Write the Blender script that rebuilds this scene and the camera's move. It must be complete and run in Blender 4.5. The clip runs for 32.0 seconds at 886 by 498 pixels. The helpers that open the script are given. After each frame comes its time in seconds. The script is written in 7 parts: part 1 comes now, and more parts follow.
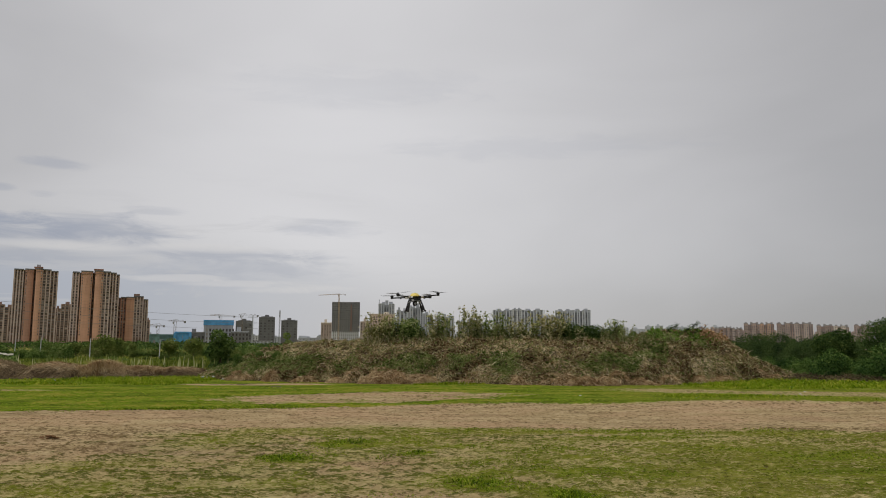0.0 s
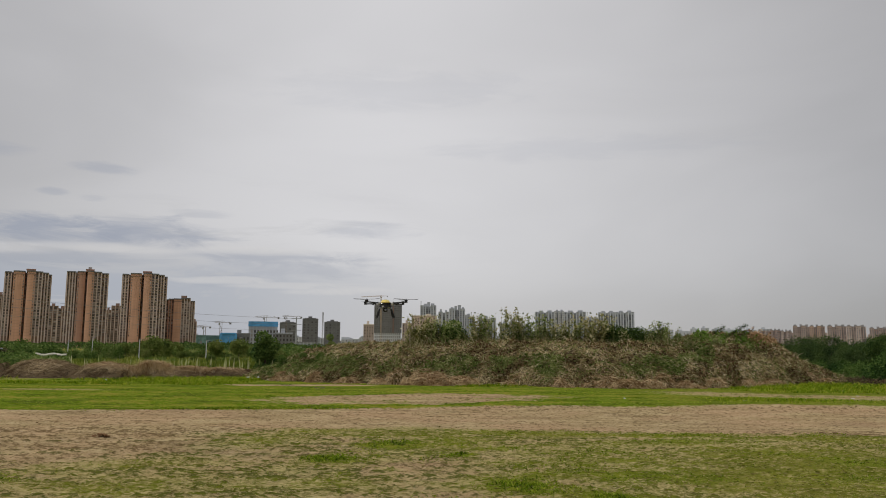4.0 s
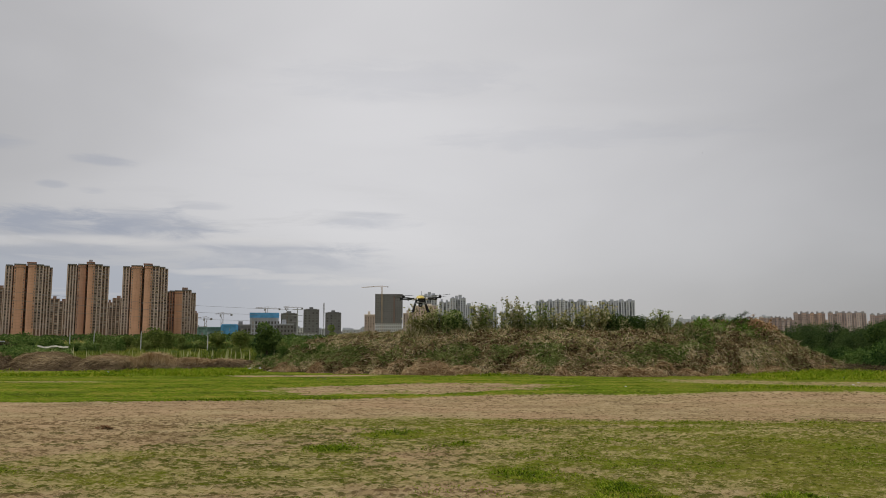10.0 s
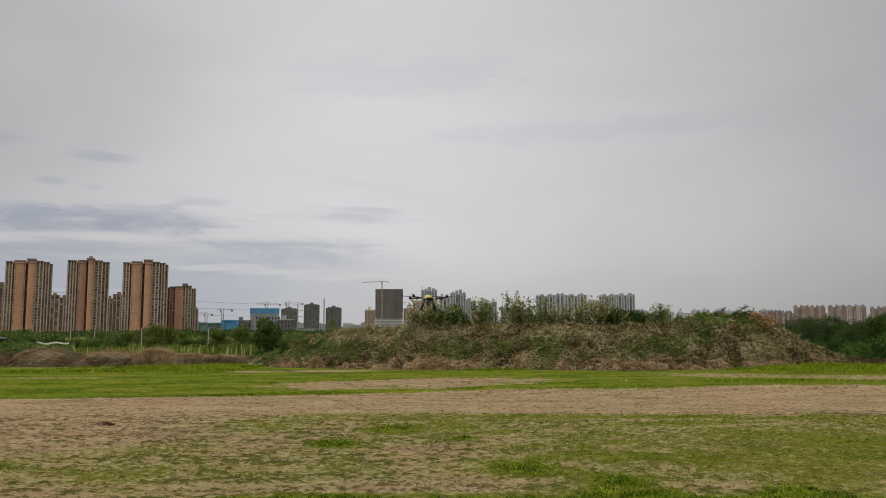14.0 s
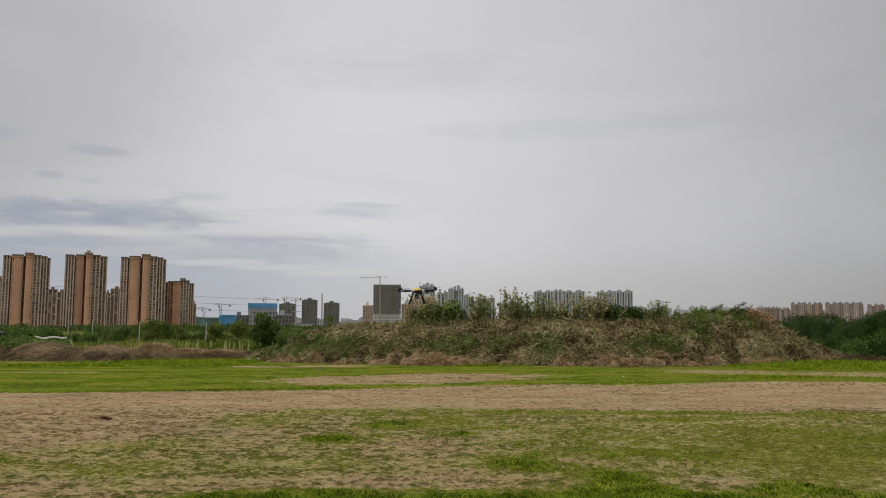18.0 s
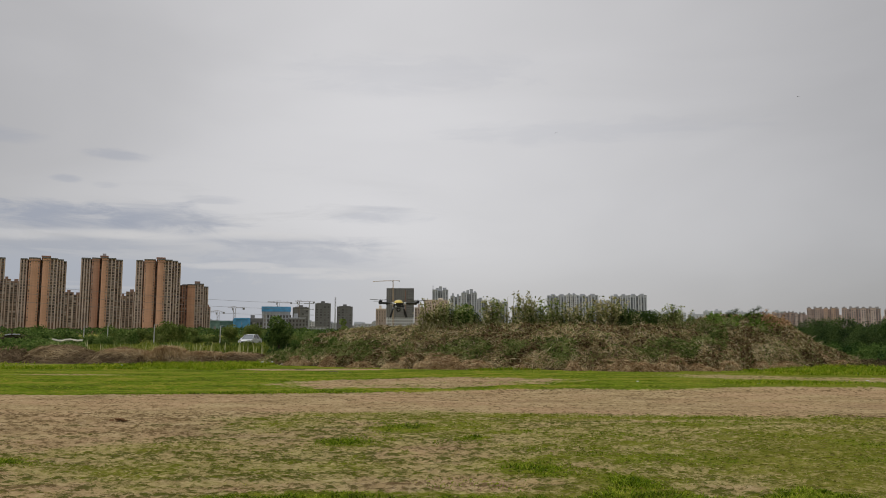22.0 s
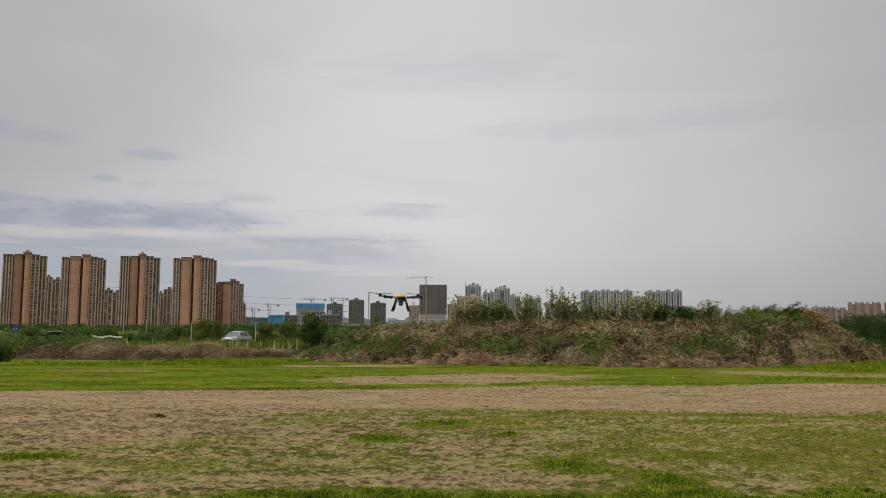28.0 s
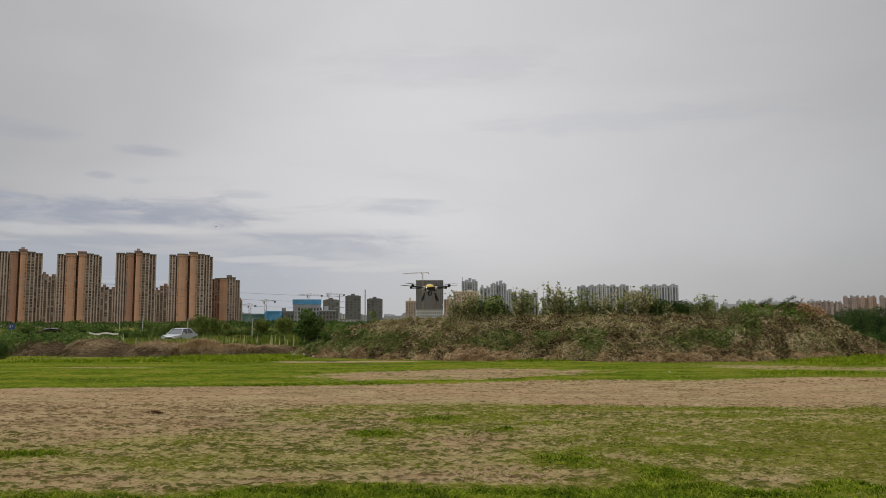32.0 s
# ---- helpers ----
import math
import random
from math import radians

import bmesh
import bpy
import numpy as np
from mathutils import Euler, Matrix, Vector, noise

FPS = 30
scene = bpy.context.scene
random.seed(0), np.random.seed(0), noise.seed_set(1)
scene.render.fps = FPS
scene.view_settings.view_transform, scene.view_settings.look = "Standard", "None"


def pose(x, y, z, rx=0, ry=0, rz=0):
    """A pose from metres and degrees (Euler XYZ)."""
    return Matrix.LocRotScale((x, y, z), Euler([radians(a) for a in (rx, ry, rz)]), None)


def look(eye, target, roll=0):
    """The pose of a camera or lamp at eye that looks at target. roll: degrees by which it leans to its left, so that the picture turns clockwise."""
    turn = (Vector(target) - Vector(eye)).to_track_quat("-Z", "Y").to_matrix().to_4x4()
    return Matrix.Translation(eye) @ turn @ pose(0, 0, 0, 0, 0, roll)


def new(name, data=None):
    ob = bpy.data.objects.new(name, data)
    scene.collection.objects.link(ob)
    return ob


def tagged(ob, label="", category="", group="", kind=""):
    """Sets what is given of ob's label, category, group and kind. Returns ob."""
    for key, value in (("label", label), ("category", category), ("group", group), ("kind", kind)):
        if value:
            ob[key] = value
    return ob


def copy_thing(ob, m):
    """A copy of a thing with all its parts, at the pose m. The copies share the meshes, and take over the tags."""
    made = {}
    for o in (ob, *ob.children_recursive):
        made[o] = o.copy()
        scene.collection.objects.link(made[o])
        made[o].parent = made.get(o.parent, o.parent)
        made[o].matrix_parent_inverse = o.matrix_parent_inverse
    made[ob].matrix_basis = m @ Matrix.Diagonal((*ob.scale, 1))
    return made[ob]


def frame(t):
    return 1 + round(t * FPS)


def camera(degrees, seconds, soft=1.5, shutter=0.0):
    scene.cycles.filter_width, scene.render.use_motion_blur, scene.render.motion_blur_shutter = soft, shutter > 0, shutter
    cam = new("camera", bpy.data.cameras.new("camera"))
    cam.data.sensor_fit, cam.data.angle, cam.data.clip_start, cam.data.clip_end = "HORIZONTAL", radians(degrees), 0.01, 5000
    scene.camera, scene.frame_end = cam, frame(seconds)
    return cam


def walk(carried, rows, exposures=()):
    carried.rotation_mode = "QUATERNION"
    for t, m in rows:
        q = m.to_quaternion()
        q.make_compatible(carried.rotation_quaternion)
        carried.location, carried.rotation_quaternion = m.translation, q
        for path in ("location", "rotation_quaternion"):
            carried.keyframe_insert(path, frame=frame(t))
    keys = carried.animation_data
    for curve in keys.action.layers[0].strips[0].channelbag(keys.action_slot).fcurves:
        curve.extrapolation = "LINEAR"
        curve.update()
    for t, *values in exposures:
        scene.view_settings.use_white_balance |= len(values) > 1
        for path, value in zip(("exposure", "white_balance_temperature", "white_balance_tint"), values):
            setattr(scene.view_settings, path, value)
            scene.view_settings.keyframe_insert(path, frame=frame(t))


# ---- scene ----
cam = camera(59.47, 32.0, soft=0.9, shutter=0.4)
EYE = Vector((0.0, 0.0, 1.6))
# seconds, heading clockwise from +y, tilt up, roll, all in degrees: the operator turns on the spot
TURN = [
    (0, 2.959, 7.225, 0.195), (0.5, 2.698, 7.250, 0.243), (1, 2.366, 7.312, 0.263), (1.5, 1.985, 7.360, 0.303), (2, 1.584, 7.411, 0.338), (2.5, 0.734,
    7.420, 0.433), (3, 0.325, 7.389, 0.432), (3.5, 0.044, 7.374, 0.443), (5.5, -0.328, 7.113, 0.299), (6, -0.269, 7.050, 0.259), (6.5, -0.218, 7.017,
    0.202), (7, -0.162, 6.971, 0.153), (7.5, -0.126, 6.912, 0.124), (8, -0.150, 6.855, 0.075), (8.5, -0.148, 6.780, 0.031), (9, -0.147, 6.730, 0.000),
    (9.5, -0.196, 6.641, -0.041), (10, -0.153, 6.591, -0.041), (10.5, -0.175, 6.532, -0.053), (11, -0.169, 6.467, -0.082), (11.5, -0.143, 6.429,
    -0.162), (12, -0.138, 6.424, -0.211), (12.5, -0.164, 6.396, -0.239), (13, -0.182, 6.361, -0.208), (13.5, -0.184, 6.304, -0.214), (14, -0.155,
    6.213, -0.268), (14.5, -0.086, 6.110, -0.234), (16.5, 0.221, 5.899, -0.160), (17, 0.194, 5.885, -0.119), (17.5, 0.116, 5.876, -0.108), (18,
    -0.022, 5.897, -0.057), (18.5, -0.162, 5.952, -0.038), (19, -0.256, 6.011, -0.010), (19.5, -0.370, 6.074, 0.055), (20, -0.456, 6.135, 0.067),
    (20.5, -0.549, 6.191, 0.092), (21, -0.656, 6.205, 0.134), (21.5, -0.802, 6.184, 0.104), (22, -0.993, 6.171, 0.119), (22.5, -1.164, 6.136, 0.146),
    (23, -1.341, 6.073, 0.156), (23.5, -1.512, 5.987, 0.143), (24, -1.692, 5.914, 0.142), (24.5, -1.867, 5.861, 0.078), (25, -2.026, 5.854, 0.056),
    (25.5, -2.239, 5.898, 0.040), (27.5, -3.255, 5.903, 0.000), (28, -3.410, 5.901, 0.017), (28.5, -3.463, 5.876, -0.043), (29, -3.481, 5.837,
    -0.060), (29.5, -3.460, 5.798, -0.074), (30, -3.368, 5.751, -0.137), (30.5, -3.294, 5.721, -0.150), (31, -3.244, 5.660, -0.173), (31.5, -3.191,
    5.619, -0.217), (32, -3.141, 5.566, -0.233)]


def heading(az, el=0.0):
    a, e = radians(az), radians(el)
    return Vector((math.sin(a) * math.cos(e), math.cos(a) * math.cos(e), math.sin(e)))


def sway(t):
    """The operator's small shift to the left while turning."""
    return Vector((float(np.interp(t, [0, 2, 6, 16, 20, 25, 32], [0.018, 0.012, 0.004, 0.003, -0.002, -0.014, -0.010])), 0.0, 0.0))


walk(cam, [(t, look(EYE + sway(t), EYE + sway(t) + heading(az, el), roll)) for t, az, el, roll in TURN])

# ---- sky and light ----
SUN_AZ, SUN_EL = 235.0, 58.0
sun_data = bpy.data.lights.new("sun", "SUN")
sun_data.energy, sun_data.angle, sun_data.color = 1.25, radians(30), (1.0, 0.965, 0.92)
sun = new("sun", sun_data)
sun.matrix_world = look(heading(SUN_AZ, SUN_EL) * 50, (0, 0, 0))

world = bpy.data.worlds.new("overcast_sky")
scene.world = world
world.use_nodes = True


class Tree:
    """Short hand for node trees."""

    def __init__(self, tree):
        self.tree, self.nodes, self.links = tree, tree.nodes, tree.links
        self.nodes.clear()

    def add(self, kind):
        return self.nodes.new(kind)

    def put(self, socket, value):
        if isinstance(value, bpy.types.NodeSocket):
            self.links.new(value, socket)
        elif isinstance(value, (tuple, list)) and len(value) == 3 and socket.type == "RGBA":
            socket.default_value = (*value, 1)
        else:
            socket.default_value = value

    def math(self, op, a, b=0.0, c=0.0, clamp=False):
        n = self.add("ShaderNodeMath")
        n.operation, n.use_clamp = op, clamp
        for i, v in enumerate((a, b, c)):
            self.put(n.inputs[i], v)
        return n.outputs[0]

    def noise(self, vec, scale, detail=4.0, rough=0.55, distort=0.0):
        n = self.add("ShaderNodeTexNoise")
        if vec is not None:
            self.put(n.inputs["Vector"], vec)
        for k, v in (("Scale", scale), ("Detail", detail), ("Roughness", rough), ("Distortion", distort)):
            n.inputs[k].default_value = v
        return n.outputs["Fac"]

    def mix(self, fac, a, b, blend="MIX"):
        n = self.add("ShaderNodeMix")
        n.data_type, n.blend_type = "RGBA", blend
        self.put(n.inputs[0], fac)
        self.put(n.inputs[6], a)
        self.put(n.inputs[7], b)
        return n.outputs[2]

    def ramp(self, fac, lo, hi, a=0.0, b=1.0):
        n = self.add("ShaderNodeMapRange")
        n.interpolation_type = "SMOOTHSTEP"
        for i, v in enumerate((fac, lo, hi, a, b)):
            self.put(n.inputs[i], v)
        return n.outputs[0]

    def stretch(self, vec, sx, sy, sz):
        n = self.add("ShaderNodeVectorMath")
        n.operation = "MULTIPLY"
        self.put(n.inputs[0], vec)
        n.inputs[1].default_value = (sx, sy, sz)
        return n.outputs[0]


def build_world():
    w = Tree(world.node_tree)
    coord = w.add("ShaderNodeTexCoord").outputs["Generated"]
    xyz = w.add("ShaderNodeSeparateXYZ")
    w.put(xyz.inputs[0], coord)
    x, y, z = xyz.outputs
    az = w.math("ARCTAN2", x, y)
    el = w.math("ARCSINE", z)
    sky = w.add("ShaderNodeTexSky")
    sky.sky_type, sky.sun_disc = "NISHITA", False
    sky.sun_elevation, sky.sun_rotation = radians(SUN_EL), radians(SUN_AZ)
    # bright thinner cloud ahead; lens vignetting put into the sky towards both sides
    q = w.math("DIVIDE", w.math("ADD", az, 0.05), 0.52)
    glow = w.math("POWER", 2.718, w.math("MULTIPLY", w.math("MULTIPLY", q, q), -1.0))
    lift = w.ramp(el, -0.02, 0.17, 0.80, 1.0)
    big = w.noise(w.stretch(coord, 1.3, 1.3, 4.0), 1.5, 4.0, 0.45, 0.5)
    level = w.math("MULTIPLY_ADD", glow, 0.325, 0.345)
    level = w.math("MULTIPLY", level, w.math("MULTIPLY", lift, w.ramp(big, 0.3, 0.70, 0.92, 1.04)))
    zen = w.ramp(el, 0.40, 1.2, 0.0, 0.25)
    level = w.math("ADD", level, zen)
    grey = w.add("ShaderNodeCombineColor")
    w.put(grey.inputs[0], w.math("MULTIPLY", level, 1.01))
    w.put(grey.inputs[1], w.math("MULTIPLY", level, 0.995))
    w.put(grey.inputs[2], w.math("MULTIPLY", level, 1.01))
    cloud = grey.outputs[0]
    # ragged banks and rifts low over the towers: heading, elevation, half width, half height in degrees
    ragged = w.math("MULTIPLY_ADD", w.noise(w.stretch(coord, 1.0, 1.0, 5.0), 11.0, 6.0, 0.6, 0.7), 6.5, -3.25)
    fray = w.math("MULTIPLY_ADD", w.noise(w.stretch(coord, 1.0, 1.0, 3.0), 3.0, 4.0, 0.55), 0.16, -0.08)

    def bank(a0, e0, da, de, soft=1.25):
        u = w.math("DIVIDE", w.math("SUBTRACT", az, radians(a0)), radians(da))
        v = w.math("DIVIDE", w.math("SUBTRACT", w.math("MULTIPLY_ADD", fray, 0.12, el), radians(e0)), radians(de))
        r = w.math("ADD", w.math("ADD", w.math("MULTIPLY", u, u), w.math("MULTIPLY", v, v)), ragged)
        return w.ramp(r, 1.0 - soft, 1.0 + soft, 1.0, 0.0)

    low = w.math("MULTIPLY", w.ramp(el, 0.125, 0.075, 0.0, 1.0), w.ramp(az, -0.40, 0.06, 1.0, 0.0))
    cloud = w.mix(w.math("MULTIPLY", low, 0.75), cloud, (0.385, 0.415, 0.485))
    for a0, e0, da, de, k in ((-20.8, 7.75, 4.4, 0.8, 0.75), (-30.8, 7.6, 6.0, 1.1, 0.85), (-12.5, 5.6, 6.5, 0.9, 0.35), (-27.5, 5.9, 7.0, 0.5, 0.4), (-6.0, 8.6, 2.6, 0.6, 0.35), (-24.0, 12.0, 1.8, 0.35, 0.4), (-27.2, 10.1, 0.8, 0.22, 0.4),
                              (-24.8, 9.9, 0.9, 0.2, 0.35), (-17.5, 9.3, 1.6, 0.25, 0.25), (-13.0, 6.4, 6.0, 0.5, 0.35), (-33.0, 12.8, 3.0, 0.5, 0.35), (10.0, 14.5, 9.0, 0.8, 0.14), (-4.0, 19.0, 8.0, 1.2, 0.12)):
        cloud = w.mix(w.math("MULTIPLY", bank(a0, e0, da, de), k), cloud, (0.32, 0.345, 0.415))
    wisps = w.math("MULTIPLY", w.ramp(w.noise(w.stretch(coord, 1.3, 1.3, 9.0), 5.5, 6.0, 0.62, 0.7), 0.50, 0.66), w.math("MULTIPLY", w.ramp(el, 0.24, 0.10, 0.0, 1.0), w.ramp(az, -0.25, 0.12, 1.0, 0.0)))
    cloud = w.mix(w.math("MULTIPLY", wisps, 0.45), cloud, (0.52, 0.515, 0.525))
    for a0, e0, da, de, k in ((-16.5, 4.85, 3.6, 0.18, 0.55), (-11.0, 4.5, 3.4, 0.18, 0.5), (-7.5, 4.1, 3.0, 0.25, 0.5), (-24.0, 6.7, 4.5, 0.25, 0.5), (-31.0, 6.4, 3.5, 0.35, 0.5), (-14.0, 6.9, 4.0, 0.25, 0.4)):
        cloud = w.mix(w.math("MULTIPLY", bank(a0, e0, da, de), k), cloud, (0.66, 0.64, 0.63))
    cloudy = w.add("ShaderNodeBackground")
    w.put(cloudy.inputs["Color"], cloud)
    cloudy.inputs["Strength"].default_value = 1.0
    clear = w.add("ShaderNodeBackground")
    w.put(clear.inputs["Color"], sky.outputs[0])
    clear.inputs["Strength"].default_value = 0.10
    both = w.add("ShaderNodeMixShader")
    both.inputs[0].default_value = 0.94
    w.links.new(clear.outputs[0], both.inputs[1])
    w.links.new(cloudy.outputs[0], both.inputs[2])
    w.links.new(both.outputs[0], w.add("ShaderNodeOutputWorld").inputs[0])


build_world()

# ---- materials ----


def material(name, rough=0.8, metal=0.0, spec=0.4):
    m = bpy.data.materials.new(name)
    m.use_nodes = True
    t = Tree(m.node_tree)
    b = t.add("ShaderNodeBsdfPrincipled")
    b.inputs["Roughness"].default_value, b.inputs["Metallic"].default_value = rough, metal
    b.inputs["Specular IOR Level"].default_value = spec
    t.links.new(b.outputs[0], t.add("ShaderNodeOutputMaterial").inputs[0])
    t.bsdf = b
    t.made = m
    return t


def position(t):
    return t.add("ShaderNodeNewGeometry").outputs["Position"]


def bump(t, height, strength=0.4, distance=0.02):
    n = t.add("ShaderNodeBump")
    n.inputs["Strength"].default_value, n.inputs["Distance"].default_value = strength, distance
    t.put(n.inputs["Height"], height)
    t.links.new(n.outputs[0], t.bsdf.inputs["Normal"])


def plain(name, color, rough=0.6, metal=0.0, grain=8.0, vary=0.18, spec=0.4):
    """A paint, plastic, metal or plaster: a colour with stains at two scales."""
    t = material(name, rough, metal, spec)
    p = position(t)
    n = t.math("MULTIPLY_ADD", t.noise(p, grain, 5.0), 0.6, t.math("MULTIPLY", t.noise(p, grain * 0.13, 3.0), 0.4))
    low, high = [tuple(c * k for c in color) for k in (1 - vary, 1 + vary)]
    t.put(t.bsdf.inputs["Base Color"], t.mix(t.ramp(n, 0.3, 0.7), low, high))
    t.put(t.bsdf.inputs["Roughness"], t.ramp(n, 0.2, 0.8, min(1, rough + 0.1), max(0.05, rough - 0.1)))
    return t.made


def growth(name, colours, patch=0.35, rough=0.75, seethrough=0.25, each=0.7):
    """Leaves, blades or straw: each piece takes one of the colours, patch by patch."""
    t = material(name, rough, 0.0, 0.08)
    g = t.add("ShaderNodeNewGeometry")
    r = t.math("MULTIPLY_ADD", t.noise(g.outputs["Position"], patch, 3.0), 2.2 - each, t.math("MULTIPLY_ADD", g.outputs["Random Per Island"], each, -0.6))
    ramp = t.add("ShaderNodeValToRGB")
    e = ramp.color_ramp.elements
    while len(e) < len(colours):
        e.new(0.5)
    for i, c in enumerate(colours):
        e[i].position, e[i].color = 0.15 + 0.7 * i / (len(colours) - 1), (*c, 1)
    t.put(ramp.inputs[0], r)
    t.put(t.bsdf.inputs["Base Color"], ramp.outputs[0])
    if seethrough:
        tr = t.add("ShaderNodeBsdfTranslucent")
        t.put(tr.inputs[0], ramp.outputs[0])
        mix = t.add("ShaderNodeMixShader")
        mix.inputs[0].default_value = seethrough
        out = [n for n in t.nodes if n.type == "OUTPUT_MATERIAL"][0]
        t.links.new(t.bsdf.outputs[0], mix.inputs[1])
        t.links.new(tr.outputs[0], mix.inputs[2])
        t.links.new(mix.outputs[0], out.inputs[0])
    return t.made


def facade(name, color, vary=0.12, rough=0.85):
    """Painted plaster on a tower: rain streaks down the wall and a faint line at each floor."""
    t = material(name, rough, 0.0, 0.25)
    p = position(t)
    n = t.noise(t.stretch(p, 0.5, 0.5, 0.03), 1.0, 4.0)
    m = t.noise(p, 0.06, 3.0)
    base = t.mix(t.ramp(t.math("MULTIPLY_ADD", n, 0.5, t.math("MULTIPLY", m, 0.5)), 0.32, 0.68),
                 tuple(c * (1 - vary) for c in color), tuple(c * (1 + vary) for c in color))
    z = t.add("ShaderNodeSeparateXYZ")
    t.put(z.inputs[0], p)
    line = t.math("LESS_THAN", t.math("FRACT", t.math("DIVIDE", z.outputs[2], 3.0)), 0.10)
    base = t.mix(t.math("MULTIPLY", line, 0.3), base, tuple(c * 0.55 for c in color))
    t.put(t.bsdf.inputs["Base Color"], base)
    return t.made


def window_glass(name, dark, light, blind=(0.42, 0.385, 0.35)):
    """Small far windows: mostly dark, some with pale blinds or railings."""
    t = material(name, 0.3, 0.0, 0.5)
    g, o = t.add("ShaderNodeNewGeometry"), t.add("ShaderNodeObjectInfo")
    r = t.math("FRACT", t.math("ADD", g.outputs["Random Per Island"], t.math("MULTIPLY", o.outputs["Random"], 7.31)))
    c = t.mix(t.ramp(r, 0.0, 0.75), dark, light)
    t.put(t.bsdf.inputs["Base Color"], t.mix(t.ramp(r, 0.74, 0.94), c, blind))
    return t.made


def ground_material():
    """Trodden loam with sparse turf; the share of turf comes from the sheet's own cover."""
    t = material("loam_and_turf", 1.0, 0.0, 0.0)
    p = position(t)
    share, deep_tone, rough, rich = (t.add("ShaderNodeAttribute") for _ in range(4))
    share.attribute_name, deep_tone.attribute_name, rough.attribute_name, rich.attribute_name = "turf", "soil_dark", "clod", "lush"
    cover, soil_dark, clod, lush = (n.outputs["Fac"] for n in (share, deep_tone, rough, rich))
    flat = t.stretch(p, 0.62, 1.0, 1.0)
    fine, mid, big = t.noise(flat, 13.0, 6.0, 0.74), t.noise(flat, 1.3, 5.0, 0.62), t.noise(p, 0.35, 4.0)
    dash = t.math("MULTIPLY_ADD", t.noise(t.stretch(p, 0.46, 0.8, 1.0), 17.0, 6.0, 0.70, 0.3), 0.80, t.math("MULTIPLY", t.noise(t.stretch(p, 0.7, 1.0, 1.0), 2.6, 4.0, 0.6), 0.20))
    sward = t.math("MULTIPLY_ADD", t.noise(t.stretch(p, 0.35, 0.8, 1.0), 0.9, 5.0, 0.62), 0.55, t.math("MULTIPLY", t.noise(t.stretch(p, 0.5, 0.8, 1.0), 6.0, 5.0, 0.7), 0.45))
    rake = t.noise(t.stretch(p, 0.10, 1.0, 1.0), 3.2, 4.0, 0.6)
    crumb = t.noise(p, 40.0, 3.0, 0.6)
    grit = t.math("MULTIPLY", t.math("SUBTRACT", fine, 0.5), 4.0)
    # bare loam: pale crust, reddish stretches, darker crumbs
    soil = t.mix(t.ramp(mid, 0.38, 0.62), (0.365, 0.268, 0.138), (0.485, 0.372, 0.202))
    soil = t.mix(t.math("MULTIPLY", t.ramp(big, 0.42, 0.62), 0.6), soil, (0.470, 0.310, 0.182))
    soil = t.mix(t.math("MULTIPLY", t.ramp(grit, 0.1, 0.8), 0.55), soil, (0.190, 0.135, 0.066))
    soil = t.mix(t.math("MULTIPLY", t.ramp(grit, -0.1, -0.7), 0.45), soil, (0.54, 0.43, 0.25))
    crust = t.noise(t.stretch(p, 0.75, 0.5, 1.0), 11.0, 6.0, 0.72)
    soil = t.mix(t.math("MULTIPLY", t.ramp(crust, 0.54, 0.63), 0.85), soil, (0.135, 0.088, 0.042))
    soil = t.mix(t.math("MULTIPLY", t.ramp(crust, 0.44, 0.34), 0.6), soil, (0.56, 0.44, 0.28))
    soil = t.mix(t.math("MULTIPLY", soil_dark, 0.6), soil, (0.150, 0.110, 0.062))
    # dead thatch between the living tufts
    thin = t.math("MULTIPLY_ADD", t.math("SUBTRACT", mid, 0.5), 0.6, cover)
    base = t.mix(t.math("MULTIPLY", t.ramp(thin, 0.12, 0.65), 0.68), soil, t.mix(t.ramp(grit, -0.5, 0.5), (0.450, 0.390, 0.155), (0.215, 0.208, 0.055)))
    # shaggy dashes: shaded sides of the broken turf and earth lumps, painted dark
    lump_shade = t.ramp(t.math("MULTIPLY_ADD", clod, 0.125, t.math("MULTIPLY_ADD", grit, 0.02, t.math("MULTIPLY_ADD", t.math("SUBTRACT", rake, 0.5), 0.35, dash))), 0.525, 0.655)
    base = t.mix(t.math("MULTIPLY", lump_shade, 0.88), base, t.mix(t.ramp(thin, 0.10, 0.40), (0.135, 0.090, 0.042), (0.056, 0.072, 0.008)))
    turf = t.mix(t.ramp(mid, 0.36, 0.64), (0.120, 0.138, 0.012), (0.190, 0.205, 0.022))
    turf = t.mix(t.math("MULTIPLY", t.ramp(big, 0.45, 0.62), 0.4), turf, (0.200, 0.185, 0.035))
    turf = t.mix(t.math("MULTIPLY", lush, t.ramp(mid, 0.36, 0.6, 0.55, 1.0)), turf, (0.118, 0.200, 0.004))
    turf = t.mix(t.math("MULTIPLY", lush, t.ramp(sward, 0.505, 0.575, 0.0, 0.9)), turf, (0.262, 0.245, 0.032))
    turf = t.mix(t.math("MULTIPLY", lush, t.ramp(sward, 0.495, 0.425, 0.0, 0.9)), turf, (0.050, 0.088, 0.003))
    turf = t.mix(t.math("MULTIPLY", t.ramp(grit, 0.05, 0.6), 0.5), turf, (0.072, 0.086, 0.009))
    turf = t.mix(t.math("MULTIPLY", t.ramp(grit, -0.2, -0.6), 0.35), turf, (0.25, 0.25, 0.04))
    sprout = t.math("ADD", t.math("MULTIPLY_ADD", t.math("SUBTRACT", dash, 0.5), 2.6, cover), t.math("MULTIPLY", grit, 0.28))
    sprout = t.math("MULTIPLY_ADD", t.math("MULTIPLY", lush, cover), 0.9, sprout)
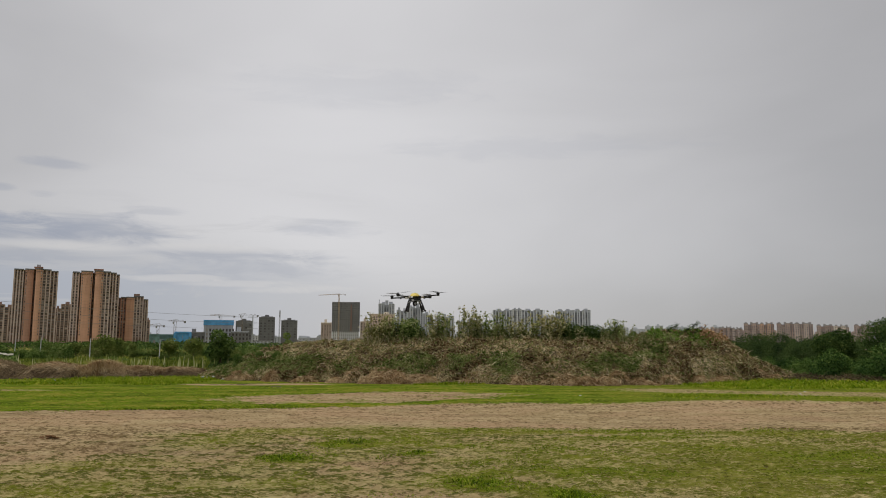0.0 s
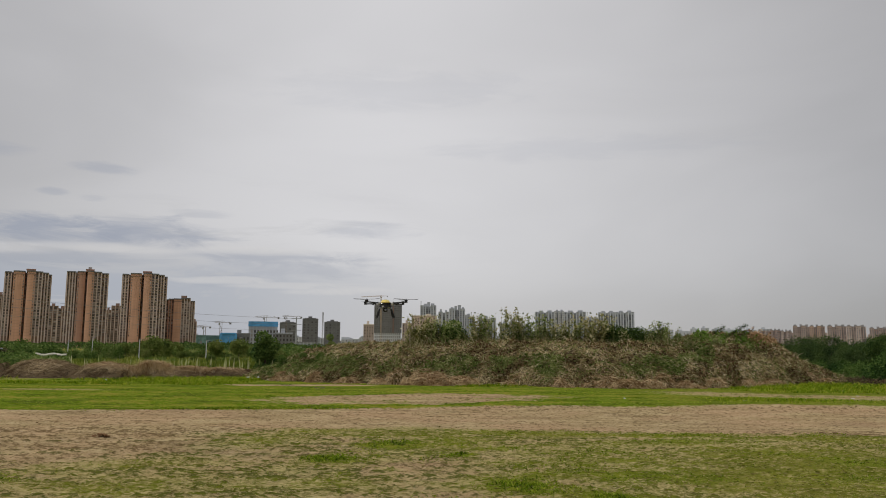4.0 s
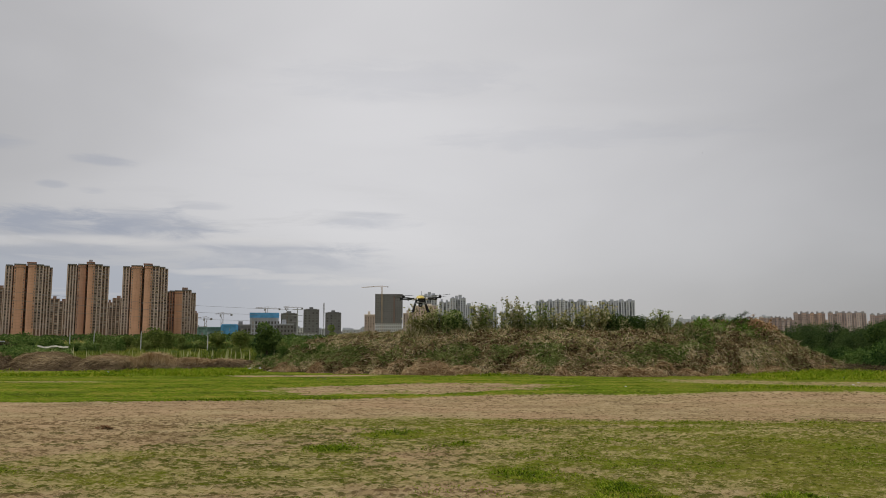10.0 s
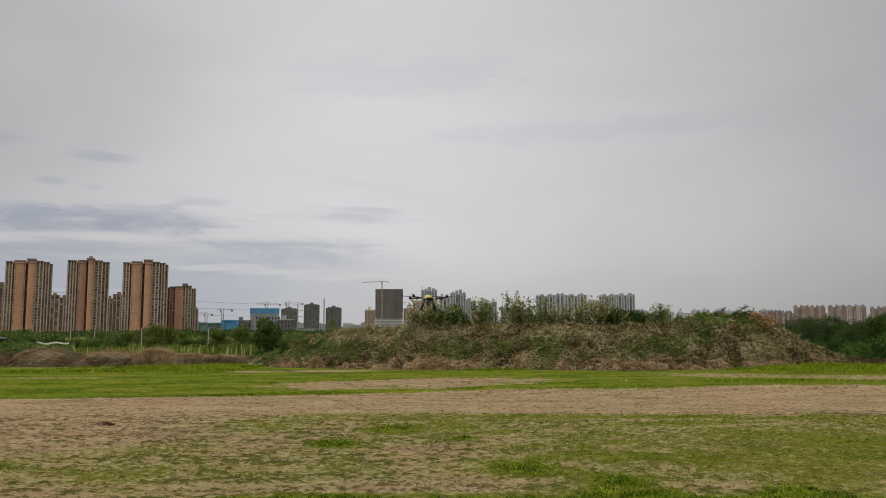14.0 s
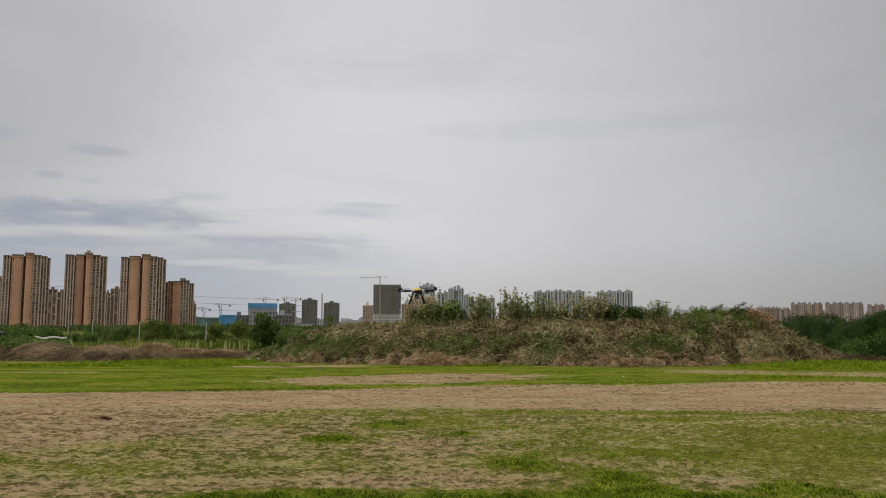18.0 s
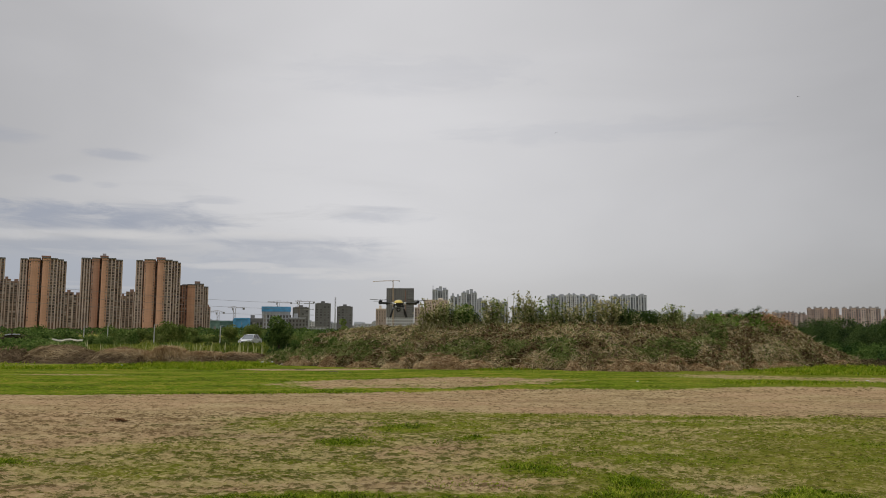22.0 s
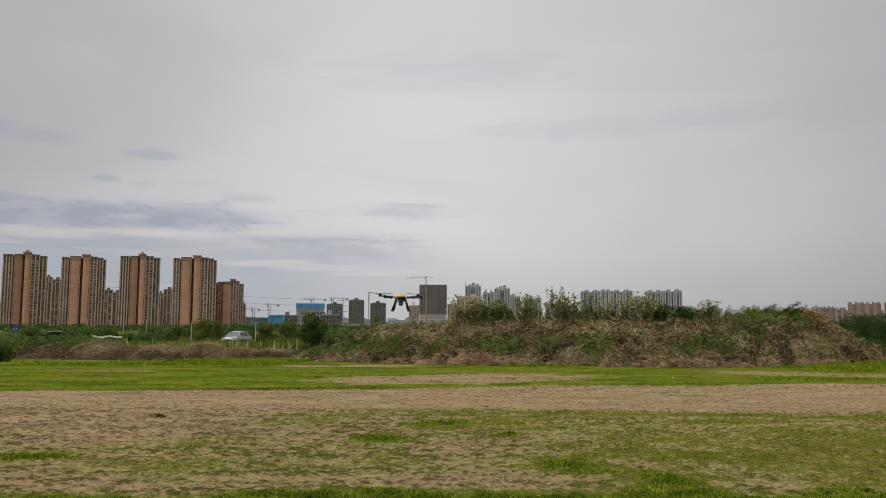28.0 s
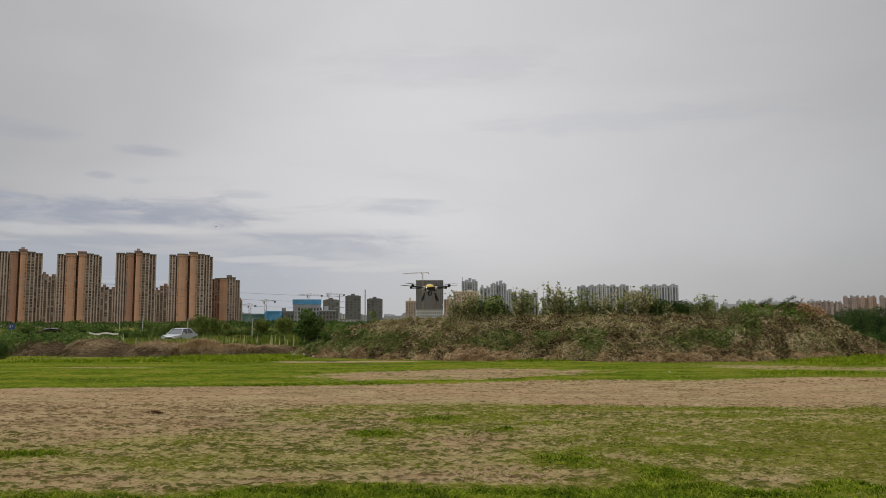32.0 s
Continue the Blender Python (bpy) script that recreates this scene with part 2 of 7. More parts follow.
    t.put(t.bsdf.inputs["Base Color"], t.mix(t.math("MULTIPLY", t.ramp(sprout, 0.46, 1.06), 0.90), base, turf))
    bump(t, t.math("MULTIPLY_ADD", fine, 0.7, t.math("MULTIPLY", crumb, 0.3)), 0.8, 0.05)
    return t.made


M = {
    "ground": ground_material(),
    "straw": growth("dry_straw", [(0.125, 0.086, 0.036), (0.330, 0.245, 0.112), (0.54, 0.425, 0.215), (0.81, 0.69, 0.44)], 0.8, 0.8, 0.2, 0.75),
    "brush": growth("dead_brush", [(0.100, 0.066, 0.034), (0.26, 0.185, 0.100), (0.45, 0.340, 0.195), (0.68, 0.54, 0.34)], 0.6, 0.8, 0.1),
    "shadebrush": growth("old_brush", [(0.055, 0.036, 0.022), (0.150, 0.102, 0.060), (0.280, 0.200, 0.118), (0.46, 0.36, 0.22)], 0.6, 0.8, 0.1),
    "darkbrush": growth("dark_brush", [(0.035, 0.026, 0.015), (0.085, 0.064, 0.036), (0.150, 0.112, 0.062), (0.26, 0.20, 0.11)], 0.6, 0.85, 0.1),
    "tan": growth("tan_straw", [(0.24, 0.145, 0.070), (0.47, 0.325, 0.165), (0.64, 0.48, 0.26), (0.82, 0.69, 0.45)], 0.9, 0.8, 0.15, 0.9),
    "toestraw": growth("reddish_straw", [(0.18, 0.105, 0.050), (0.38, 0.245, 0.125), (0.55, 0.39, 0.21), (0.76, 0.61, 0.38)], 0.7, 0.8, 0.15, 0.9),
    "drystalk": growth("bleached_stalks", [(0.34, 0.26, 0.15), (0.50, 0.40, 0.24), (0.72, 0.62, 0.42)], 0.6, 0.8, 0.1, 0.9),
    "heap": plain("heaped_soil", (0.090, 0.065, 0.038), 0.95, 0, 3.0, 0.4, 0.1),
    "vine": growth("vine_leaves", [(0.060, 0.092, 0.020), (0.128, 0.182, 0.042), (0.225, 0.275, 0.076), (0.38, 0.39, 0.16)], 0.9),
    "litter": growth("dead_leaf_litter", [(0.045, 0.030, 0.016), (0.105, 0.068, 0.034), (0.190, 0.125, 0.062), (0.30, 0.20, 0.10)], 0.8, 0.85, 0.1, 0.7),
    "rust": growth("withered_leaves", [(0.22, 0.125, 0.060), (0.40, 0.25, 0.130), (0.58, 0.40, 0.23)], 0.8),
    "turf": growth("turf_blades", [(0.080, 0.125, 0.007), (0.160, 0.240, 0.012), (0.265, 0.340, 0.020), (0.38, 0.38, 0.06)], 1.6, 0.75, 0.35),
    "deadturf": growth("dead_turf", [(0.150, 0.135, 0.030), (0.240, 0.205, 0.055), (0.350, 0.285, 0.095), (0.48, 0.40, 0.17)], 1.2, 0.85, 0.3, 0.9),
    "lawn": growth("lying_turf_blades", [(0.120, 0.140, 0.022), (0.200, 0.225, 0.036), (0.290, 0.305, 0.062), (0.40, 0.38, 0.12)], 1.4, 0.8, 0.3, 0.9),
    "freshvine": growth("fresh_vine_leaves", [(0.085, 0.155, 0.026), (0.165, 0.285, 0.045), (0.27, 0.39, 0.08)], 0.8, 0.7, 0.3),
    "lush": growth("lush_blades", [(0.095, 0.165, 0.006), (0.190, 0.295, 0.010), (0.31, 0.40, 0.018), (0.46, 0.46, 0.06)], 0.9, 0.75, 0.35),
    "sward": growth("sward_blades", [(0.150, 0.220, 0.008), (0.240, 0.335, 0.014), (0.40, 0.42, 0.04)], 0.9, 0.75, 0.35),
    "clump": growth("clump_blades", [(0.040, 0.075, 0.004), (0.130, 0.210, 0.008), (0.230, 0.330, 0.014), (0.42, 0.46, 0.05)], 2.2, 0.75, 0.35),
    "weed": growth("weed_blades", [(0.060, 0.100, 0.012), (0.135, 0.190, 0.022), (0.230, 0.275, 0.040), (0.38, 0.38, 0.09)], 0.5, 0.75, 0.35),
    "weedyellow": growth("yellowing_weed_blades", [(0.105, 0.135, 0.020), (0.205, 0.245, 0.034), (0.33, 0.355, 0.062), (0.48, 0.46, 0.14)], 0.8, 0.75, 0.35),
    "stalk": growth("pale_stalks", [(0.32, 0.36, 0.11), (0.50, 0.52, 0.22), (0.68, 0.66, 0.36)], 0.3, 0.8, 0.2),
    "leaf_dark": growth("dark_leaves", [(0.022, 0.048, 0.014), (0.052, 0.095, 0.024), (0.090, 0.145, 0.036), (0.145, 0.195, 0.055)], 0.7, 0.75, 0.25, 0.45),
    "leaf_shrub": growth("glossy_shrub_leaves", [(0.030, 0.062, 0.016), (0.075, 0.135, 0.030), (0.130, 0.205, 0.048), (0.20, 0.28, 0.075)], 0.9, 0.6, 0.25, 0.7),
    "leaf_mid": growth("mid_green_leaves", [(0.050, 0.092, 0.020), (0.110, 0.185, 0.040), (0.185, 0.265, 0.066), (0.28, 0.33, 0.11)], 0.6, 0.75, 0.3, 0.45),
    "leaf_pale": growth("yellowish_leaves", [(0.060, 0.095, 0.022), (0.125, 0.175, 0.040), (0.200, 0.250, 0.062), (0.30, 0.33, 0.11)], 0.6, 0.75, 0.3, 0.45),
    "leaf_wood": growth("woodland_leaves", [(0.026, 0.050, 0.018), (0.050, 0.086, 0.027), (0.082, 0.130, 0.038), (0.12, 0.175, 0.055)], 0.6, 0.75, 0.3, 0.4),
    "leaf_ivy": growth("ivy_leaves", [(0.016, 0.042, 0.011), (0.050, 0.106, 0.022), (0.104, 0.185, 0.040), (0.18, 0.27, 0.066)], 0.9, 0.7, 0.25, 0.55),
    "plume": growth("reed_plumes", [(0.34, 0.31, 0.17), (0.52, 0.47, 0.29), (0.70, 0.64, 0.46)], 0.9, 0.8, 0.35),
    "reedleaf": growth("reed_leaves", [(0.100, 0.145, 0.040), (0.22, 0.27, 0.078), (0.38, 0.39, 0.16), (0.60, 0.55, 0.32)], 0.9, 0.75, 0.5, 0.9),
    "weedleaf": growth("tall_weed_leaves", [(0.100, 0.155, 0.038), (0.215, 0.290, 0.080), (0.340, 0.405, 0.135), (0.52, 0.53, 0.26)], 0.9, 0.7, 0.5, 0.9),
    "reedpale": growth("withering_reed_leaves", [(0.17, 0.19, 0.055), (0.34, 0.33, 0.13), (0.52, 0.47, 0.24), (0.70, 0.63, 0.38)], 0.9, 0.75, 0.5, 0.9),
    "weedstem": plain("olive_stems", (0.20, 0.19, 0.08), 0.8, 0, 9.0, 0.35, 0.1),
    "clod": plain("dark_loam", (0.200, 0.115, 0.058), 1.0, 0, 30.0, 0.4, 0.05),
    "bark": plain("bark", (0.10, 0.075, 0.05), 0.95, 0, 14.0, 0.4, 0.1),
    "peach": facade("peach_plaster", (0.665, 0.385, 0.262)),
    "rose": facade("brown_plaster", (0.33, 0.225, 0.175)),
    "slate": facade("slate_cornice", (0.20, 0.195, 0.195)),
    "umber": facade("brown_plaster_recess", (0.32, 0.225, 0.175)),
    "cream": facade("cream_plaster", (0.62, 0.495, 0.435)),
    "tanplaster": facade("tan_plaster", (0.56, 0.455, 0.395)),
    "deepshadepeach": facade("deep_shaded_peach_plaster", (0.50, 0.285, 0.205)),
    "greyr": facade("grey_plaster", (0.45, 0.466, 0.505)),
    # distance haze mixed into the plaster colour
    "hazy": facade("haze_tinted_plaster", (0.54, 0.562, 0.605), 0.06),
    "creambeige": facade("warm_cream_plaster", (0.70, 0.555, 0.455)),
    "beige": facade("beige_plaster", (0.76, 0.665, 0.565)),
    "pale": facade("pale_plaster", (0.64, 0.645, 0.655)),
    "concrete": facade("raw_concrete", (0.262, 0.258, 0.254)),
    "scaffold": facade("scaffold_netting", (0.215, 0.215, 0.218)),
    "hoist": plain("rusty_hoist", (0.27, 0.175, 0.14), 0.7, 0, 1.0, 0.25),
    "glasssite": window_glass("open_window_holes", (0.085, 0.082, 0.082), (0.17, 0.165, 0.162), (0.20, 0.195, 0.19)),
    # darker wall copies with the shade of set-back bays in their colour
    "greyshade": facade("shaded_blue_grey_recess", (0.37, 0.385, 0.415)),
    "redshade": facade("shaded_red_recess", (0.36, 0.262, 0.232)),
    "brickred": facade("brick_red_plaster", (0.49, 0.375, 0.330)),
    "pinkish": facade("pinkish_plaster", (0.56, 0.455, 0.410)),
    "orange": facade("orange_plaster", (0.55, 0.385, 0.295)),
    "roofgrey": facade("grey_roofs", (0.34, 0.325, 0.325)),
    "glassdark": window_glass("dark_windows", (0.055, 0.053, 0.055), (0.13, 0.115, 0.105)),
    "glasswarm": window_glass("warm_dark_windows", (0.075, 0.062, 0.056), (0.30, 0.25, 0.22)),
    # windows lightened and blued to carry the haze of distance
    "glasshaze": window_glass("haze_paled_windows", (0.095, 0.104, 0.125), (0.20, 0.21, 0.235)),
    "bluetarp": plain("blue_sheeting", (0.10, 0.33, 0.60), 0.6, 0, 0.4, 0.2),
    "greennet": plain("green_netting", (0.19, 0.30, 0.26), 0.9, 0, 0.5, 0.3),
    "steelgrey": plain("galvanised_steel", (0.42, 0.43, 0.44), 0.45, 0.5, 3.0, 0.15),
    "cranegrey": plain("weathered_crane_paint", (0.25, 0.21, 0.17), 0.7, 0, 0.5, 0.2),
    "craneyellow": plain("crane_paint", (0.46, 0.34, 0.22), 0.6, 0, 0.5, 0.2),
    "carwhite": plain("white_car_paint", (0.62, 0.64, 0.67), 0.25, 0, 2.0, 0.04, 0.6),
    "screen": plain("sky_tinted_glass", (0.30, 0.33, 0.35), 0.08, 0.6, 2.0, 0.1, 0.8),
    "rubber": plain("black_rubber", (0.02, 0.02, 0.021), 0.85, 0, 30.0, 0.25),
    "carbon": plain("black_carbon", (0.016, 0.016, 0.018), 0.45, 0, 60.0, 0.3, 0.5),
    "yellow": plain("yellow_shell", (0.84, 0.66, 0.16), 0.30, 0, 12.0, 0.08, 0.5),
    "alloy": plain("grey_alloy", (0.30, 0.30, 0.31), 0.35, 0.8, 20.0, 0.2),
    "signblue": plain("blue_sign_face", (0.05, 0.11, 0.30), 0.5, 0, 2.0, 0.1),
    "white": plain("white_scrap", (0.56, 0.56, 0.55), 0.6, 0, 10.0, 0.1),
    "paleplastic": plain("weathered_plastic", (0.36, 0.345, 0.25), 0.5, 0, 4.0, 0.3),
    "feather": plain("dark_feathers", (0.05, 0.048, 0.05), 0.8, 0, 20.0, 0.3),
}


def lamp_material():
    t = material("white_led", 0.3)
    t.put(t.bsdf.inputs["Base Color"], (0.9, 0.9, 0.9))
    t.put(t.bsdf.inputs["Emission Color"], (1.0, 0.97, 0.9))
    t.bsdf.inputs["Emission Strength"].default_value = 1.0
    return t.made


M["led"] = lamp_material()

# ---- mesh tools ----


def mesh_np(name, verts, faces, mat, smooth=False):
    """A mesh from an array of corners and an array of triangles or quads."""
    me = bpy.data.meshes.new(name)
    verts, faces = np.asarray(verts, np.float32), np.asarray(faces, np.int32)
    k = faces.shape[1]
    me.vertices.add(len(verts))
    me.vertices.foreach_set("co", verts.ravel())
    me.loops.add(faces.size)
    me.loops.foreach_set("vertex_index", faces.ravel())
    me.polygons.add(len(faces))
    me.polygons.foreach_set("loop_start", np.arange(0, faces.size, k, dtype=np.int32))
    me.polygons.foreach_set("use_smooth", np.full(len(faces), smooth))
    me.update(calc_edges=True)
    me.materials.append(mat)
    return me


def part(name, data, parent=None, label="", mat=None):
    """Links a mesh, or the geometry of a Shape, as one object under its thing."""
    if isinstance(data, Shape):
        data = data.mesh(name, mat)
    ob = new(name, data)
    if parent is not None:
        ob.parent = parent
    return tagged(ob, label)


def thing(name, label, category, group="", kind="", m=None):
    ob = tagged(new(name), label, category, group, kind)
    if m is not None:
        ob.matrix_world = m
    return ob


class Shape:
    """Collects boxes, tubes and turned bodies into one mesh."""

    def __init__(self):
        self.v, self.f, self.soft = [], [], False

    def add(self, verts, faces):
        o = len(self.v)
        self.v += [tuple(v) for v in verts]
        self.f += [tuple(i + o for i in f) for f in faces]
        return self

    def box(self, x0, x1, y0, y1, z0, z1, m=None):
        p = [Vector((x, y, z)) for z in (z0, z1) for x, y in ((x0, y0), (x1, y0), (x1, y1), (x0, y1))]
        p = [m @ v for v in p] if m else p
        return self.add(p, [(3, 2, 1, 0), (4, 5, 6, 7), (0, 1, 5, 4), (1, 2, 6, 5), (2, 3, 7, 6), (3, 0, 4, 7)])

    def tube(self, a, b, r0, r1=None, n=6):
        a, b = Vector(a), Vector(b)
        r1 = r0 if r1 is None else r1
        turn = (b - a).to_track_quat("Z", "Y").to_matrix()
        ring = [turn @ Vector((math.cos(2 * math.pi * i / n), math.sin(2 * math.pi * i / n), 0)) for i in range(n)]
        self.add([a + v * r0 for v in ring] + [b + v * r1 for v in ring],
                 [(i, (i + 1) % n, n + (i + 1) % n, n + i) for i in range(n)] + [tuple(range(n))[::-1], tuple(range(n, 2 * n))])
        return self

    def turned(self, profile, n=12, centre=(0, 0, 0), sx=1.0, sy=1.0):
        """A body of revolution about z from (radius, height) pairs."""
        cx, cy, cz = centre
        k = len(profile)
        v = [(cx + r * sx * math.cos(2 * math.pi * i / n), cy + r * sy * math.sin(2 * math.pi * i / n), cz + z) for r, z in profile for i in range(n)]
        f = [(j * n + i, j * n + (i + 1) % n, (j + 1) * n + (i + 1) % n, (j + 1) * n + i) for j in range(k - 1) for i in range(n)]
        return self.add(v, f + [tuple(range(n))[::-1], tuple(range((k - 1) * n, k * n))])

    def mesh(self, name, mat):
        me = bpy.data.meshes.new(name)
        me.from_pydata(self.v, [], self.f)
        me.materials.append(mat)
        if self.soft:
            me.shade_smooth()
        me.update()
        return me


RNG = np.random.default_rng(7)


def lattice(ix, iy, seed):
    h = np.sin(ix * 127.1 + iy * 311.7 + seed * 74.7) * 43758.5453
    return h - np.floor(h)


def vnoise(x, y, seed=0):
    ix, iy = np.floor(x), np.floor(y)
    fx, fy = x - ix, y - iy
    fx, fy = fx * fx * (3 - 2 * fx), fy * fy * (3 - 2 * fy)
    a, b = lattice(ix, iy, seed), lattice(ix + 1, iy, seed)
    c, d = lattice(ix, iy + 1, seed), lattice(ix + 1, iy + 1, seed)
    return a + (b - a) * fx + (c - a) * fy + (a - b - c + d) * fx * fy


def fbm(x, y, octaves=4, seed=0):
    total, amp, norm = 0.0, 1.0, 0.0
    for o in range(octaves):
        total, norm = total + amp * vnoise(x, y, seed + o * 13), norm + amp
        x, y, amp = x * 2.03 + 5.1, y * 2.03 + 1.7, amp * 0.5
    return total / norm


def step(v, lo, hi):
    s = np.clip((v - lo) / (hi - lo), 0, 1)
    return s * s * (3 - 2 * s)


def blob(x, y, cx, cy, rx, ry):
    return np.exp(-(((x - cx) / rx) ** 2 + ((y - cy) / ry) ** 2))


def blades(name, base, height, width, lean, mat, droop=0.35, seed=1):
    """Bent tapering blades, one at each base point; lean is the sideways run as a share of the height."""
    rng = np.random.default_rng(seed)
    n = len(base)
    a, b = rng.uniform(0, 2 * np.pi, n), rng.uniform(0, 2 * np.pi, n)
    side = np.stack([np.cos(a), np.sin(a), np.zeros(n)], 1) * (width / 2)[:, None]
    run = np.stack([np.cos(b), np.sin(b), np.zeros(n)], 1) * (height * lean)[:, None]
    up = np.stack([np.zeros(n), np.zeros(n), height], 1)
    mid = base + run * 0.35 + up * 0.6
    tip = base + run + up * (1 - droop * rng.random(n))[:, None]
    v = np.stack([base - side, base + side, mid + side * 0.8, mid - side * 0.8, tip], 1).reshape(-1, 3)
    i = np.arange(n)[:, None] * 5
    f = np.concatenate([i + [0, 1, 2], i + [0, 2, 3], i + [3, 2, 4]], 0)
    return mesh_np(name, v, f, mat)


def leaves(name, centre, size, mat, seed=1, up=0.4, slim=1.0):
    """Loose leaves: a folded pair of triangles at each point, turned every way."""
    rng = np.random.default_rng(seed)
    n = len(centre)
    d = rng.normal(size=(n, 3))
    d[:, 2] = d[:, 2] * 0.7 - 0.2
    d /= np.linalg.norm(d, axis=1)[:, None]
    s = np.cross(d, rng.normal(size=(n, 3)) + [0, 0, up])
    s /= np.linalg.norm(s, axis=1)[:, None] + 1e-6
    length, wide = size[:, None], size[:, None] * rng.uniform(0.25, 0.45, (n, 1)) * slim
    v = np.stack([centre - d * length / 2, centre + s * wide, centre + d * length / 2, centre - s * wide], 1).reshape(-1, 3)
    i = np.arange(n)[:, None] * 4
    return mesh_np(name, v, np.concatenate([i + [0, 1, 2], i + [0, 2, 3]], 0), mat)


def strands(name, base, along, length, width, mat, seed=1, arch=0.22):
    """Straw lying along the given directions."""
    rng = np.random.default_rng(seed)
    n = len(base)
    along = along / np.linalg.norm(along, axis=1)[:, None]
    s = np.cross(along, rng.normal(size=(n, 3)))
    s *= (width / 2)[:, None] / (np.linalg.norm(s, axis=1)[:, None] + 1e-6)
    bow = np.stack([np.zeros(n), np.zeros(n), length * rng.uniform(0.0, arch, n)], 1)
    a, m, b = base, base + along * (length / 2)[:, None] + bow, base + along * length[:, None]
    v = np.stack([a - s, a + s, m + s, m - s, b], 1).reshape(-1, 3)
    i = np.arange(n)[:, None] * 5
    return mesh_np(name, v, np.concatenate([i + [0, 1, 2], i + [0, 2, 3], i + [3, 2, 4]], 0), mat)

# ---- the field ----


def track_edge(x):
    """Far edge of the dirt track."""
    return np.interp(x, [-14, -9.5, -5, -2.5, 0, 4, 8.5, 14], [19.5, 19.8, 20.5, 21.2, 22.0, 22.8, 22.9, 22.7])


def front_rim(x):
    """How far the fresh grass in front falls short of its usual edge."""
    return 0.5 * step(-x, 2.0, 3.2) + 0.12 * step(x, 0.6, 1.2) + 0.10 * step(x, 2.5, 3.2) - 1.15 * blob(x, x * 0, 1.84, 0, 0.42, 1) - 0.62 * blob(x, x * 0, 3.5, 0, 0.65, 1)


def turf_cover(x, y):
    """Share of turf on the field, 0 to 1."""
    wob = (fbm(x * 0.22, y * 0.3, 4, 3) - 0.5)
    yy = y + 2.2 * wob
    near = 1 - step(y + 1.5 * wob + front_rim(x), 7.6, 7.95)
    right = step(x + 0.25 * (y - 10), -3.0, 2.5)
    patchy = 0.40 + 0.25 * right + 0.12 * step(x, 2.5, 6.0) + 0.75 * (fbm(x * 0.7, y * 1.1, 4, 11) - 0.5) + 0.5 * (fbm(x * 3.0, y * 3.6, 3, 13) - 0.5)
    patchy = patchy + 0.07 * right * np.sin(2 * np.pi * (y - 0.30 * x + 1.5 * wob) / 1.15) - 0.05
    for cx, cy, rx, ry, s in ((-0.93, 13.1, 0.55, 0.55, 0.7), (-1.67, 11.45, 0.4, 0.35, 0.65), (-3.0, 13.4, 1.0, 0.5, 0.30), (0.1, 14.25, 0.5, 0.4, 0.45), (-1.5, 14.9, 1.8, 0.5, 0.3),
                              (0.26, 12.0, 0.22, 0.25, 0.6), (0.88, 9.3, 0.48, 0.45, 0.7), (1.8, 8.7, 0.6, 0.3, 0.5), (-5.75, 9.5, 0.60, 0.42, 0.8), (-3.6, 9.1, 0.9, 0.5, 0.35), (-4.0, 10.9, 1.2, 0.5, 0.25), (-2.3, 9.4, 1.6, 0.5, 0.22), (2.4, 11.4, 1.6, 0.5, 0.2), (3.6, 10.0, 1.4, 0.5, 0.25), (5.4, 12.2, 1.6, 0.7, 0.25), (-3.6, 14.2, 1.6, 0.5, 0.25), (-4.8, 10.3, 1.2, 0.5, 0.18), (-4.3, 8.4, 1.2, 0.5, 0.20), (4.6, 9.5, 1.5, 0.8, 0.35), (5.6, 11.2, 1.5, 1.0, 0.3), (0.9, 13.6, 0.9, 0.4, 0.25), (2.6, 14.9, 2.0, 0.5, 0.25),
                              (0.2, 8.4, 0.6, 0.35, -0.45), (3.0, 8.3, 0.5, 0.3, -0.3), (-0.6, 10.3, 1.3, 0.7, -0.18), (1.2, 13.4, 0.8, 0.8, -0.15),
                              (4.0, 15.3, 3.0, 0.6, 0.35), (7.8, 15.5, 1.5, 0.5, 0.3), (3.6, 8.5, 0.8, 0.3, 0.4)):
        patchy = patchy + s * blob(x, y, cx, cy, rx, ry)
    edge = 16.4 - 0.012 * (x + 1) ** 2 - 1.6 * step(-x, 2.5, 6.5)
    patchy = patchy * (1 - 0.92 * step(y + 1.2 * wob, edge - 0.9, edge + 0.2)) * (1 - 0.7 * step(-x, 3.0, 5.0) * step(y, 10.5, 12.5))
    cover = np.maximum(near * 0.95, patchy)
    # the strip of meadow behind the track
    far = track_edge(x) + 0.5 * wob
    meadow = step(y, far - 0.12, far + 0.3)
    ragged = 3.0 * wob + 1.6 * (fbm(x * 1.1, y * 1.4, 4, 29) - 0.5)
    sand = step(blob(x, y + 0.8 * ragged, -0.9 + 0.5 * (y - 25), 25.0, 5.8, 2.8), 0.30, 0.70) * step(y + 0.15 * ragged - track_edge(x), 0.45, 0.8)
    toe = step(blob(x, y + 0.3 * ragged, -6.2, 34.4, 4.6, 1.0), 0.4, 0.7)
    line = 30.3 - 0.62 * np.maximum(x - 6.5, 0) + 0.02 * np.maximum(x - 6.5, 0) ** 2
    path = step(1 - np.abs(y + 0.5 * ragged - line) / 2.8, 0.1, 0.7) * step(x, 5.0, 9.0)
    bare = np.maximum.reduce([sand * (0.66 + 0.30 * step(fbm(x * 1.6, y * 1.6, 4, 35), 0.36, 0.52)), toe * 0.9, path * 0.6, 0.7 * blob(x, y + 0.5 * ragged, -14.5, 29.5, 4.0, 0.9)])
    tone = 0.95 + 0.5 * (fbm(x * 0.5, y * 0.5, 4, 21) - 0.5) * 2
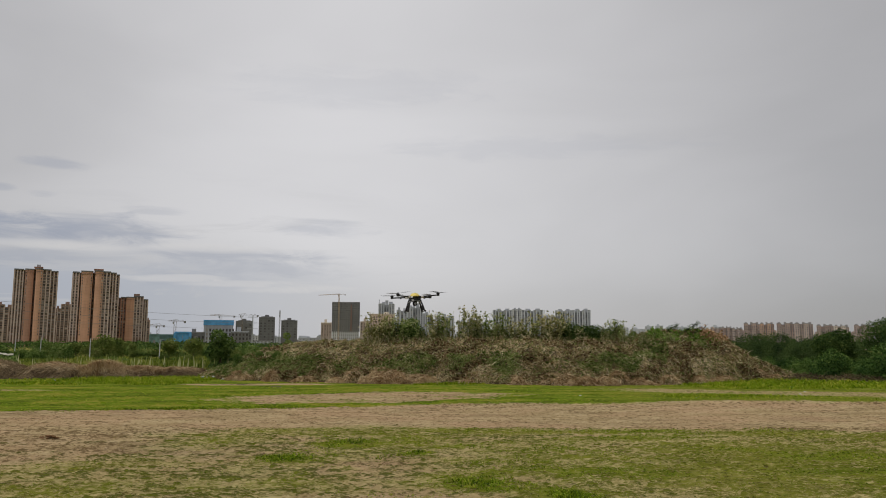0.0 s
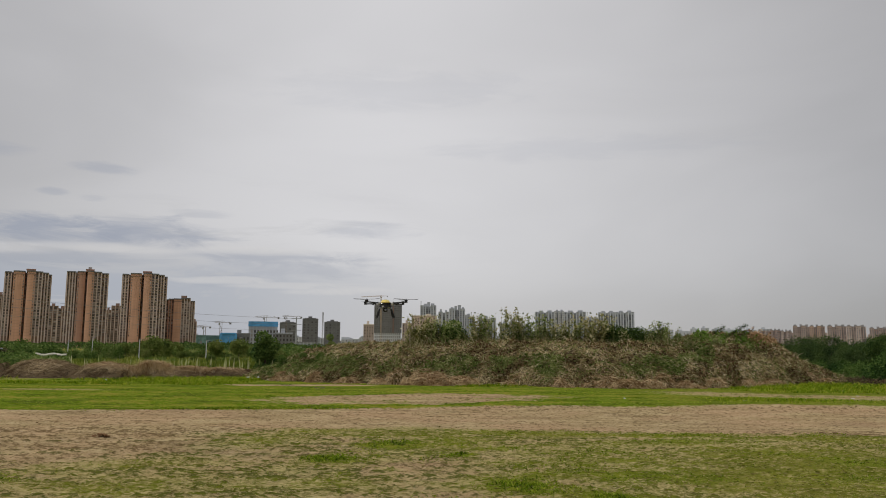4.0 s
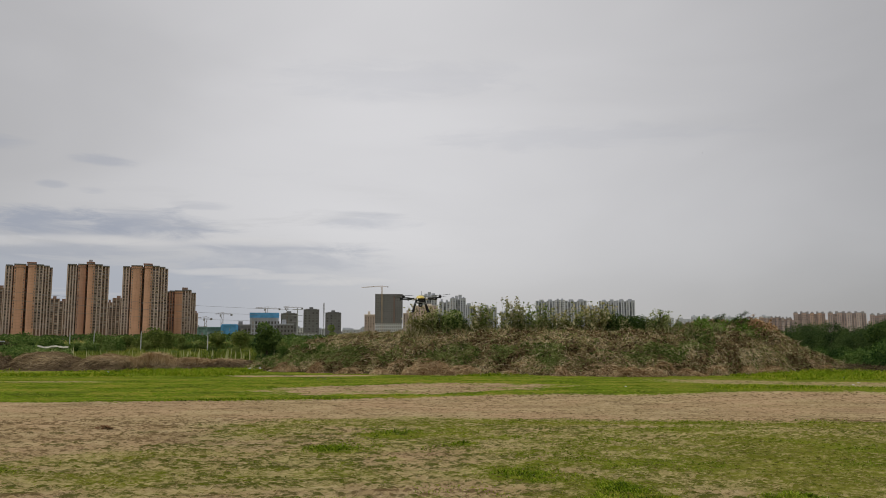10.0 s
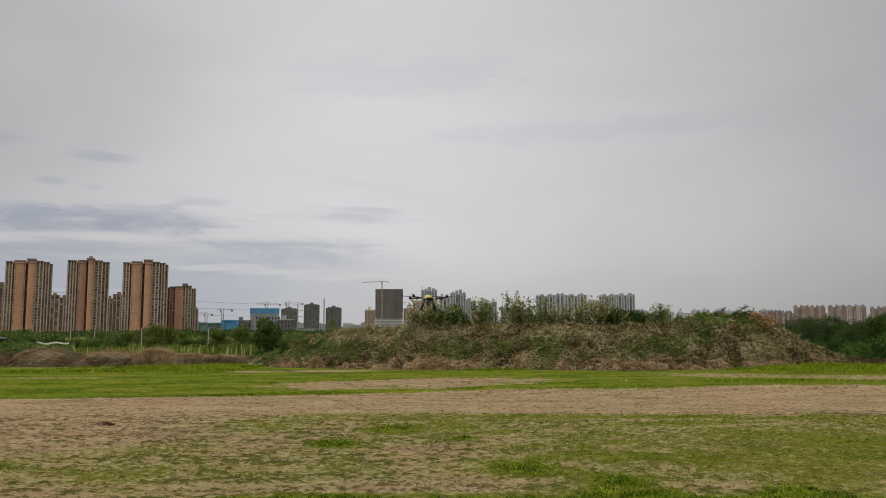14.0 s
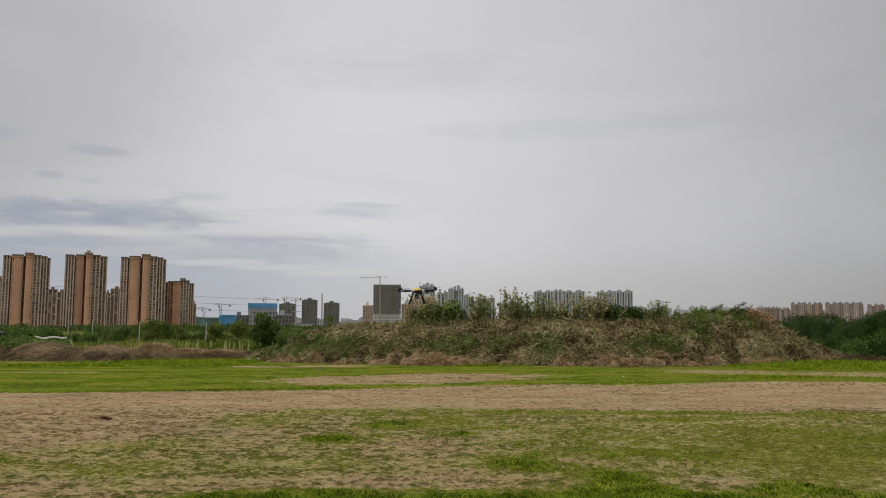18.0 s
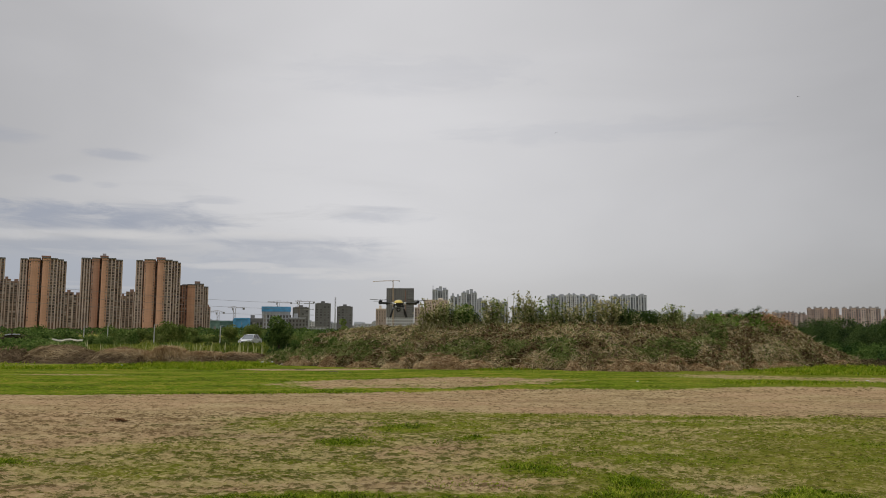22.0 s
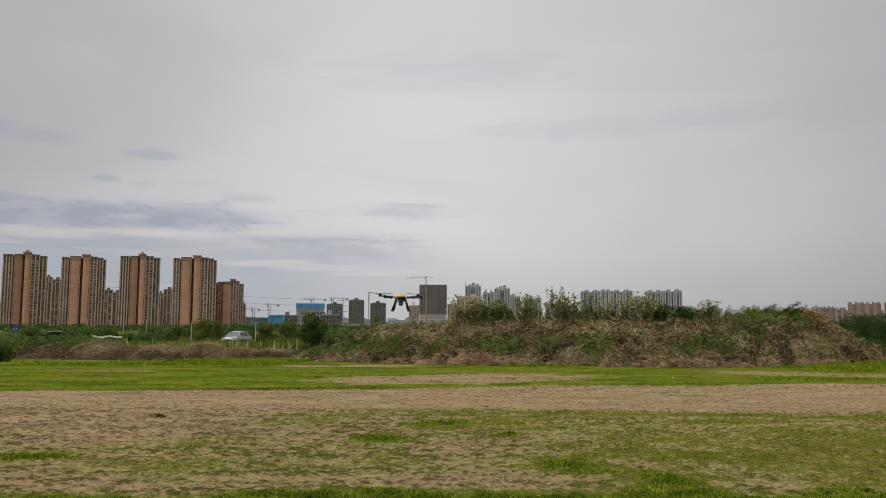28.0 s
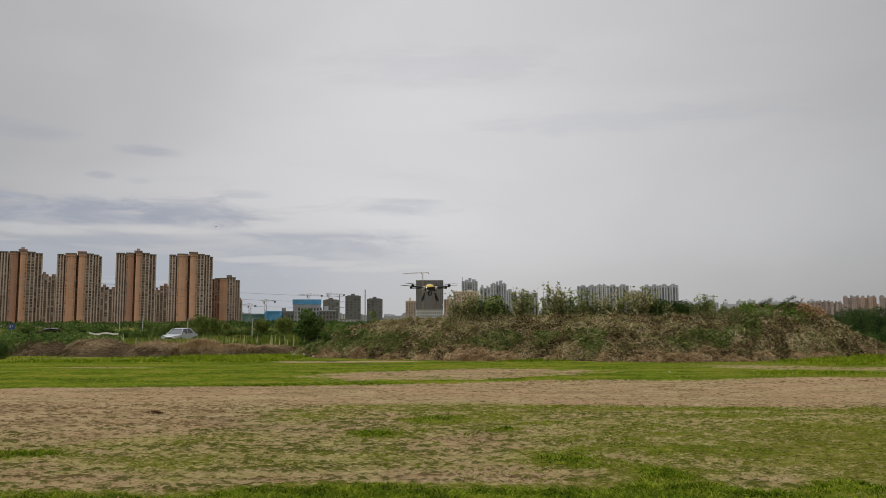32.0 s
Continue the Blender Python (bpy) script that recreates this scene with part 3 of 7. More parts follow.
    cover = cover * (1 - step(blob(x, y, -5.98, 13.8, 0.5, 0.4), 0.2, 0.5))
    return np.clip(np.maximum(cover, meadow * tone * (1 - bare)), 0, 1)


def clods(x, y):
    """Small lumps of broken turf and soil, 0 to 1."""
    c = 0.5 * fbm(x * 6.0, y * 8.5, 3, 51) + 0.5 * fbm(x * 13.0, y * 17.0, 2, 55)
    r = np.hypot(x, y)
    track = step(y, 15.2, 16.2) * (1 - step(y, 20.6, 21.4))
    amount = np.where(y < 16, 0.50 - 0.05 * fbm(x * 0.4, y * 0.4, 2, 53), 0.56)
    return step(c, amount - 0.08, amount + 0.20) * (1 - step(r, 30, 36)) * step(r, 5.4, 6.4) * (1 - 0.45 * track)


def lush_share(x, y):
    g = step(y - track_edge(x), -0.6, 0.2) * (1 - 0.5 * step(x, 4, 10)) * (1 - step(np.hypot(x, y), 44, 50))
    for cx, cy, rx, ry in ((-0.93, 13.1, 0.45, 0.5), (-1.67, 11.45, 0.35, 0.32), (0.26, 12.0, 0.2, 0.22), (0.88, 9.3, 0.40, 0.38), (-5.75, 9.5, 0.55, 0.36)):
        g = g + 0.75 * blob(x, y, cx, cy, rx, ry)
    g = g + 0.26 * step(fbm(x * 0.8, y * 1.3, 4, 67), 0.53, 0.66) * step(x + 0.25 * (y - 10), -3.5, 0.5) * (1 - step(y, 15.2, 16.4))
    return np.clip(g + 0.7 * (1 - step(y + front_rim(x) + 0.5 * (fbm(x * 2.2, y * 2.2, 3, 61) - 0.5), 7.5, 7.9)), 0, 1)


def darker_soil(x, y):
    # Share of darker brown in the soil, 0 to 1.
    d = 0.7 * blob(x, y, 2.2, 25.6, 1.5, 0.9) * step(fbm(x * 2, y * 2, 3, 5), 0.45, 0.6)
    d = d + 0.4 * step(fbm(x * 0.9 + 9, y * 1.4, 5, 31), 0.58, 0.72) * step(y, 8.5, 10) * (1 - step(y, 20, 22))
    return np.clip(d + 0.6 * step(blob(x, y, -6.0, 13.88, 0.22, 0.12), 0.3, 0.6), 0, 1)


def ground_height(x, y):
    r = np.hypot(x, y)
    fade = 1 - step(r, 45, 120)
    lump = (fbm(x * 0.16, y * 0.16, 3, 41) - 0.5) * 0.10 + (fbm(x * 0.9, y * 1.6, 4, 43) - 0.5) * 0.022
    clod = 0.036 * clods(x, y) * (0.4 + fbm(x * 1.3, y * 1.3, 2, 47)) + 0.020 * (fbm(x * 6.0, y * 7.0, 3, 49) - 0.5)
    lip = -0.11 * blob(x * 0, y, 0, track_edge(x) - 0.25, 1, 0.25) + 0.03 * step(y, track_edge(x) - 0.1, track_edge(x) + 0.15)
    return (lump + clod + lip * step(x, -3, 2)) * fade + 0.02 * blob(x, y, -6.0, 13.9, 0.2, 0.12)


def build_ground():
    az = np.radians(np.concatenate([np.arange(-180, -42, 6.0), np.arange(-40, 38, 0.2), np.arange(40, 180, 5.0)]))
    r = np.concatenate([[0.0, 2, 4, 5.5], np.exp(np.arange(np.log(6.4), np.log(23), 0.0042)), np.exp(np.arange(np.log(23.1), np.log(46), 0.007)), np.exp(np.arange(np.log(46.6), np.log(4600), 0.085)), [4700]])
    a, d = np.meshgrid(az, r)
    x, y = d * np.sin(a), d * np.cos(a) + 0.03 * (d < 1)
    v = np.stack([x, y, ground_height(x, y)], 2).reshape(-1, 3)
    n, k = len(r), len(az)
    i, j = np.meshgrid(np.arange(n - 1), np.arange(k), indexing="ij")
    jn = (j + 1) % k
    f = np.stack([i * k + j, i * k + jn, (i + 1) * k + jn, (i + 1) * k + j], 2).reshape(-1, 4)[:, ::-1]
    me = mesh_np("ground", v, f, M["ground"], True)
    far = step(np.hypot(v[:, 0], v[:, 1]), 38, 50)
    for key, value in (("turf", np.maximum(turf_cover(v[:, 0], v[:, 1]) * (1 - far), far * 0.85)), ("soil_dark", np.maximum(darker_soil(v[:, 0], v[:, 1]), far * 0.5)),
                       ("clod", clods(v[:, 0], v[:, 1])), ("lush", lush_share(v[:, 0], v[:, 1]))):
        me.attributes.new(key, "FLOAT", "POINT").data.foreach_set("value", value.astype(np.float32))
    tagged(new("ground", me), "trodden brown loam field with patchy green turf", "ground", kind="structure")


build_ground()


def fan(n, az0, az1, r0, r1, power, rng):
    """Points spread over a wedge of the field, denser near the viewer's side of it."""
    a = np.radians(rng.uniform(az0, az1, n))
    u = rng.random(n)
    r = (r0 ** power + u * (r1 ** power - r0 ** power)) ** (1 / power)
    return r * np.sin(a), r * np.cos(a), r


def build_turf():
    rng = np.random.default_rng(3)
    # small tufts, each a handful of blades
    x, y, r = fan(52000, -36, 34, 6.9, 21.5, -0.4, rng)
    c = turf_cover(x, y)
    local = fbm(x * 1.4, y * 2.0, 4, 17)
    rich = lush_share(x, y)
    keep = rng.random(len(x)) < np.clip(0.35 * (c - 0.35) * clods(x, y) + 0.9 * rich * (local > 0.40), 0.0, 0.95)
    k = 8
    x, y, r, c, local = (np.repeat(q[keep], k) for q in (x, y, r, c, local))
    spread = 0.05 + 0.09 * rng.random(len(x))
    x, y = x + rng.normal(0, 1, len(x)) * spread, y + rng.normal(0, 1, len(x)) * spread * 0.6
    h = (0.012 + 0.050 * lush_share(x, y)) * rng.uniform(0.5, 1.5, len(x))
    base = np.stack([x, y, ground_height(x, y) - 0.004], 1)
    wide, lean, rich = 0.0016 * r ** 0.9 * rng.uniform(0.7, 1.3, len(x)), rng.uniform(0.4, 2.0, len(x)), lush_share(x, y) > 0.35
    me = blades("turf", base[~rich], h[~rich], wide[~rich], lean[~rich], M["turf"], seed=5)
    tagged(new("short_turf", me), "short patchy green turf on the loam field", "grass", kind="stuff")
    me = blades("fresh_turf", base[rich], h[rich], wide[rich], lean[rich], M["clump"], seed=4)
    tagged(new("fresh_turf", me), "fresh bright green turf in small patches", "grass", kind="stuff")
    # thatch: blades and stalks lying flat, straw-coloured and green
    for name, label, mat, n, low, high in (("dead_turf", "dead straw-coloured turf lying flat on the loam", "deadturf", 42000, 0.05, 0.50), ("lying_turf", "green turf blades lying flat on the loam", "lawn", 46000, 0.38, 0.95)):
        x, y, r = fan(n, -36, 34, 6.9, 17.2, -0.3, rng)
        c = turf_cover(x, y) + 0.5 * (fbm(x * 3.2, y * 3.2, 3, 57) - 0.5)
        keep = rng.random(len(x)) < step(c, low, high) * (0.12 + 0.88 * clods(x, y))
        x, y, r = x[keep], y[keep], r[keep]
        n, a = len(x), rng.uniform(0, 2 * np.pi, len(x))
        along = np.stack([np.cos(a), np.sin(a), rng.uniform(0.0, 0.10, n)], 1)
        me = strands(name, np.stack([x, y, ground_height(x, y) + 0.003], 1), along, rng.uniform(0.03, 0.075, n), 0.00062 * r * rng.uniform(0.7, 1.4, n), M[mat], 8, 0.06)
        tagged(new(name, me), label, "grass", kind="stuff")
    x, y, r = fan(190000, -36, 34, 19.3, 46, -0.2, rng)
    c = turf_cover(x, y)
    tall = step(y - 0.10 * x, 33.5, 36.5) * step(fbm(x * 0.35, y * 0.5, 3, 25) + 0.25 * step(x, -13, -10), 0.36, 0.62) + 0.45 * blob(x, y, 9.5, 25.0, 4.0, 1.2) + step(x, 11, 14) * step(y, 29, 32) + 0.9 * blob(x, y, 2.0, 33.2, 1.7, 0.45)
    tall = tall * (1 - step(x, -9.8, -8.6) * (1 - step(x, -0.4, 0.6))) * (1 - 0.8 * step(x, 3.6, 4.4) * (1 - step(x, 8.0, 9.0)))
    keep = rng.random(len(x)) < np.clip(c * 1.1 - 0.2, 0, 1) * (1 - step(r, 40, 46)) * np.clip(np.maximum(tall * 3 - 0.3, 0.30 * step(fbm(x * 1.3, y * 1.3, 3, 27), 0.46, 0.58)), 0, 1) * (y > track_edge(x) - 0.1)
    x, y, r, c, tall = x[keep], y[keep], r[keep], c[keep], tall[keep]
    h = (0.034 + 0.14 * np.clip(tall, 0, 1.3)) * rng.uniform(0.6, 1.4, len(x))
    base = np.stack([x, y, ground_height(x, y) - 0.005], 1)
    wide, lean, low = 0.0011 * r * rng.uniform(0.6, 1.3, len(x)), rng.uniform(0.4, 1.6, len(x)), tall < 0.12
    me = blades("meadow", base[~low], h[~low], wide[~low], lean[~low], M["lush"], seed=6)
    tagged(new("meadow_grass", me), "tall green meadow grass at the heap's foot", "grass", kind="stuff")
    me = blades("sward", base[low], h[low] * 0.7, wide[low], lean[low] + 2.0, M["sward"], seed=7)
    tagged(new("meadow_sward", me), "bright green short meadow behind the dirt track", "grass", kind="stuff")


build_turf()


def build_clods():
    rng = random.Random(77)
    for cx, cy, spread, n in ((-6.0, 13.9, 0.19, 26), (-5.2, 13.0, 0.25, 5), (-8.2, 16.8, 0.5, 6), (5.6, 17.6, 0.6, 7)):
        ob = thing("soil_clods", "crumbly clods of dark brown soil on the field", "soil", "loose soil clods", "", pose(cx, cy, float(ground_height(np.array([cx]), np.array([cy]))[0])))
        for _ in range(n):
            r = rng.uniform(0.016, 0.036) if spread < 0.2 else rng.uniform(0.010, 0.020)
            a, q = rng.uniform(0, 6.28), rng.random()
            s = Shape()
            s.turned([(r * 0.5, -r * 0.5), (r * rng.uniform(0.8, 1.1), -r * 0.1), (r * rng.uniform(0.7, 1.0), r * 0.35), (r * 0.35, r * rng.uniform(0.5, 0.8))], 7, (0, 0, 0), 1.0, rng.uniform(0.6, 1.0))
            piece = part("clod", s, ob, "", M["clod"])
            piece.matrix_local = pose(spread * q * math.cos(a), spread * 0.6 * q * math.sin(a), r * 0.3 + (0.045 * (1 - q) if spread < 0.2 else 0.0), rng.uniform(-30, 30), rng.uniform(-30, 30), rng.uniform(0, 360))


build_clods()

# ---- the heap of cleared vegetation ----


def heap_toe(x):
    return 33.4 + 0.032 * (x - 7.0) ** 2 * np.where(x < 7, 0.75, 1.0) - 0.6 * blob(x, x * 0, 8, 0, 3, 1)


def heap_height(x, y):
    toe = heap_toe(x) + 0.9 * (fbm(x * 0.5, y * 0.1, 3, 61) - 0.5)
    top = np.interp(x, [-11.6, -10.0, -7.9, -6.8, -5.4, -3.1, 0, 1.6, 4.2, 5.9, 8.0, 9.3, 10.4, 11.6, 12.5, 14.4, 16.6, 17.4, 18.4, 20.0, 21.4, 22.8],
                    [0.0, 0.45, 1.15, 1.50, 1.70, 1.76, 1.84, 1.88, 1.88, 1.98, 1.82, 1.90, 1.94, 1.90, 2.26, 2.36, 2.28, 1.80, 1.28, 0.68, 0.3, 0.0])
    s = (y - toe) / 3.6
    rise = np.clip(s, 0, 1) ** 0.62
    back = 42.5 + 0.35 * np.maximum(x - 12, 0)
    rise = rise * (1 - step(y, back, back + 4.5))
    lumps = (fbm(x * 0.8, y * 0.8, 4, 63) - 0.5) * 0.65 * np.clip(s * 3, 0, 1) * np.clip(1.5 - s * 0.9, 0.45, 1)
    lumps = lumps + (fbm(x * 2.3, y * 2.3, 3, 65) - 0.5) * 0.30 * np.clip(s * 3, 0, 1)
    lumps = lumps + (fbm(x * 5.5, y * 5.5, 2, 69) - 0.5) * 0.26 * np.clip(s * 3, 0, 1)
    return np.maximum(top * rise + lumps * np.clip(top, 0, 1), -0.05) - 0.03


def slope_frame(fn, x, y):
    e = 0.12
    return (fn(x + e, y) - fn(x - e, y)) / (2 * e), (fn(x, y + e) - fn(x, y - e)) / (2 * e)


def height_sheet(name, fn, x0, x1, y0, y1, step_m, mat):
    xs, ys = np.arange(x0, x1 + 1e-6, step_m), np.arange(y0, y1 + 1e-6, step_m)
    x, y = np.meshgrid(xs, ys)
    v = np.stack([x, y, fn(x, y)], 2).reshape(-1, 3)
    k = len(xs)
    i, j = np.meshgrid(np.arange(len(ys) - 1), np.arange(k - 1), indexing="ij")
    f = np.stack([i * k + j, i * k + j + 1, (i + 1) * k + j + 1, (i + 1) * k + j], 2).reshape(-1, 4)
    return mesh_np(name, v, f, mat, True)


def vine_share(x, y):
    """Where creeping vines cover the heap: patches along the foot and a few up the slope."""
    up = (y - heap_toe(x)) / 3.6
    g = 0.0
    for cx, cs, rx, rs, k in ((-2.0, 0.25, 1.1, 0.22, 0.6), (0.35, 0.30, 1.2, 0.22, 0.85), (2.4, 0.42, 0.5, 0.28, 0.9), (1.0, 0.45, 0.5, 0.3, 0.8), (4.5, 0.27, 1.1, 0.22, 0.9), (9.3, 0.30, 2.1, 0.18, 1.0),
                              (12.2, 0.85, 1.4, 0.30, 0.8), (11.8, 0.48, 0.7, 0.2, 0.7), (-6.5, 0.45, 1.9, 0.5, 0.75), (-4.0, 0.32, 1.2, 0.25, 0.5), (-9.5, 0.6, 1.6, 0.6, 0.7), (6.6, 0.7, 0.9, 0.2, 0.55), (14.6, 0.6, 1.0, 0.25, 0.5)):
        g = g + k * blob(x, up, cx, cs, rx, rs)
    return step(g + 0.9 * (fbm(x * 1.1 + 3, y * 1.3, 4, 71) - 0.5) + 0.35 * (fbm(x * 4.0, y * 4.0, 2, 73) - 0.5), 0.34, 0.62)


def build_heap():
    heap = thing("vegetation_heap", "long heap of soil under dead vines and straw", "heap")
    part("soil_core", height_sheet("soil_core", heap_height, -12.5, 24, 31, 50.5, 0.12, M["heap"]), heap)
    rng = np.random.default_rng(9)

    def cover(n):
        x, u = rng.uniform(-11.6, 22.4, n), rng.random(n)
        y = heap_toe(x) - 0.25 + 6.5 * u ** 1.35
        z = heap_height(x, y)
        ok = z > 0.03
        return x[ok], y[ok], z[ok]

    x, y, z = cover(180000)
    sx, sy = slope_frame(heap_height, x, y)
    n = len(x)
    a = 4 * np.pi * fbm(x * 1.5, y * 1.5, 2, 67) + rng.normal(0, 1.5, n)
    dx, dy = np.cos(a), np.sin(a) * 0.8 - 0.3
    along = np.stack([dx, dy, dx * sx + dy * sy + rng.normal(0.04, 0.38, n)], 1)
    green = vine_share(x, y)
    keep = rng.random(n) > green * 0.5
    base = np.stack([x, y, z + rng.uniform(-0.03, 0.08, n)], 1)
    straw = strands("straw", base[keep], along[keep], (rng.uniform(0.08, 0.22, n) + 0.22 * (rng.random(n) < 0.05))[keep], rng.uniform(0.009, 0.022, n)[keep], M["straw"], 4)
    tagged(part("straw", straw, heap, "grey-brown dead straw and vine stems"), kind="stuff")
    x, y, z = cover(230000)
    n = len(x)
    keep = rng.random(n) < vine_share(x, y) * 0.85 + 0.13
    c = np.stack([x, y, z + rng.uniform(0.0, 0.16, n)], 1)[keep]
    tagged(part("vine_leaves", leaves("vine_leaves", c, rng.uniform(0.07, 0.17, len(c)), M["vine"], 8, 0.4, 0.5), heap, "dark green creeping vine leaves"), kind="stuff")
    x, y, z = cover(150000)
    n = len(x)
    # leaves added to darken the slope, thicker on its shaded right end
    keep = rng.random(n) < step(fbm(x * 1.1 + 7, y * 1.3, 4, 79) + 0.09 * step(x, 10.5, 13), 0.50, 0.64)
    c = np.stack([x, y, z + rng.uniform(0.0, 0.13, n)], 1)[keep]
    tagged(part("leaf_litter", leaves("leaf_litter", c, rng.uniform(0.06, 0.16, len(c)), M["litter"], 18, 0.4, 0.7), heap, "dark brown dead leaves, added thicker as shade on the right"), kind="stuff")
    # coarse bleached stalks lying criss-cross, standing out here and there
    x, y, z = cover(2000)
    n = len(x)
    a = rng.uniform(0, 2 * np.pi, n)
    along = np.stack([np.cos(a), np.sin(a) * 0.6 - 0.4, rng.normal(0.1, 0.4, n)], 1)
    keep = rng.random(n) > 0.7 * vine_share(x, y)
    stick = strands("stalk_litter", np.stack([x, y, z + rng.uniform(0.0, 0.10, n)], 1)[keep], along[keep], rng.uniform(0.15, 0.42, n)[keep], rng.uniform(0.018, 0.034, n)[keep], M["drystalk"], 24)
    tagged(part("stalk_litter", stick, heap, "bleached coarse stalks"), kind="stuff")
    # slumped lumps of longer straw along the toe, a green vine and a rusty withered clump on the crest
    n = 46
    lx = np.concatenate([rng.uniform(-9.0, 12.0, 40), rng.uniform(12.0, 19.0, 6)])
    ly = heap_toe(lx) + rng.uniform(-0.5, 0.25, n)
    lr, lh = rng.uniform(0.3, 0.75, n), rng.uniform(0.12, 0.45, n)
    k = 420
    cx, cy, r, h = (np.repeat(c, k) for c in (lx, ly, lr, lh))
    b = rng.uniform(0, 2 * np.pi, n * k)
    q = np.sqrt(rng.random(n * k))
    px, py = cx + r * q * np.cos(b), cy + 0.6 * r * q * np.sin(b)
    pz = np.maximum(heap_height(px, py), 0) + h * (1 - q * q)
    c = b + rng.normal(0, 1.1, n * k)
    along = np.stack([np.cos(c), np.sin(c), rng.normal(-0.35, 0.35, n * k) - 0.6 * q], 1)
    tuft = strands("toe_straw", np.stack([px, py, pz], 1), along, rng.uniform(0.12, 0.38, n * k), rng.uniform(0.009, 0.024, n * k), M["toestraw"], 12)
    tagged(part("toe_straw", tuft, heap, "bleached straw slumped at the foot"), kind="stuff")
    n = 5200
    x = rng.uniform(12.2, 15.8, n)
    y = heap_toe(x) + rng.uniform(2.3, 4.6, n)
    ok = fbm(x * 1.3, y * 1.3, 3, 75) > 0.42
    x, y = x[ok], y[ok]
    c = np.stack([x, y, heap_height(x, y) + np.abs(rng.normal(0.05, 0.10, len(x)))], 1)
    tagged(part("crest_vine", leaves("crest_vine", c, rng.uniform(0.07, 0.16, len(x)), M["freshvine"], 14), heap, "fresh green vine on the crest"), kind="stuff")
    n = 3200
    x = 15.8 + rng.triangular(-1.0, 0.1, 0.9, n)
    y = heap_toe(x) + 2.9 + rng.normal(0, 0.30, n)
    c = np.stack([x, y, heap_height(x, y) + np.abs(rng.normal(0.05, 0.13, n))], 1)
    tagged(part("withered_clump", leaves("withered_clump", c, rng.uniform(0.07, 0.16, n), M["rust"], 13), heap, "rusty brown withered leaves"), kind="stuff")
    # bare twigs standing out of the crest
    twigs = Shape()
    for tx, ty, th, lean in ((14.6, 38.6, 0.42, 0.9), (14.9, 38.7, 0.36, 1.3), (16.4, 39.0, 0.3, -0.3), (12.0, 37.8, 0.45, -0.5), (9.9, 37.2, 0.4, 0.3), (6.6, 36.9, 0.4, 0.2)):
        tz = float(heap_height(np.array([tx]), np.array([ty]))[0])
        top = (tx + lean * th, ty, tz + th)
        twigs.tube((tx, ty, tz - 0.1), top, 0.022, 0.008, 5)
        for f in (0.45, 0.7, 0.85):
            q = (tx + lean * th * f, ty, tz + th * f)
            twigs.tube(q, (q[0] + rng.uniform(-0.3, 0.35), ty + 0.1, q[2] + rng.uniform(0.05, 0.25)), 0.012, 0.006, 4)
    tagged(part("bare_brush", twigs, heap, "dark bare twigs", M["bark"]), kind="stuff")
    return heap


build_heap()


def bank_height(x, y):
    mid = 41.0 - 0.30 * (x + 20) * (x < -16) + 0.25 * np.maximum(x + 16, 0) * (x > -16)
    top = 0.40 * np.exp(-((x + 31) / 2.5) ** 2)
    for cx, half, high in ((-24.9, 1.75, 0.80), (-21.0, 2.05, 0.86), (-17.3, 1.65, 0.74), (-15.0, 1.0, 0.66), (-13.5, 1.3, 0.52), (-11.6, 1.5, 0.46)):
        top = np.maximum(top, high * np.sqrt(np.clip(1 - ((x - cx) / half) ** 2, 0, 1)))
    ridge = np.exp(-((y - mid) / 1.5) ** 4)
    return top * ridge * (0.80 + 0.4 * fbm(x * 0.8, y * 0.8, 4, 81)) - 0.06


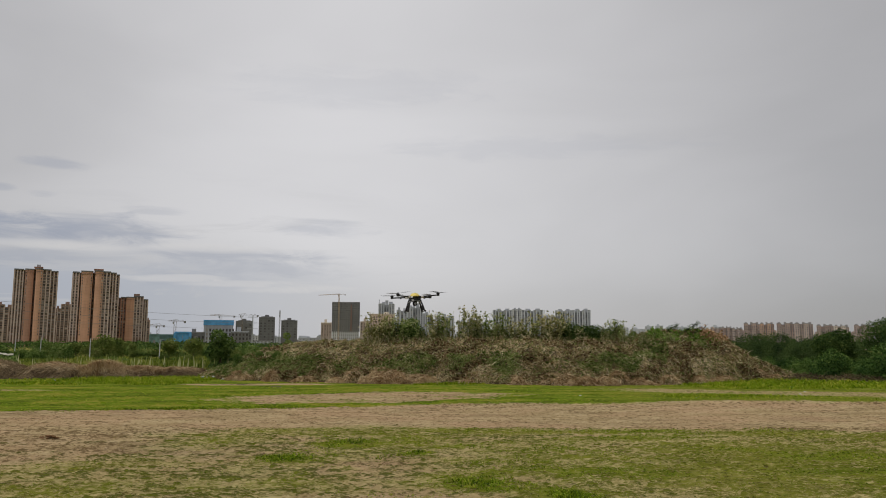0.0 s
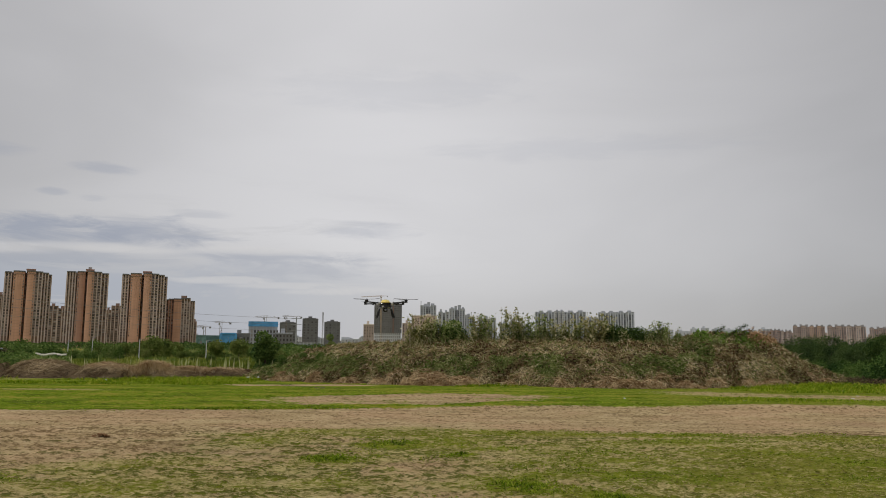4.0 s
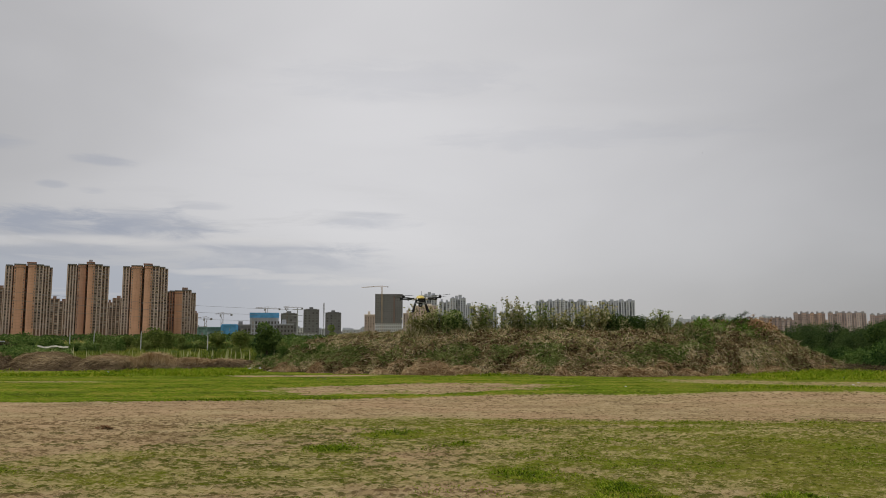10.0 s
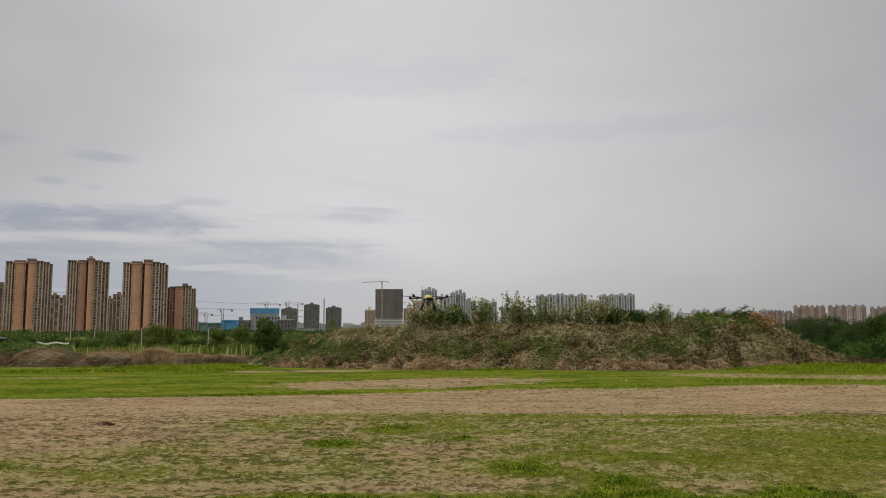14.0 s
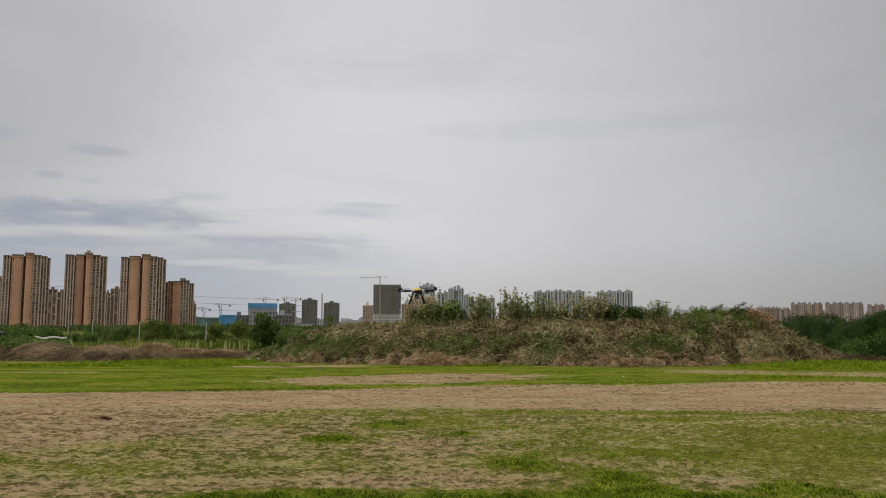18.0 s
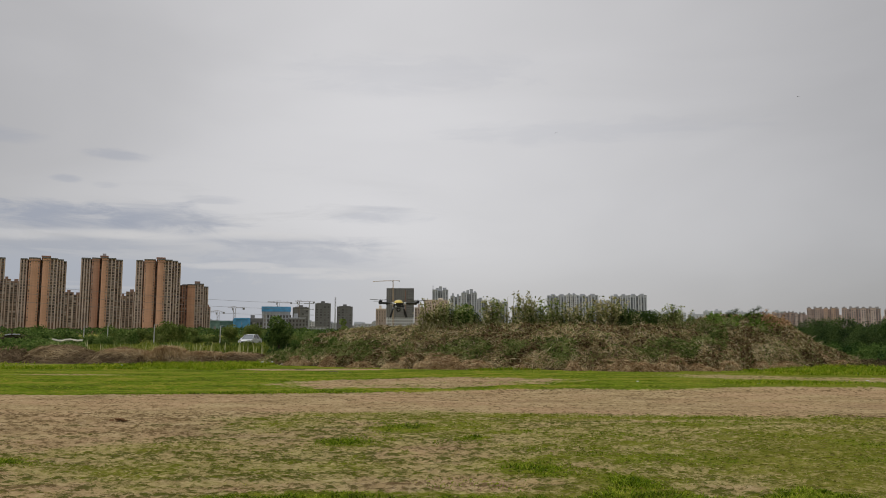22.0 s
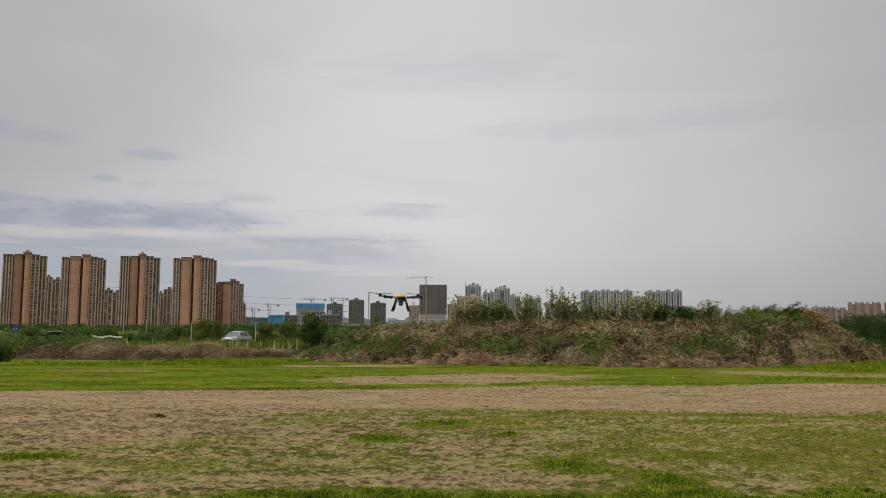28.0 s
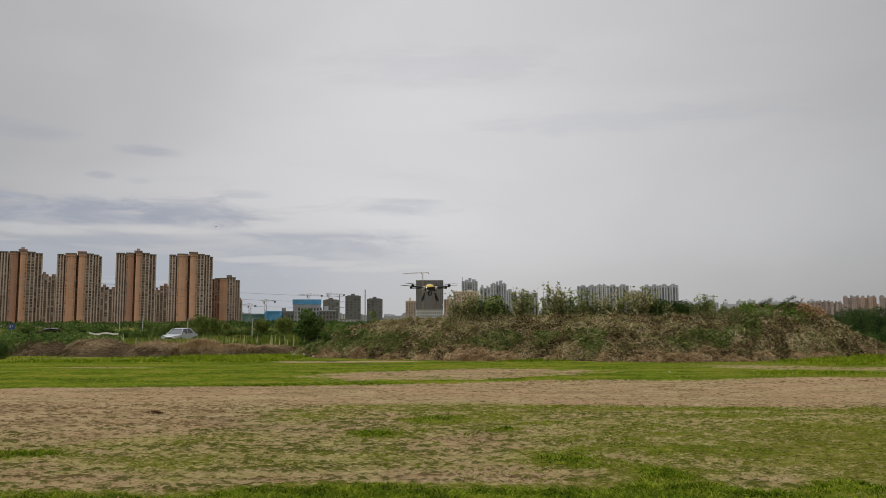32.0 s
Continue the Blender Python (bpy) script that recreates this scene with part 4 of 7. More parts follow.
def build_bank():
    bank = thing("brush_bank", "low bank of dry brown brush and cut grass", "heap")
    part("soil_core", height_sheet("bank_core", bank_height, -36, -9, 35, 49, 0.2, M["heap"]), bank)
    rng = np.random.default_rng(15)
    n = 130000
    x, y = rng.uniform(-34, -9.6, n), rng.uniform(37, 47, n)
    z = bank_height(x, y)
    ok = z > 0.04
    x, y, z = x[ok], y[ok], z[ok]
    n = len(x)
    # the straw lies draped over each mound, down its slope
    a = rng.normal(0, 0.55, n) + np.pi * (rng.random(n) < 0.5)
    dx, dy = (bank_height(x + 0.1, y) - bank_height(x - 0.1, y)) / 0.2, (bank_height(x, y + 0.1) - bank_height(x, y - 0.1)) / 0.2
    rise = np.clip(dx * np.cos(a) + dy * np.sin(a), -1.2, 1.2)
    along = np.stack([np.cos(a), np.sin(a), rise + rng.normal(0, 0.14, n)], 1)
    base = np.stack([x, y, z + rng.uniform(-0.01, 0.06, n)], 1)
    long, wide = rng.uniform(0.16, 0.50, n), rng.uniform(0.005, 0.016, n)
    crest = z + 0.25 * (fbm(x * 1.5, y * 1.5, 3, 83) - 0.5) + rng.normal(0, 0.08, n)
    # shade painted low on the mounds by a darker brush colour
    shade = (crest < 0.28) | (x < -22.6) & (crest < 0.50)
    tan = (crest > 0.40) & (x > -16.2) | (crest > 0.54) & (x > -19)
    for name, pick, mat, label in (("dry_brush", ~shade & ~tan, "brush", "brown dry brush"), ("old_brush", shade, "shadebrush", "old brush low on the mounds, shade in its dark colour"), ("cut_straw", tan, "toestraw", "paler straw along the crest")):
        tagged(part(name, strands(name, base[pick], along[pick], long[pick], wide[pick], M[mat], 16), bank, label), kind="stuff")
    n = 16000
    x = rng.choice([-15.6, -15.2, -14.7, -13.6, -12.4], n) + rng.normal(0, 0.42, n)
    y = np.interp(x, [-36, -20, -16, -9], [46, 41.2, 40.2, 42.6]) + rng.normal(0.2, 0.4, n)
    z = np.maximum(bank_height(x, y), 0)
    high = rng.uniform(0.10, 0.26, n) * (1 + 0.7 * blob(x, x * 0, -15.3, 0, 0.8, 1))
    tu = blades("feather_grass", np.stack([x, y, z], 1), high, rng.uniform(0.010, 0.024, n), rng.uniform(0.5, 1.5, n), M["tan"], 0.5, 17)
    tagged(part("feather_grass", tu, bank, "bleached feathery dry grass"), kind="stuff")


build_bank()


def build_weeds():
    rng = np.random.default_rng(19)
    n = 105000
    a, r = np.radians(rng.uniform(-37, -10.5, n)), 43 + 57 * rng.random(n) ** 1.5
    x, y = r * np.sin(a), r * np.cos(a)
    behind = y > 43.0 - 0.30 * (x + 20) * (x < -16) + 0.25 * np.maximum(x + 16, 0)
    x, y, r, n = x[behind], y[behind], r[behind], int(behind.sum())
    h = (0.40 + 0.75 * fbm(x * 0.25, y * 0.25, 3, 91)) * rng.uniform(0.6, 1.2, n) * (1 - 0.35 * step(r, 50, 54))
    me = blades("weeds", np.stack([x, y, 0 * x - 0.03], 1), h, rng.uniform(0.04, 0.10, n), rng.uniform(0.1, 0.6, n), M["weed"], 0.4, 20)
    tagged(new("tall_weeds", me), "tall yellow-green weeds behind the brush bank", "weeds", kind="stuff")
    n = 9000
    a, r = np.radians(rng.uniform(-36, -25.5, n)), rng.uniform(48, 57, n)
    x, y = r * np.sin(a), r * np.cos(a)
    top = 0.55 + 0.95 * fbm(x * 0.7, y * 0.7, 3, 95)
    me = leaves("bushy_weeds", np.stack([x, y, top * np.sqrt(rng.random(n))], 1), rng.uniform(0.10, 0.22, n), M["leaf_mid"], 21)
    tagged(new("leafy_weeds", me), "leafy yellow-green weeds behind the brush bank", "weeds", kind="stuff")
    n = 9000
    x = rng.uniform(-30, -16.5, n)
    y = 42.6 - 0.30 * (x + 20) + 4.0 * rng.random(n) ** 1.4
    h = (0.32 + 0.9 * fbm(x * 0.6, y * 0.6, 3, 97)) * rng.uniform(0.7, 1.2, n)
    me = blades("sunny_weeds", np.stack([x, y, 0 * x - 0.03], 1), h, rng.uniform(0.03, 0.07, n), rng.uniform(0.2, 0.8, n), M["weedyellow"], 0.4, 23)
    tagged(new("yellow_weeds", me), "yellowing waist-high weeds close behind the brush bank", "weeds", kind="stuff")
    a = np.radians(np.repeat(np.arange(-27, -9.9, 0.33), 2) + rng.normal(0, 0.13, 2 * len(np.arange(-27, -9.9, 0.33))))
    n = len(a)
    r = np.interp(np.degrees(a), [-27, -20, -14, -10], [48, 45.5, 45.0, 47]) + rng.uniform(0, 2.5, n)
    x, y = r * np.sin(a), r * np.cos(a)
    h = rng.uniform(0.85, 1.30, n)
    me = blades("stubble", np.stack([x, y, 0 * x - 0.03], 1), h, rng.uniform(0.08, 0.15, n), rng.uniform(0.0, 0.10, n), M["stalk"], 0.1, 22)
    tagged(new("pale_stalks", me), "pale dry crop stalks standing among weeds", "stalks", kind="stuff")


build_weeds()

# ---- shrubs and trees ----


def crown_points(n, lumps, rng, shell=0.35):
    """Leaf places: most of them near the skin of uneven lumps (x, y, z, radius)."""
    out = []
    weight = np.array([l[3] ** 2 for l in lumps])
    for (cx, cy, cz, rad), k in zip(lumps, (n * weight / weight.sum()).astype(int)):
        d = rng.normal(size=(k, 3))
        d /= np.linalg.norm(d, axis=1)[:, None]
        bump_ = 0.72 + 0.55 * fbm(np.arctan2(d[:, 1], d[:, 0]) * 1.6 + cx * 3, d[:, 2] * 2.6 + cz, 3, 7)
        rr = rad * bump_ * (1 - shell * rng.random(k) ** 1.5)
        out.append(np.stack([cx + d[:, 0] * rr, cy + d[:, 1] * rr, cz + d[:, 2] * rr * 0.9], 1))
    p = np.concatenate(out)
    return p[p[:, 2] > 0.04]


def plant(name, label, category, width, height, n_leaves, leaf, mat, seed, trunk=0.35, group=""):
    rng = np.random.default_rng(seed)
    ob = thing(name, label, category, group)
    top = height
    lumps = []
    for i in range(9):
        a, q = rng.uniform(0, 2 * np.pi), rng.random()
        rad = width * rng.uniform(0.17, 0.30)
        z = top * (trunk + (1 - trunk) * q) - rad * 0.6
        reach = (width / 2 - rad) * (1.1 - 0.65 * q)
        lumps.append((reach * math.cos(a), reach * math.sin(a), max(z, rad * 0.5), rad))
    lumps.append((0, 0, top * 0.62, width * 0.30))
    wood = Shape()
    r0 = 0.03 * height + 0.015
    wood.tube((0, 0, -0.06), (0, 0, top * 0.5), r0, r0 * 0.6, 7)
    for cx, cy, cz, rad in lumps[:6]:
        wood.tube((0, 0, top * rng.uniform(0.15, 0.4)), (cx, cy, cz), r0 * 0.5, r0 * 0.15, 5)
    part("trunk", wood, ob, "brown branching stem", M["bark"])
    p = crown_points(n_leaves, lumps, rng)
    size = rng.uniform(0.6, 1.4, len(p)) * leaf
    part("crown", leaves("crown", p, size, mat, seed + 1), ob)
    return ob


def polar(az, d, z=0.0, turn=0.0):
    v = heading(az) * d
    return pose(v.x, v.y, z, 0, 0, turn)


def build_shrubs():
    lone = plant("shrub", "dense dark green shrub beside the vegetation heap", "shrub", 1.8, 2.15, 9000, 0.10, M["leaf_shrub"], 31, 0.06)
    lone.matrix_world = polar(-12.85, 46.5)
    lone.scale = (1.08, 1.08, 1.12)
    kinds = [plant("shrub", "mid-green leafy shrub in the hedge by the road", "shrub", 5.0, 2.6, 3400, 0.22, M["leaf_mid"], 41, 0.1, "roadside hedge"),
             plant("shrub", "rounded mid-green shrub in the hedge by the road", "shrub", 4.2, 2.3, 3000, 0.22, M["leaf_mid"], 43, 0.1, "roadside hedge"),
             plant("shrub", "loose leafy green shrub in the hedge by the road", "shrub", 3.6, 3.0, 3000, 0.21, M["leaf_pale"], 47, 0.15, "roadside hedge")]
    rng = random.Random(5)
    first = [True, True, True]
    az = -38.0
    i = 0
    while az < -6.0:
        d = rng.uniform(118, 140) if i % 2 else rng.uniform(84, 98)
        if not i % 2 and -23.5 < az < -13.2:
            d = rng.uniform(112, 135)
        k = rng.randrange(3)
        m = polar(az, d, -0.05, rng.uniform(0, 360))
        s = rng.uniform(0.34, 0.72) if i % 2 else rng.uniform(0.50, 0.78)
        s *= 1.15 if -22 < az < -18.5 else 0.9
        if first[k]:
            kinds[k].matrix_world, first[k], ob = m, False, kinds[k]
        else:
            ob = copy_thing(kinds[k], m)
        ob.scale = (s * 1.25, s * 1.25, s)
        az += rng.uniform(0.42, 0.85)
        i += 1
    for a, d, s in ((-20.4, 104, 0.95), (-19.7, 108, 0.85), (-16.3, 112, 0.85), (-14.7, 110, 0.9), (-24.2, 112, 0.85), (-28.3, 110, 0.85), (-31.5, 108, 0.8), (-11.9, 60, 0.5), (-23.1, 92, 0.72), (-20.9, 94, 0.46), (-25.4, 90, 0.5), (-18.6, 92, 0.38)):
        ob = copy_thing(kinds[0 if a < -22 else 2], polar(a, d, -0.05, a * 40))
        ob.scale = (s, s, s)
    az = -24.5
    while az < -13.4:
        ob = copy_thing(kinds[rng.randrange(3)], polar(az, rng.uniform(67.5, 70.5), -0.05, rng.uniform(0, 360)))
        q = rng.uniform(0.20, 0.31)
        ob.scale = (q * 1.1, q * 1.1, q)
        az += rng.uniform(0.5, 0.95)
    # the dark thicket on the far side of the heap and along the field's end
    thick = [plant("bush", "dark green bush behind the vegetation heap", "bush", 3.0, 1.9, 3600, 0.14, M["leaf_dark"], 53, 0.05, "thicket behind the heap"),
             plant("bush", "mid-green bush behind the vegetation heap", "bush", 2.4, 2.2, 3200, 0.13, M["leaf_mid"], 57, 0.05, "thicket behind the heap")]
    spots = [(-0.2, 39.2, 0.52, 0), (0.5, 39.4, 0.56, 1), (-0.9, 39.2, 0.34, 1), (-1.8, 38.8, 0.36, 1), (1.1, 39.4, 0.44, 0), (2.8, 39.6, 0.22, 1), (3.4, 39.6, 0.2, 0),
             (6.6, 39.4, 0.36, 1), (7.3, 39.2, 0.36, 1), (9.0, 39.3, 0.3, 1), (10.7, 39.4, 0.36, 0), (11.7, 39.2, 0.46, 0), (12.2, 39.3, 0.54, 0), (13.1, 39.2, 0.50, 0),
             (14.0, 39.6, 0.44, 0), (14.8, 39.8, 0.34, 0), (15.6, 40.0, 0.32, 1), (16.6, 40.6, 0.22, 1), (20.3, 42.4, 0.20, 1),
             (-32.9, 44.0, 0.5, 0), (-11.6, 41.5, 0.3, 1), (-10.2, 41.0, 0.24, 1), (-9.0, 40.2, 0.2, 1)]
    for j, (a, d, s, k) in enumerate(spots):
        v = heading(a) * d
        z = float(heap_height(np.array([v.x]), np.array([v.y]))[0]) if a > -12 else 0.0
        m = pose(v.x, v.y, z - 0.08, 0, 0, j * 67)
        if j < 2:
            k = j
            thick[k].matrix_world, ob = m, thick[k]
        else:
            ob = copy_thing(thick[k], m)
        ob.scale = (s * 1.15, s * 1.15, s)
    oak = [plant("tree", "tall dark green tree with a loose crown", "tree", 5.0, 4.4, 13000, 0.12, M["leaf_dark"], 61, 0.3, "trees at the field's edge"),
           plant("tree", "mid-green round tree at the field's edge", "tree", 6.0, 3.6, 15000, 0.14, M["leaf_wood"], 67, 0.12, "trees at the field's edge"),
           plant("tree", "dark dense tree at the field's edge", "tree", 4.0, 3.4, 12000, 0.14, M["leaf_dark"], 69, 0.1, "trees at the field's edge")]
    spots = [(32.6, 58, 0.84, 0), (24.3, 72, 0.74, 1), (29.6, 58, 0.86, 2), (34.2, 56, 0.92, 0), (26.2, 70, 0.76, 1), (27.6, 66, 0.64, 1), (35.8, 56, 1.0, 0), (22.9, 90, 0.66, 1), (25.2, 80, 0.78, 1), (34.6, 62, 1.0, 2), (28.6, 76, 0.72, 1),
             (30.4, 70, 0.74, 1), (38.0, 58, 1.1, 1)]
    for j, (a, d, s, k) in enumerate(spots):
        m = polar(a, d, -0.05, j * 83)
        if j < 3:
            oak[k].matrix_world, ob = m, oak[k]
        else:
            ob = copy_thing(oak[k], m)
        ob.scale = (s, s, s)
    ivy = [plant("bush", "round bush overgrown with green creeping vines", "bush", 2.9, 1.6, 11000, 0.09, M["leaf_ivy"], 71, 0.02, "overgrown bushes"),
           plant("bush", "low bush overgrown with creeping vines", "bush", 2.8, 1.15, 9500, 0.09, M["leaf_ivy"], 73, 0.02, "overgrown bushes")]
    spots = [(29.5, 43.0, 0.9, 0), (25.6, 46.5, 0.78, 1), (26.9, 45.6, 0.8, 1), (28.1, 45.6, 0.78, 1), (32.6, 42.0, 1.05, 0), (34.0, 42.5, 1.1, 0), (31.2, 45.0, 0.8, 1), (36.2, 42.0, 1.1, 0), (24.5, 48.5, 0.7, 1)]
    for j, (a, d, s, k) in enumerate(spots):
        m = polar(a, d, -0.05, j * 71)
        if j < 2:
            ivy[k].matrix_world, ob = m, ivy[k]
        else:
            ob = copy_thing(ivy[k], m)
        ob.scale = (s, s, s)


build_shrubs()


def build_undergrowth():
    """Brown dead brush under the overgrown bushes."""
    rng = np.random.default_rng(141)
    n = 14000
    a, r = np.radians(rng.uniform(24.6, 38, n)), rng.uniform(40.6, 44.0, n)
    x, y = r * np.sin(a), r * np.cos(a)
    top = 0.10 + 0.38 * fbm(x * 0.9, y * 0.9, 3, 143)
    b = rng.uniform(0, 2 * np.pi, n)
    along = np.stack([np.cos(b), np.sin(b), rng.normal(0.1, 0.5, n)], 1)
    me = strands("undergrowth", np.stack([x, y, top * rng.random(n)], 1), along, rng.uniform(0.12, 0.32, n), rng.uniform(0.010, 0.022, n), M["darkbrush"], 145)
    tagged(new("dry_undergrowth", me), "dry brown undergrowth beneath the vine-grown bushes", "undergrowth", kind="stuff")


build_undergrowth()


def arched(name, root, way, length, width, mat, sag=0.9):
    """Long leaf blades that rise from their root and bend over, in four tapering steps."""
    n = len(root)
    way = way / np.linalg.norm(way, axis=1)[:, None]
    side = np.cross(way, [0.0, 0.0, 1.0])
    side /= np.linalg.norm(side, axis=1)[:, None] + 1e-6
    rows = []
    for u, w in ((0.0, 0.55), (0.3, 1.0), (0.65, 0.75), (1.0, 0.06)):
        c = root + way * (length * u)[:, None]
        c[:, 2] -= sag * length * u * u
        rows += [c - side * (width * w / 2)[:, None], c + side * (width * w / 2)[:, None]]
    v = np.stack(rows, 1).reshape(-1, 3)
    i = np.arange(n)[:, None] * 8
    f = np.concatenate([i + [2 * k, 2 * k + 1, 2 * k + 3, 2 * k + 2] for k in range(3)], 0)
    return mesh_np(name, v, f, mat)


def tall_weed(seed, tall, stems, spread, leaf_mat, label, plumes=False):
    """A clump of tall stems with long arching leaves, some bare and withered."""
    rng = np.random.default_rng(seed)
    ob = thing("reed_clump", label, "reeds", "reeds on the heap")
    bundle = Shape()
    root, way, size = [], [], []
    heads, tuft = [], []
    for k in range(stems):
        x, y = rng.normal(0, spread, 2)
        h = tall * rng.uniform(0.5, 1.05)
        lx, ly = rng.normal(0, 0.14, 2) * h
        mid, top = (x + lx * 0.35, y + ly * 0.35, h * 0.6), (x + lx, y + ly, h)
        bundle.tube((x, y, -0.12), mid, 0.012, 0.009, 5).tube(mid, top, 0.009, 0.004, 4)
        bare = rng.random() < 0.2
        for q in np.linspace(0.10, 1.0, 5 if bare else 20):
            a = rng.uniform(0, 2 * np.pi)
            root.append((x + lx * q * q, y + ly * q * q, h * q))
            way.append((math.cos(a), math.sin(a), rng.uniform(0.4, 1.3)))
            size.append(tall * rng.uniform(0.18, 0.36) * (1.1 - 0.45 * q))
        if not bare:
            for q in rng.uniform(0.20, 1.02, 24):
                tuft.append((x + lx * q * q + rng.normal(0, 0.09), y + ly * q * q + rng.normal(0, 0.09), h * q + rng.normal(0, 0.04)))
        heads += [(x + lx * q + rng.normal(0, 0.03), y + ly * q + rng.normal(0, 0.03), h * q + 0.03) for q in rng.normal(1.0, 0.05, 12)]
    tagged(part("stemwork", bundle, ob, "olive reed stems", M["weedstem"]), kind="stuff")
    size = np.array(size)
    tagged(part("foliage", arched("reed_leaves", np.array(root), np.array(way), size, 0.10 * size + 0.03, M[leaf_mat], 0.55), ob, "long arching leaves"), kind="stuff")
    p = np.array(tuft)
    tagged(part("leafage", leaves("reed_tufts", p, tall * rng.uniform(0.06, 0.13, len(p)), M[leaf_mat], seed + 5, 0.4, 0.9), ob, "broad drooping leaves"), kind="stuff")
    n = stems * 9
    at = np.stack([rng.normal(0, spread * 1.2, n), rng.normal(0, spread, n), np.full(n, -0.08)], 1)
    grass = blades("reed_grass", at, tall * rng.uniform(0.12, 0.4, n), rng.uniform(0.02, 0.04, n), rng.uniform(0.3, 1.2, n), M[leaf_mat], 0.4, seed + 2)
    tagged(part("grass_tuft", grass, ob, "narrow green grass blades"), kind="stuff")
    n = stems * 2
    at = np.stack([rng.normal(0, spread * 1.1, n), rng.normal(0, spread, n), np.full(n, -0.08)], 1)
    dry = blades("dry_leaves", at, tall * rng.uniform(0.2, 0.6, n), rng.uniform(0.014, 0.028, n), rng.uniform(0.1, 0.9, n), M["drystalk"], 0.5, seed + 3)
    tagged(part("dry_growth", dry, ob, "pale dry stalks and blades"), kind="stuff")
    if plumes:
        p = np.array(heads)
        tagged(part("plume_tuft", leaves("plumes", p, rng.uniform(0.05, 0.12, len(p)), M["plume"], seed + 1), ob, "feathery pale seed heads"), kind="stuff")
    return ob


def on_heap(az, d):
    v = heading(az) * d
    return v, float(heap_height(np.array([v.x]), np.array([v.y]))[0])


def build_reeds():
    kinds = [tall_weed(101, 1.70, 13, 0.24, "reedleaf", "tall pale reeds with arching leaves on the heap", True),
             tall_weed(103, 1.30, 14, 0.28, "reedpale", "yellowish withering reeds on the heap"),
             tall_weed(107, 1.25, 14, 0.30, "weedleaf", "dark green leafy weeds standing on the heap"),
             tall_weed(109, 0.95, 15, 0.32, "reedleaf", "knee-high green weeds on the heap")]
    spots = [(-2.3, 38.7, 1, 0.55), (-1.6, 38.5, 1, 1.0), (-1.0, 38.8, 1, 0.95), (-0.5, 38.6, 2, 0.85), (0.3, 38.7, 2, 0.9), (1.5, 38.8, 3, 0.45), (2.4, 38.7, 1, 1.0), (2.9, 38.5, 2, 1.05), (3.5, 38.8, 1, 0.65), (4.2, 38.6, 3, 0.5),
             (4.9, 38.5, 0, 0.98), (5.3, 38.8, 0, 0.88), (5.9, 38.7, 3, 0.5), (6.6, 38.6, 2, 1.05), (7.1, 38.8, 3, 0.9), (7.9, 38.5, 3, 0.75), (8.6, 38.7, 1, 0.80), (9.3, 38.6, 3, 0.85), (9.9, 38.8, 2, 0.8), (10.5, 38.6, 1, 1.05),
             (11.1, 38.7, 1, 1.15), (11.6, 38.8, 2, 0.9), (12.6, 39.0, 3, 0.8), (14.9, 38.7, 3, 0.8), (15.6, 38.6, 2, 0.75), (16.1, 38.9, 3, 0.8), (17.4, 38.9, 3, 0.5), (19.2, 39.0, 3, 0.45)]
    used = set()
    for j, (a, d, k, s) in enumerate(spots):
        v, z = on_heap(a, d)
        m = pose(v.x, v.y, z, 0, 0, j * 50)
        if k not in used:
            used.add(k)
            kinds[k].matrix_world, ob = m, kinds[k]
        else:
            ob = copy_thing(kinds[k], m)
        s *= (1.0, 1.15, 1.08, 1.1)[k]
        ob.scale = (s, s, s)
    # leafy branches leaning out over the crest, and a young poplar behind the heap's low end
    rng = np.random.default_rng(117)
    for a, d, reach, up in ((19.7, 41.0, 1.15, 0.62), (18.6, 40.6, 0.85, 0.50), (15.35, 38.8, 0.12, 0.95)):
        v, z = on_heap(a, d)
        ob = thing("sapling", "leafy branches leaning out over the heap's crest", "sapling", "saplings on the crest", "", pose(v.x, v.y, z))
        wood = Shape()
        pts = [Vector((reach * u, 0.1 * math.sin(3 * u), -0.1 + (up + 0.1) * u ** 0.8)) for u in np.linspace(0, 1, 6)]
        for p0, p1, u in zip(pts, pts[1:], (1, 0.85, 0.7, 0.55, 0.4)):
            wood.tube(p0, p1, 0.022 * u, 0.018 * u, 5)
        root, way = [], []
        for k in range(170):
            u = rng.uniform(0.25, 1.0) ** 0.7
            i = min(4, int(u * 5))
            p = pts[i].lerp(pts[i + 1], u * 5 - i)
            root.append(p + Vector(rng.normal(0, 0.06, 3)))
            b = rng.uniform(0, 2 * np.pi)
            way.append((math.cos(b), math.sin(b), rng.uniform(0.1, 0.9)))
        part("branch", wood, ob, "brown stem", M["bark"])
        tagged(part("foliage", arched("sapling_leaves", np.array([tuple(r) for r in root]), np.array(way), rng.uniform(0.10, 0.22, 170), rng.uniform(0.035, 0.06, 170), M["leaf_dark"], 0.6), ob), kind="stuff")
    poplar = plant("tree", "young bright green poplar behind the heap's low end", "tree", 1.0, 2.5, 3600, 0.08, M["leaf_mid"], 119, 0.15)
    poplar.matrix_world = polar(-8.35, 50.0)


build_reeds()


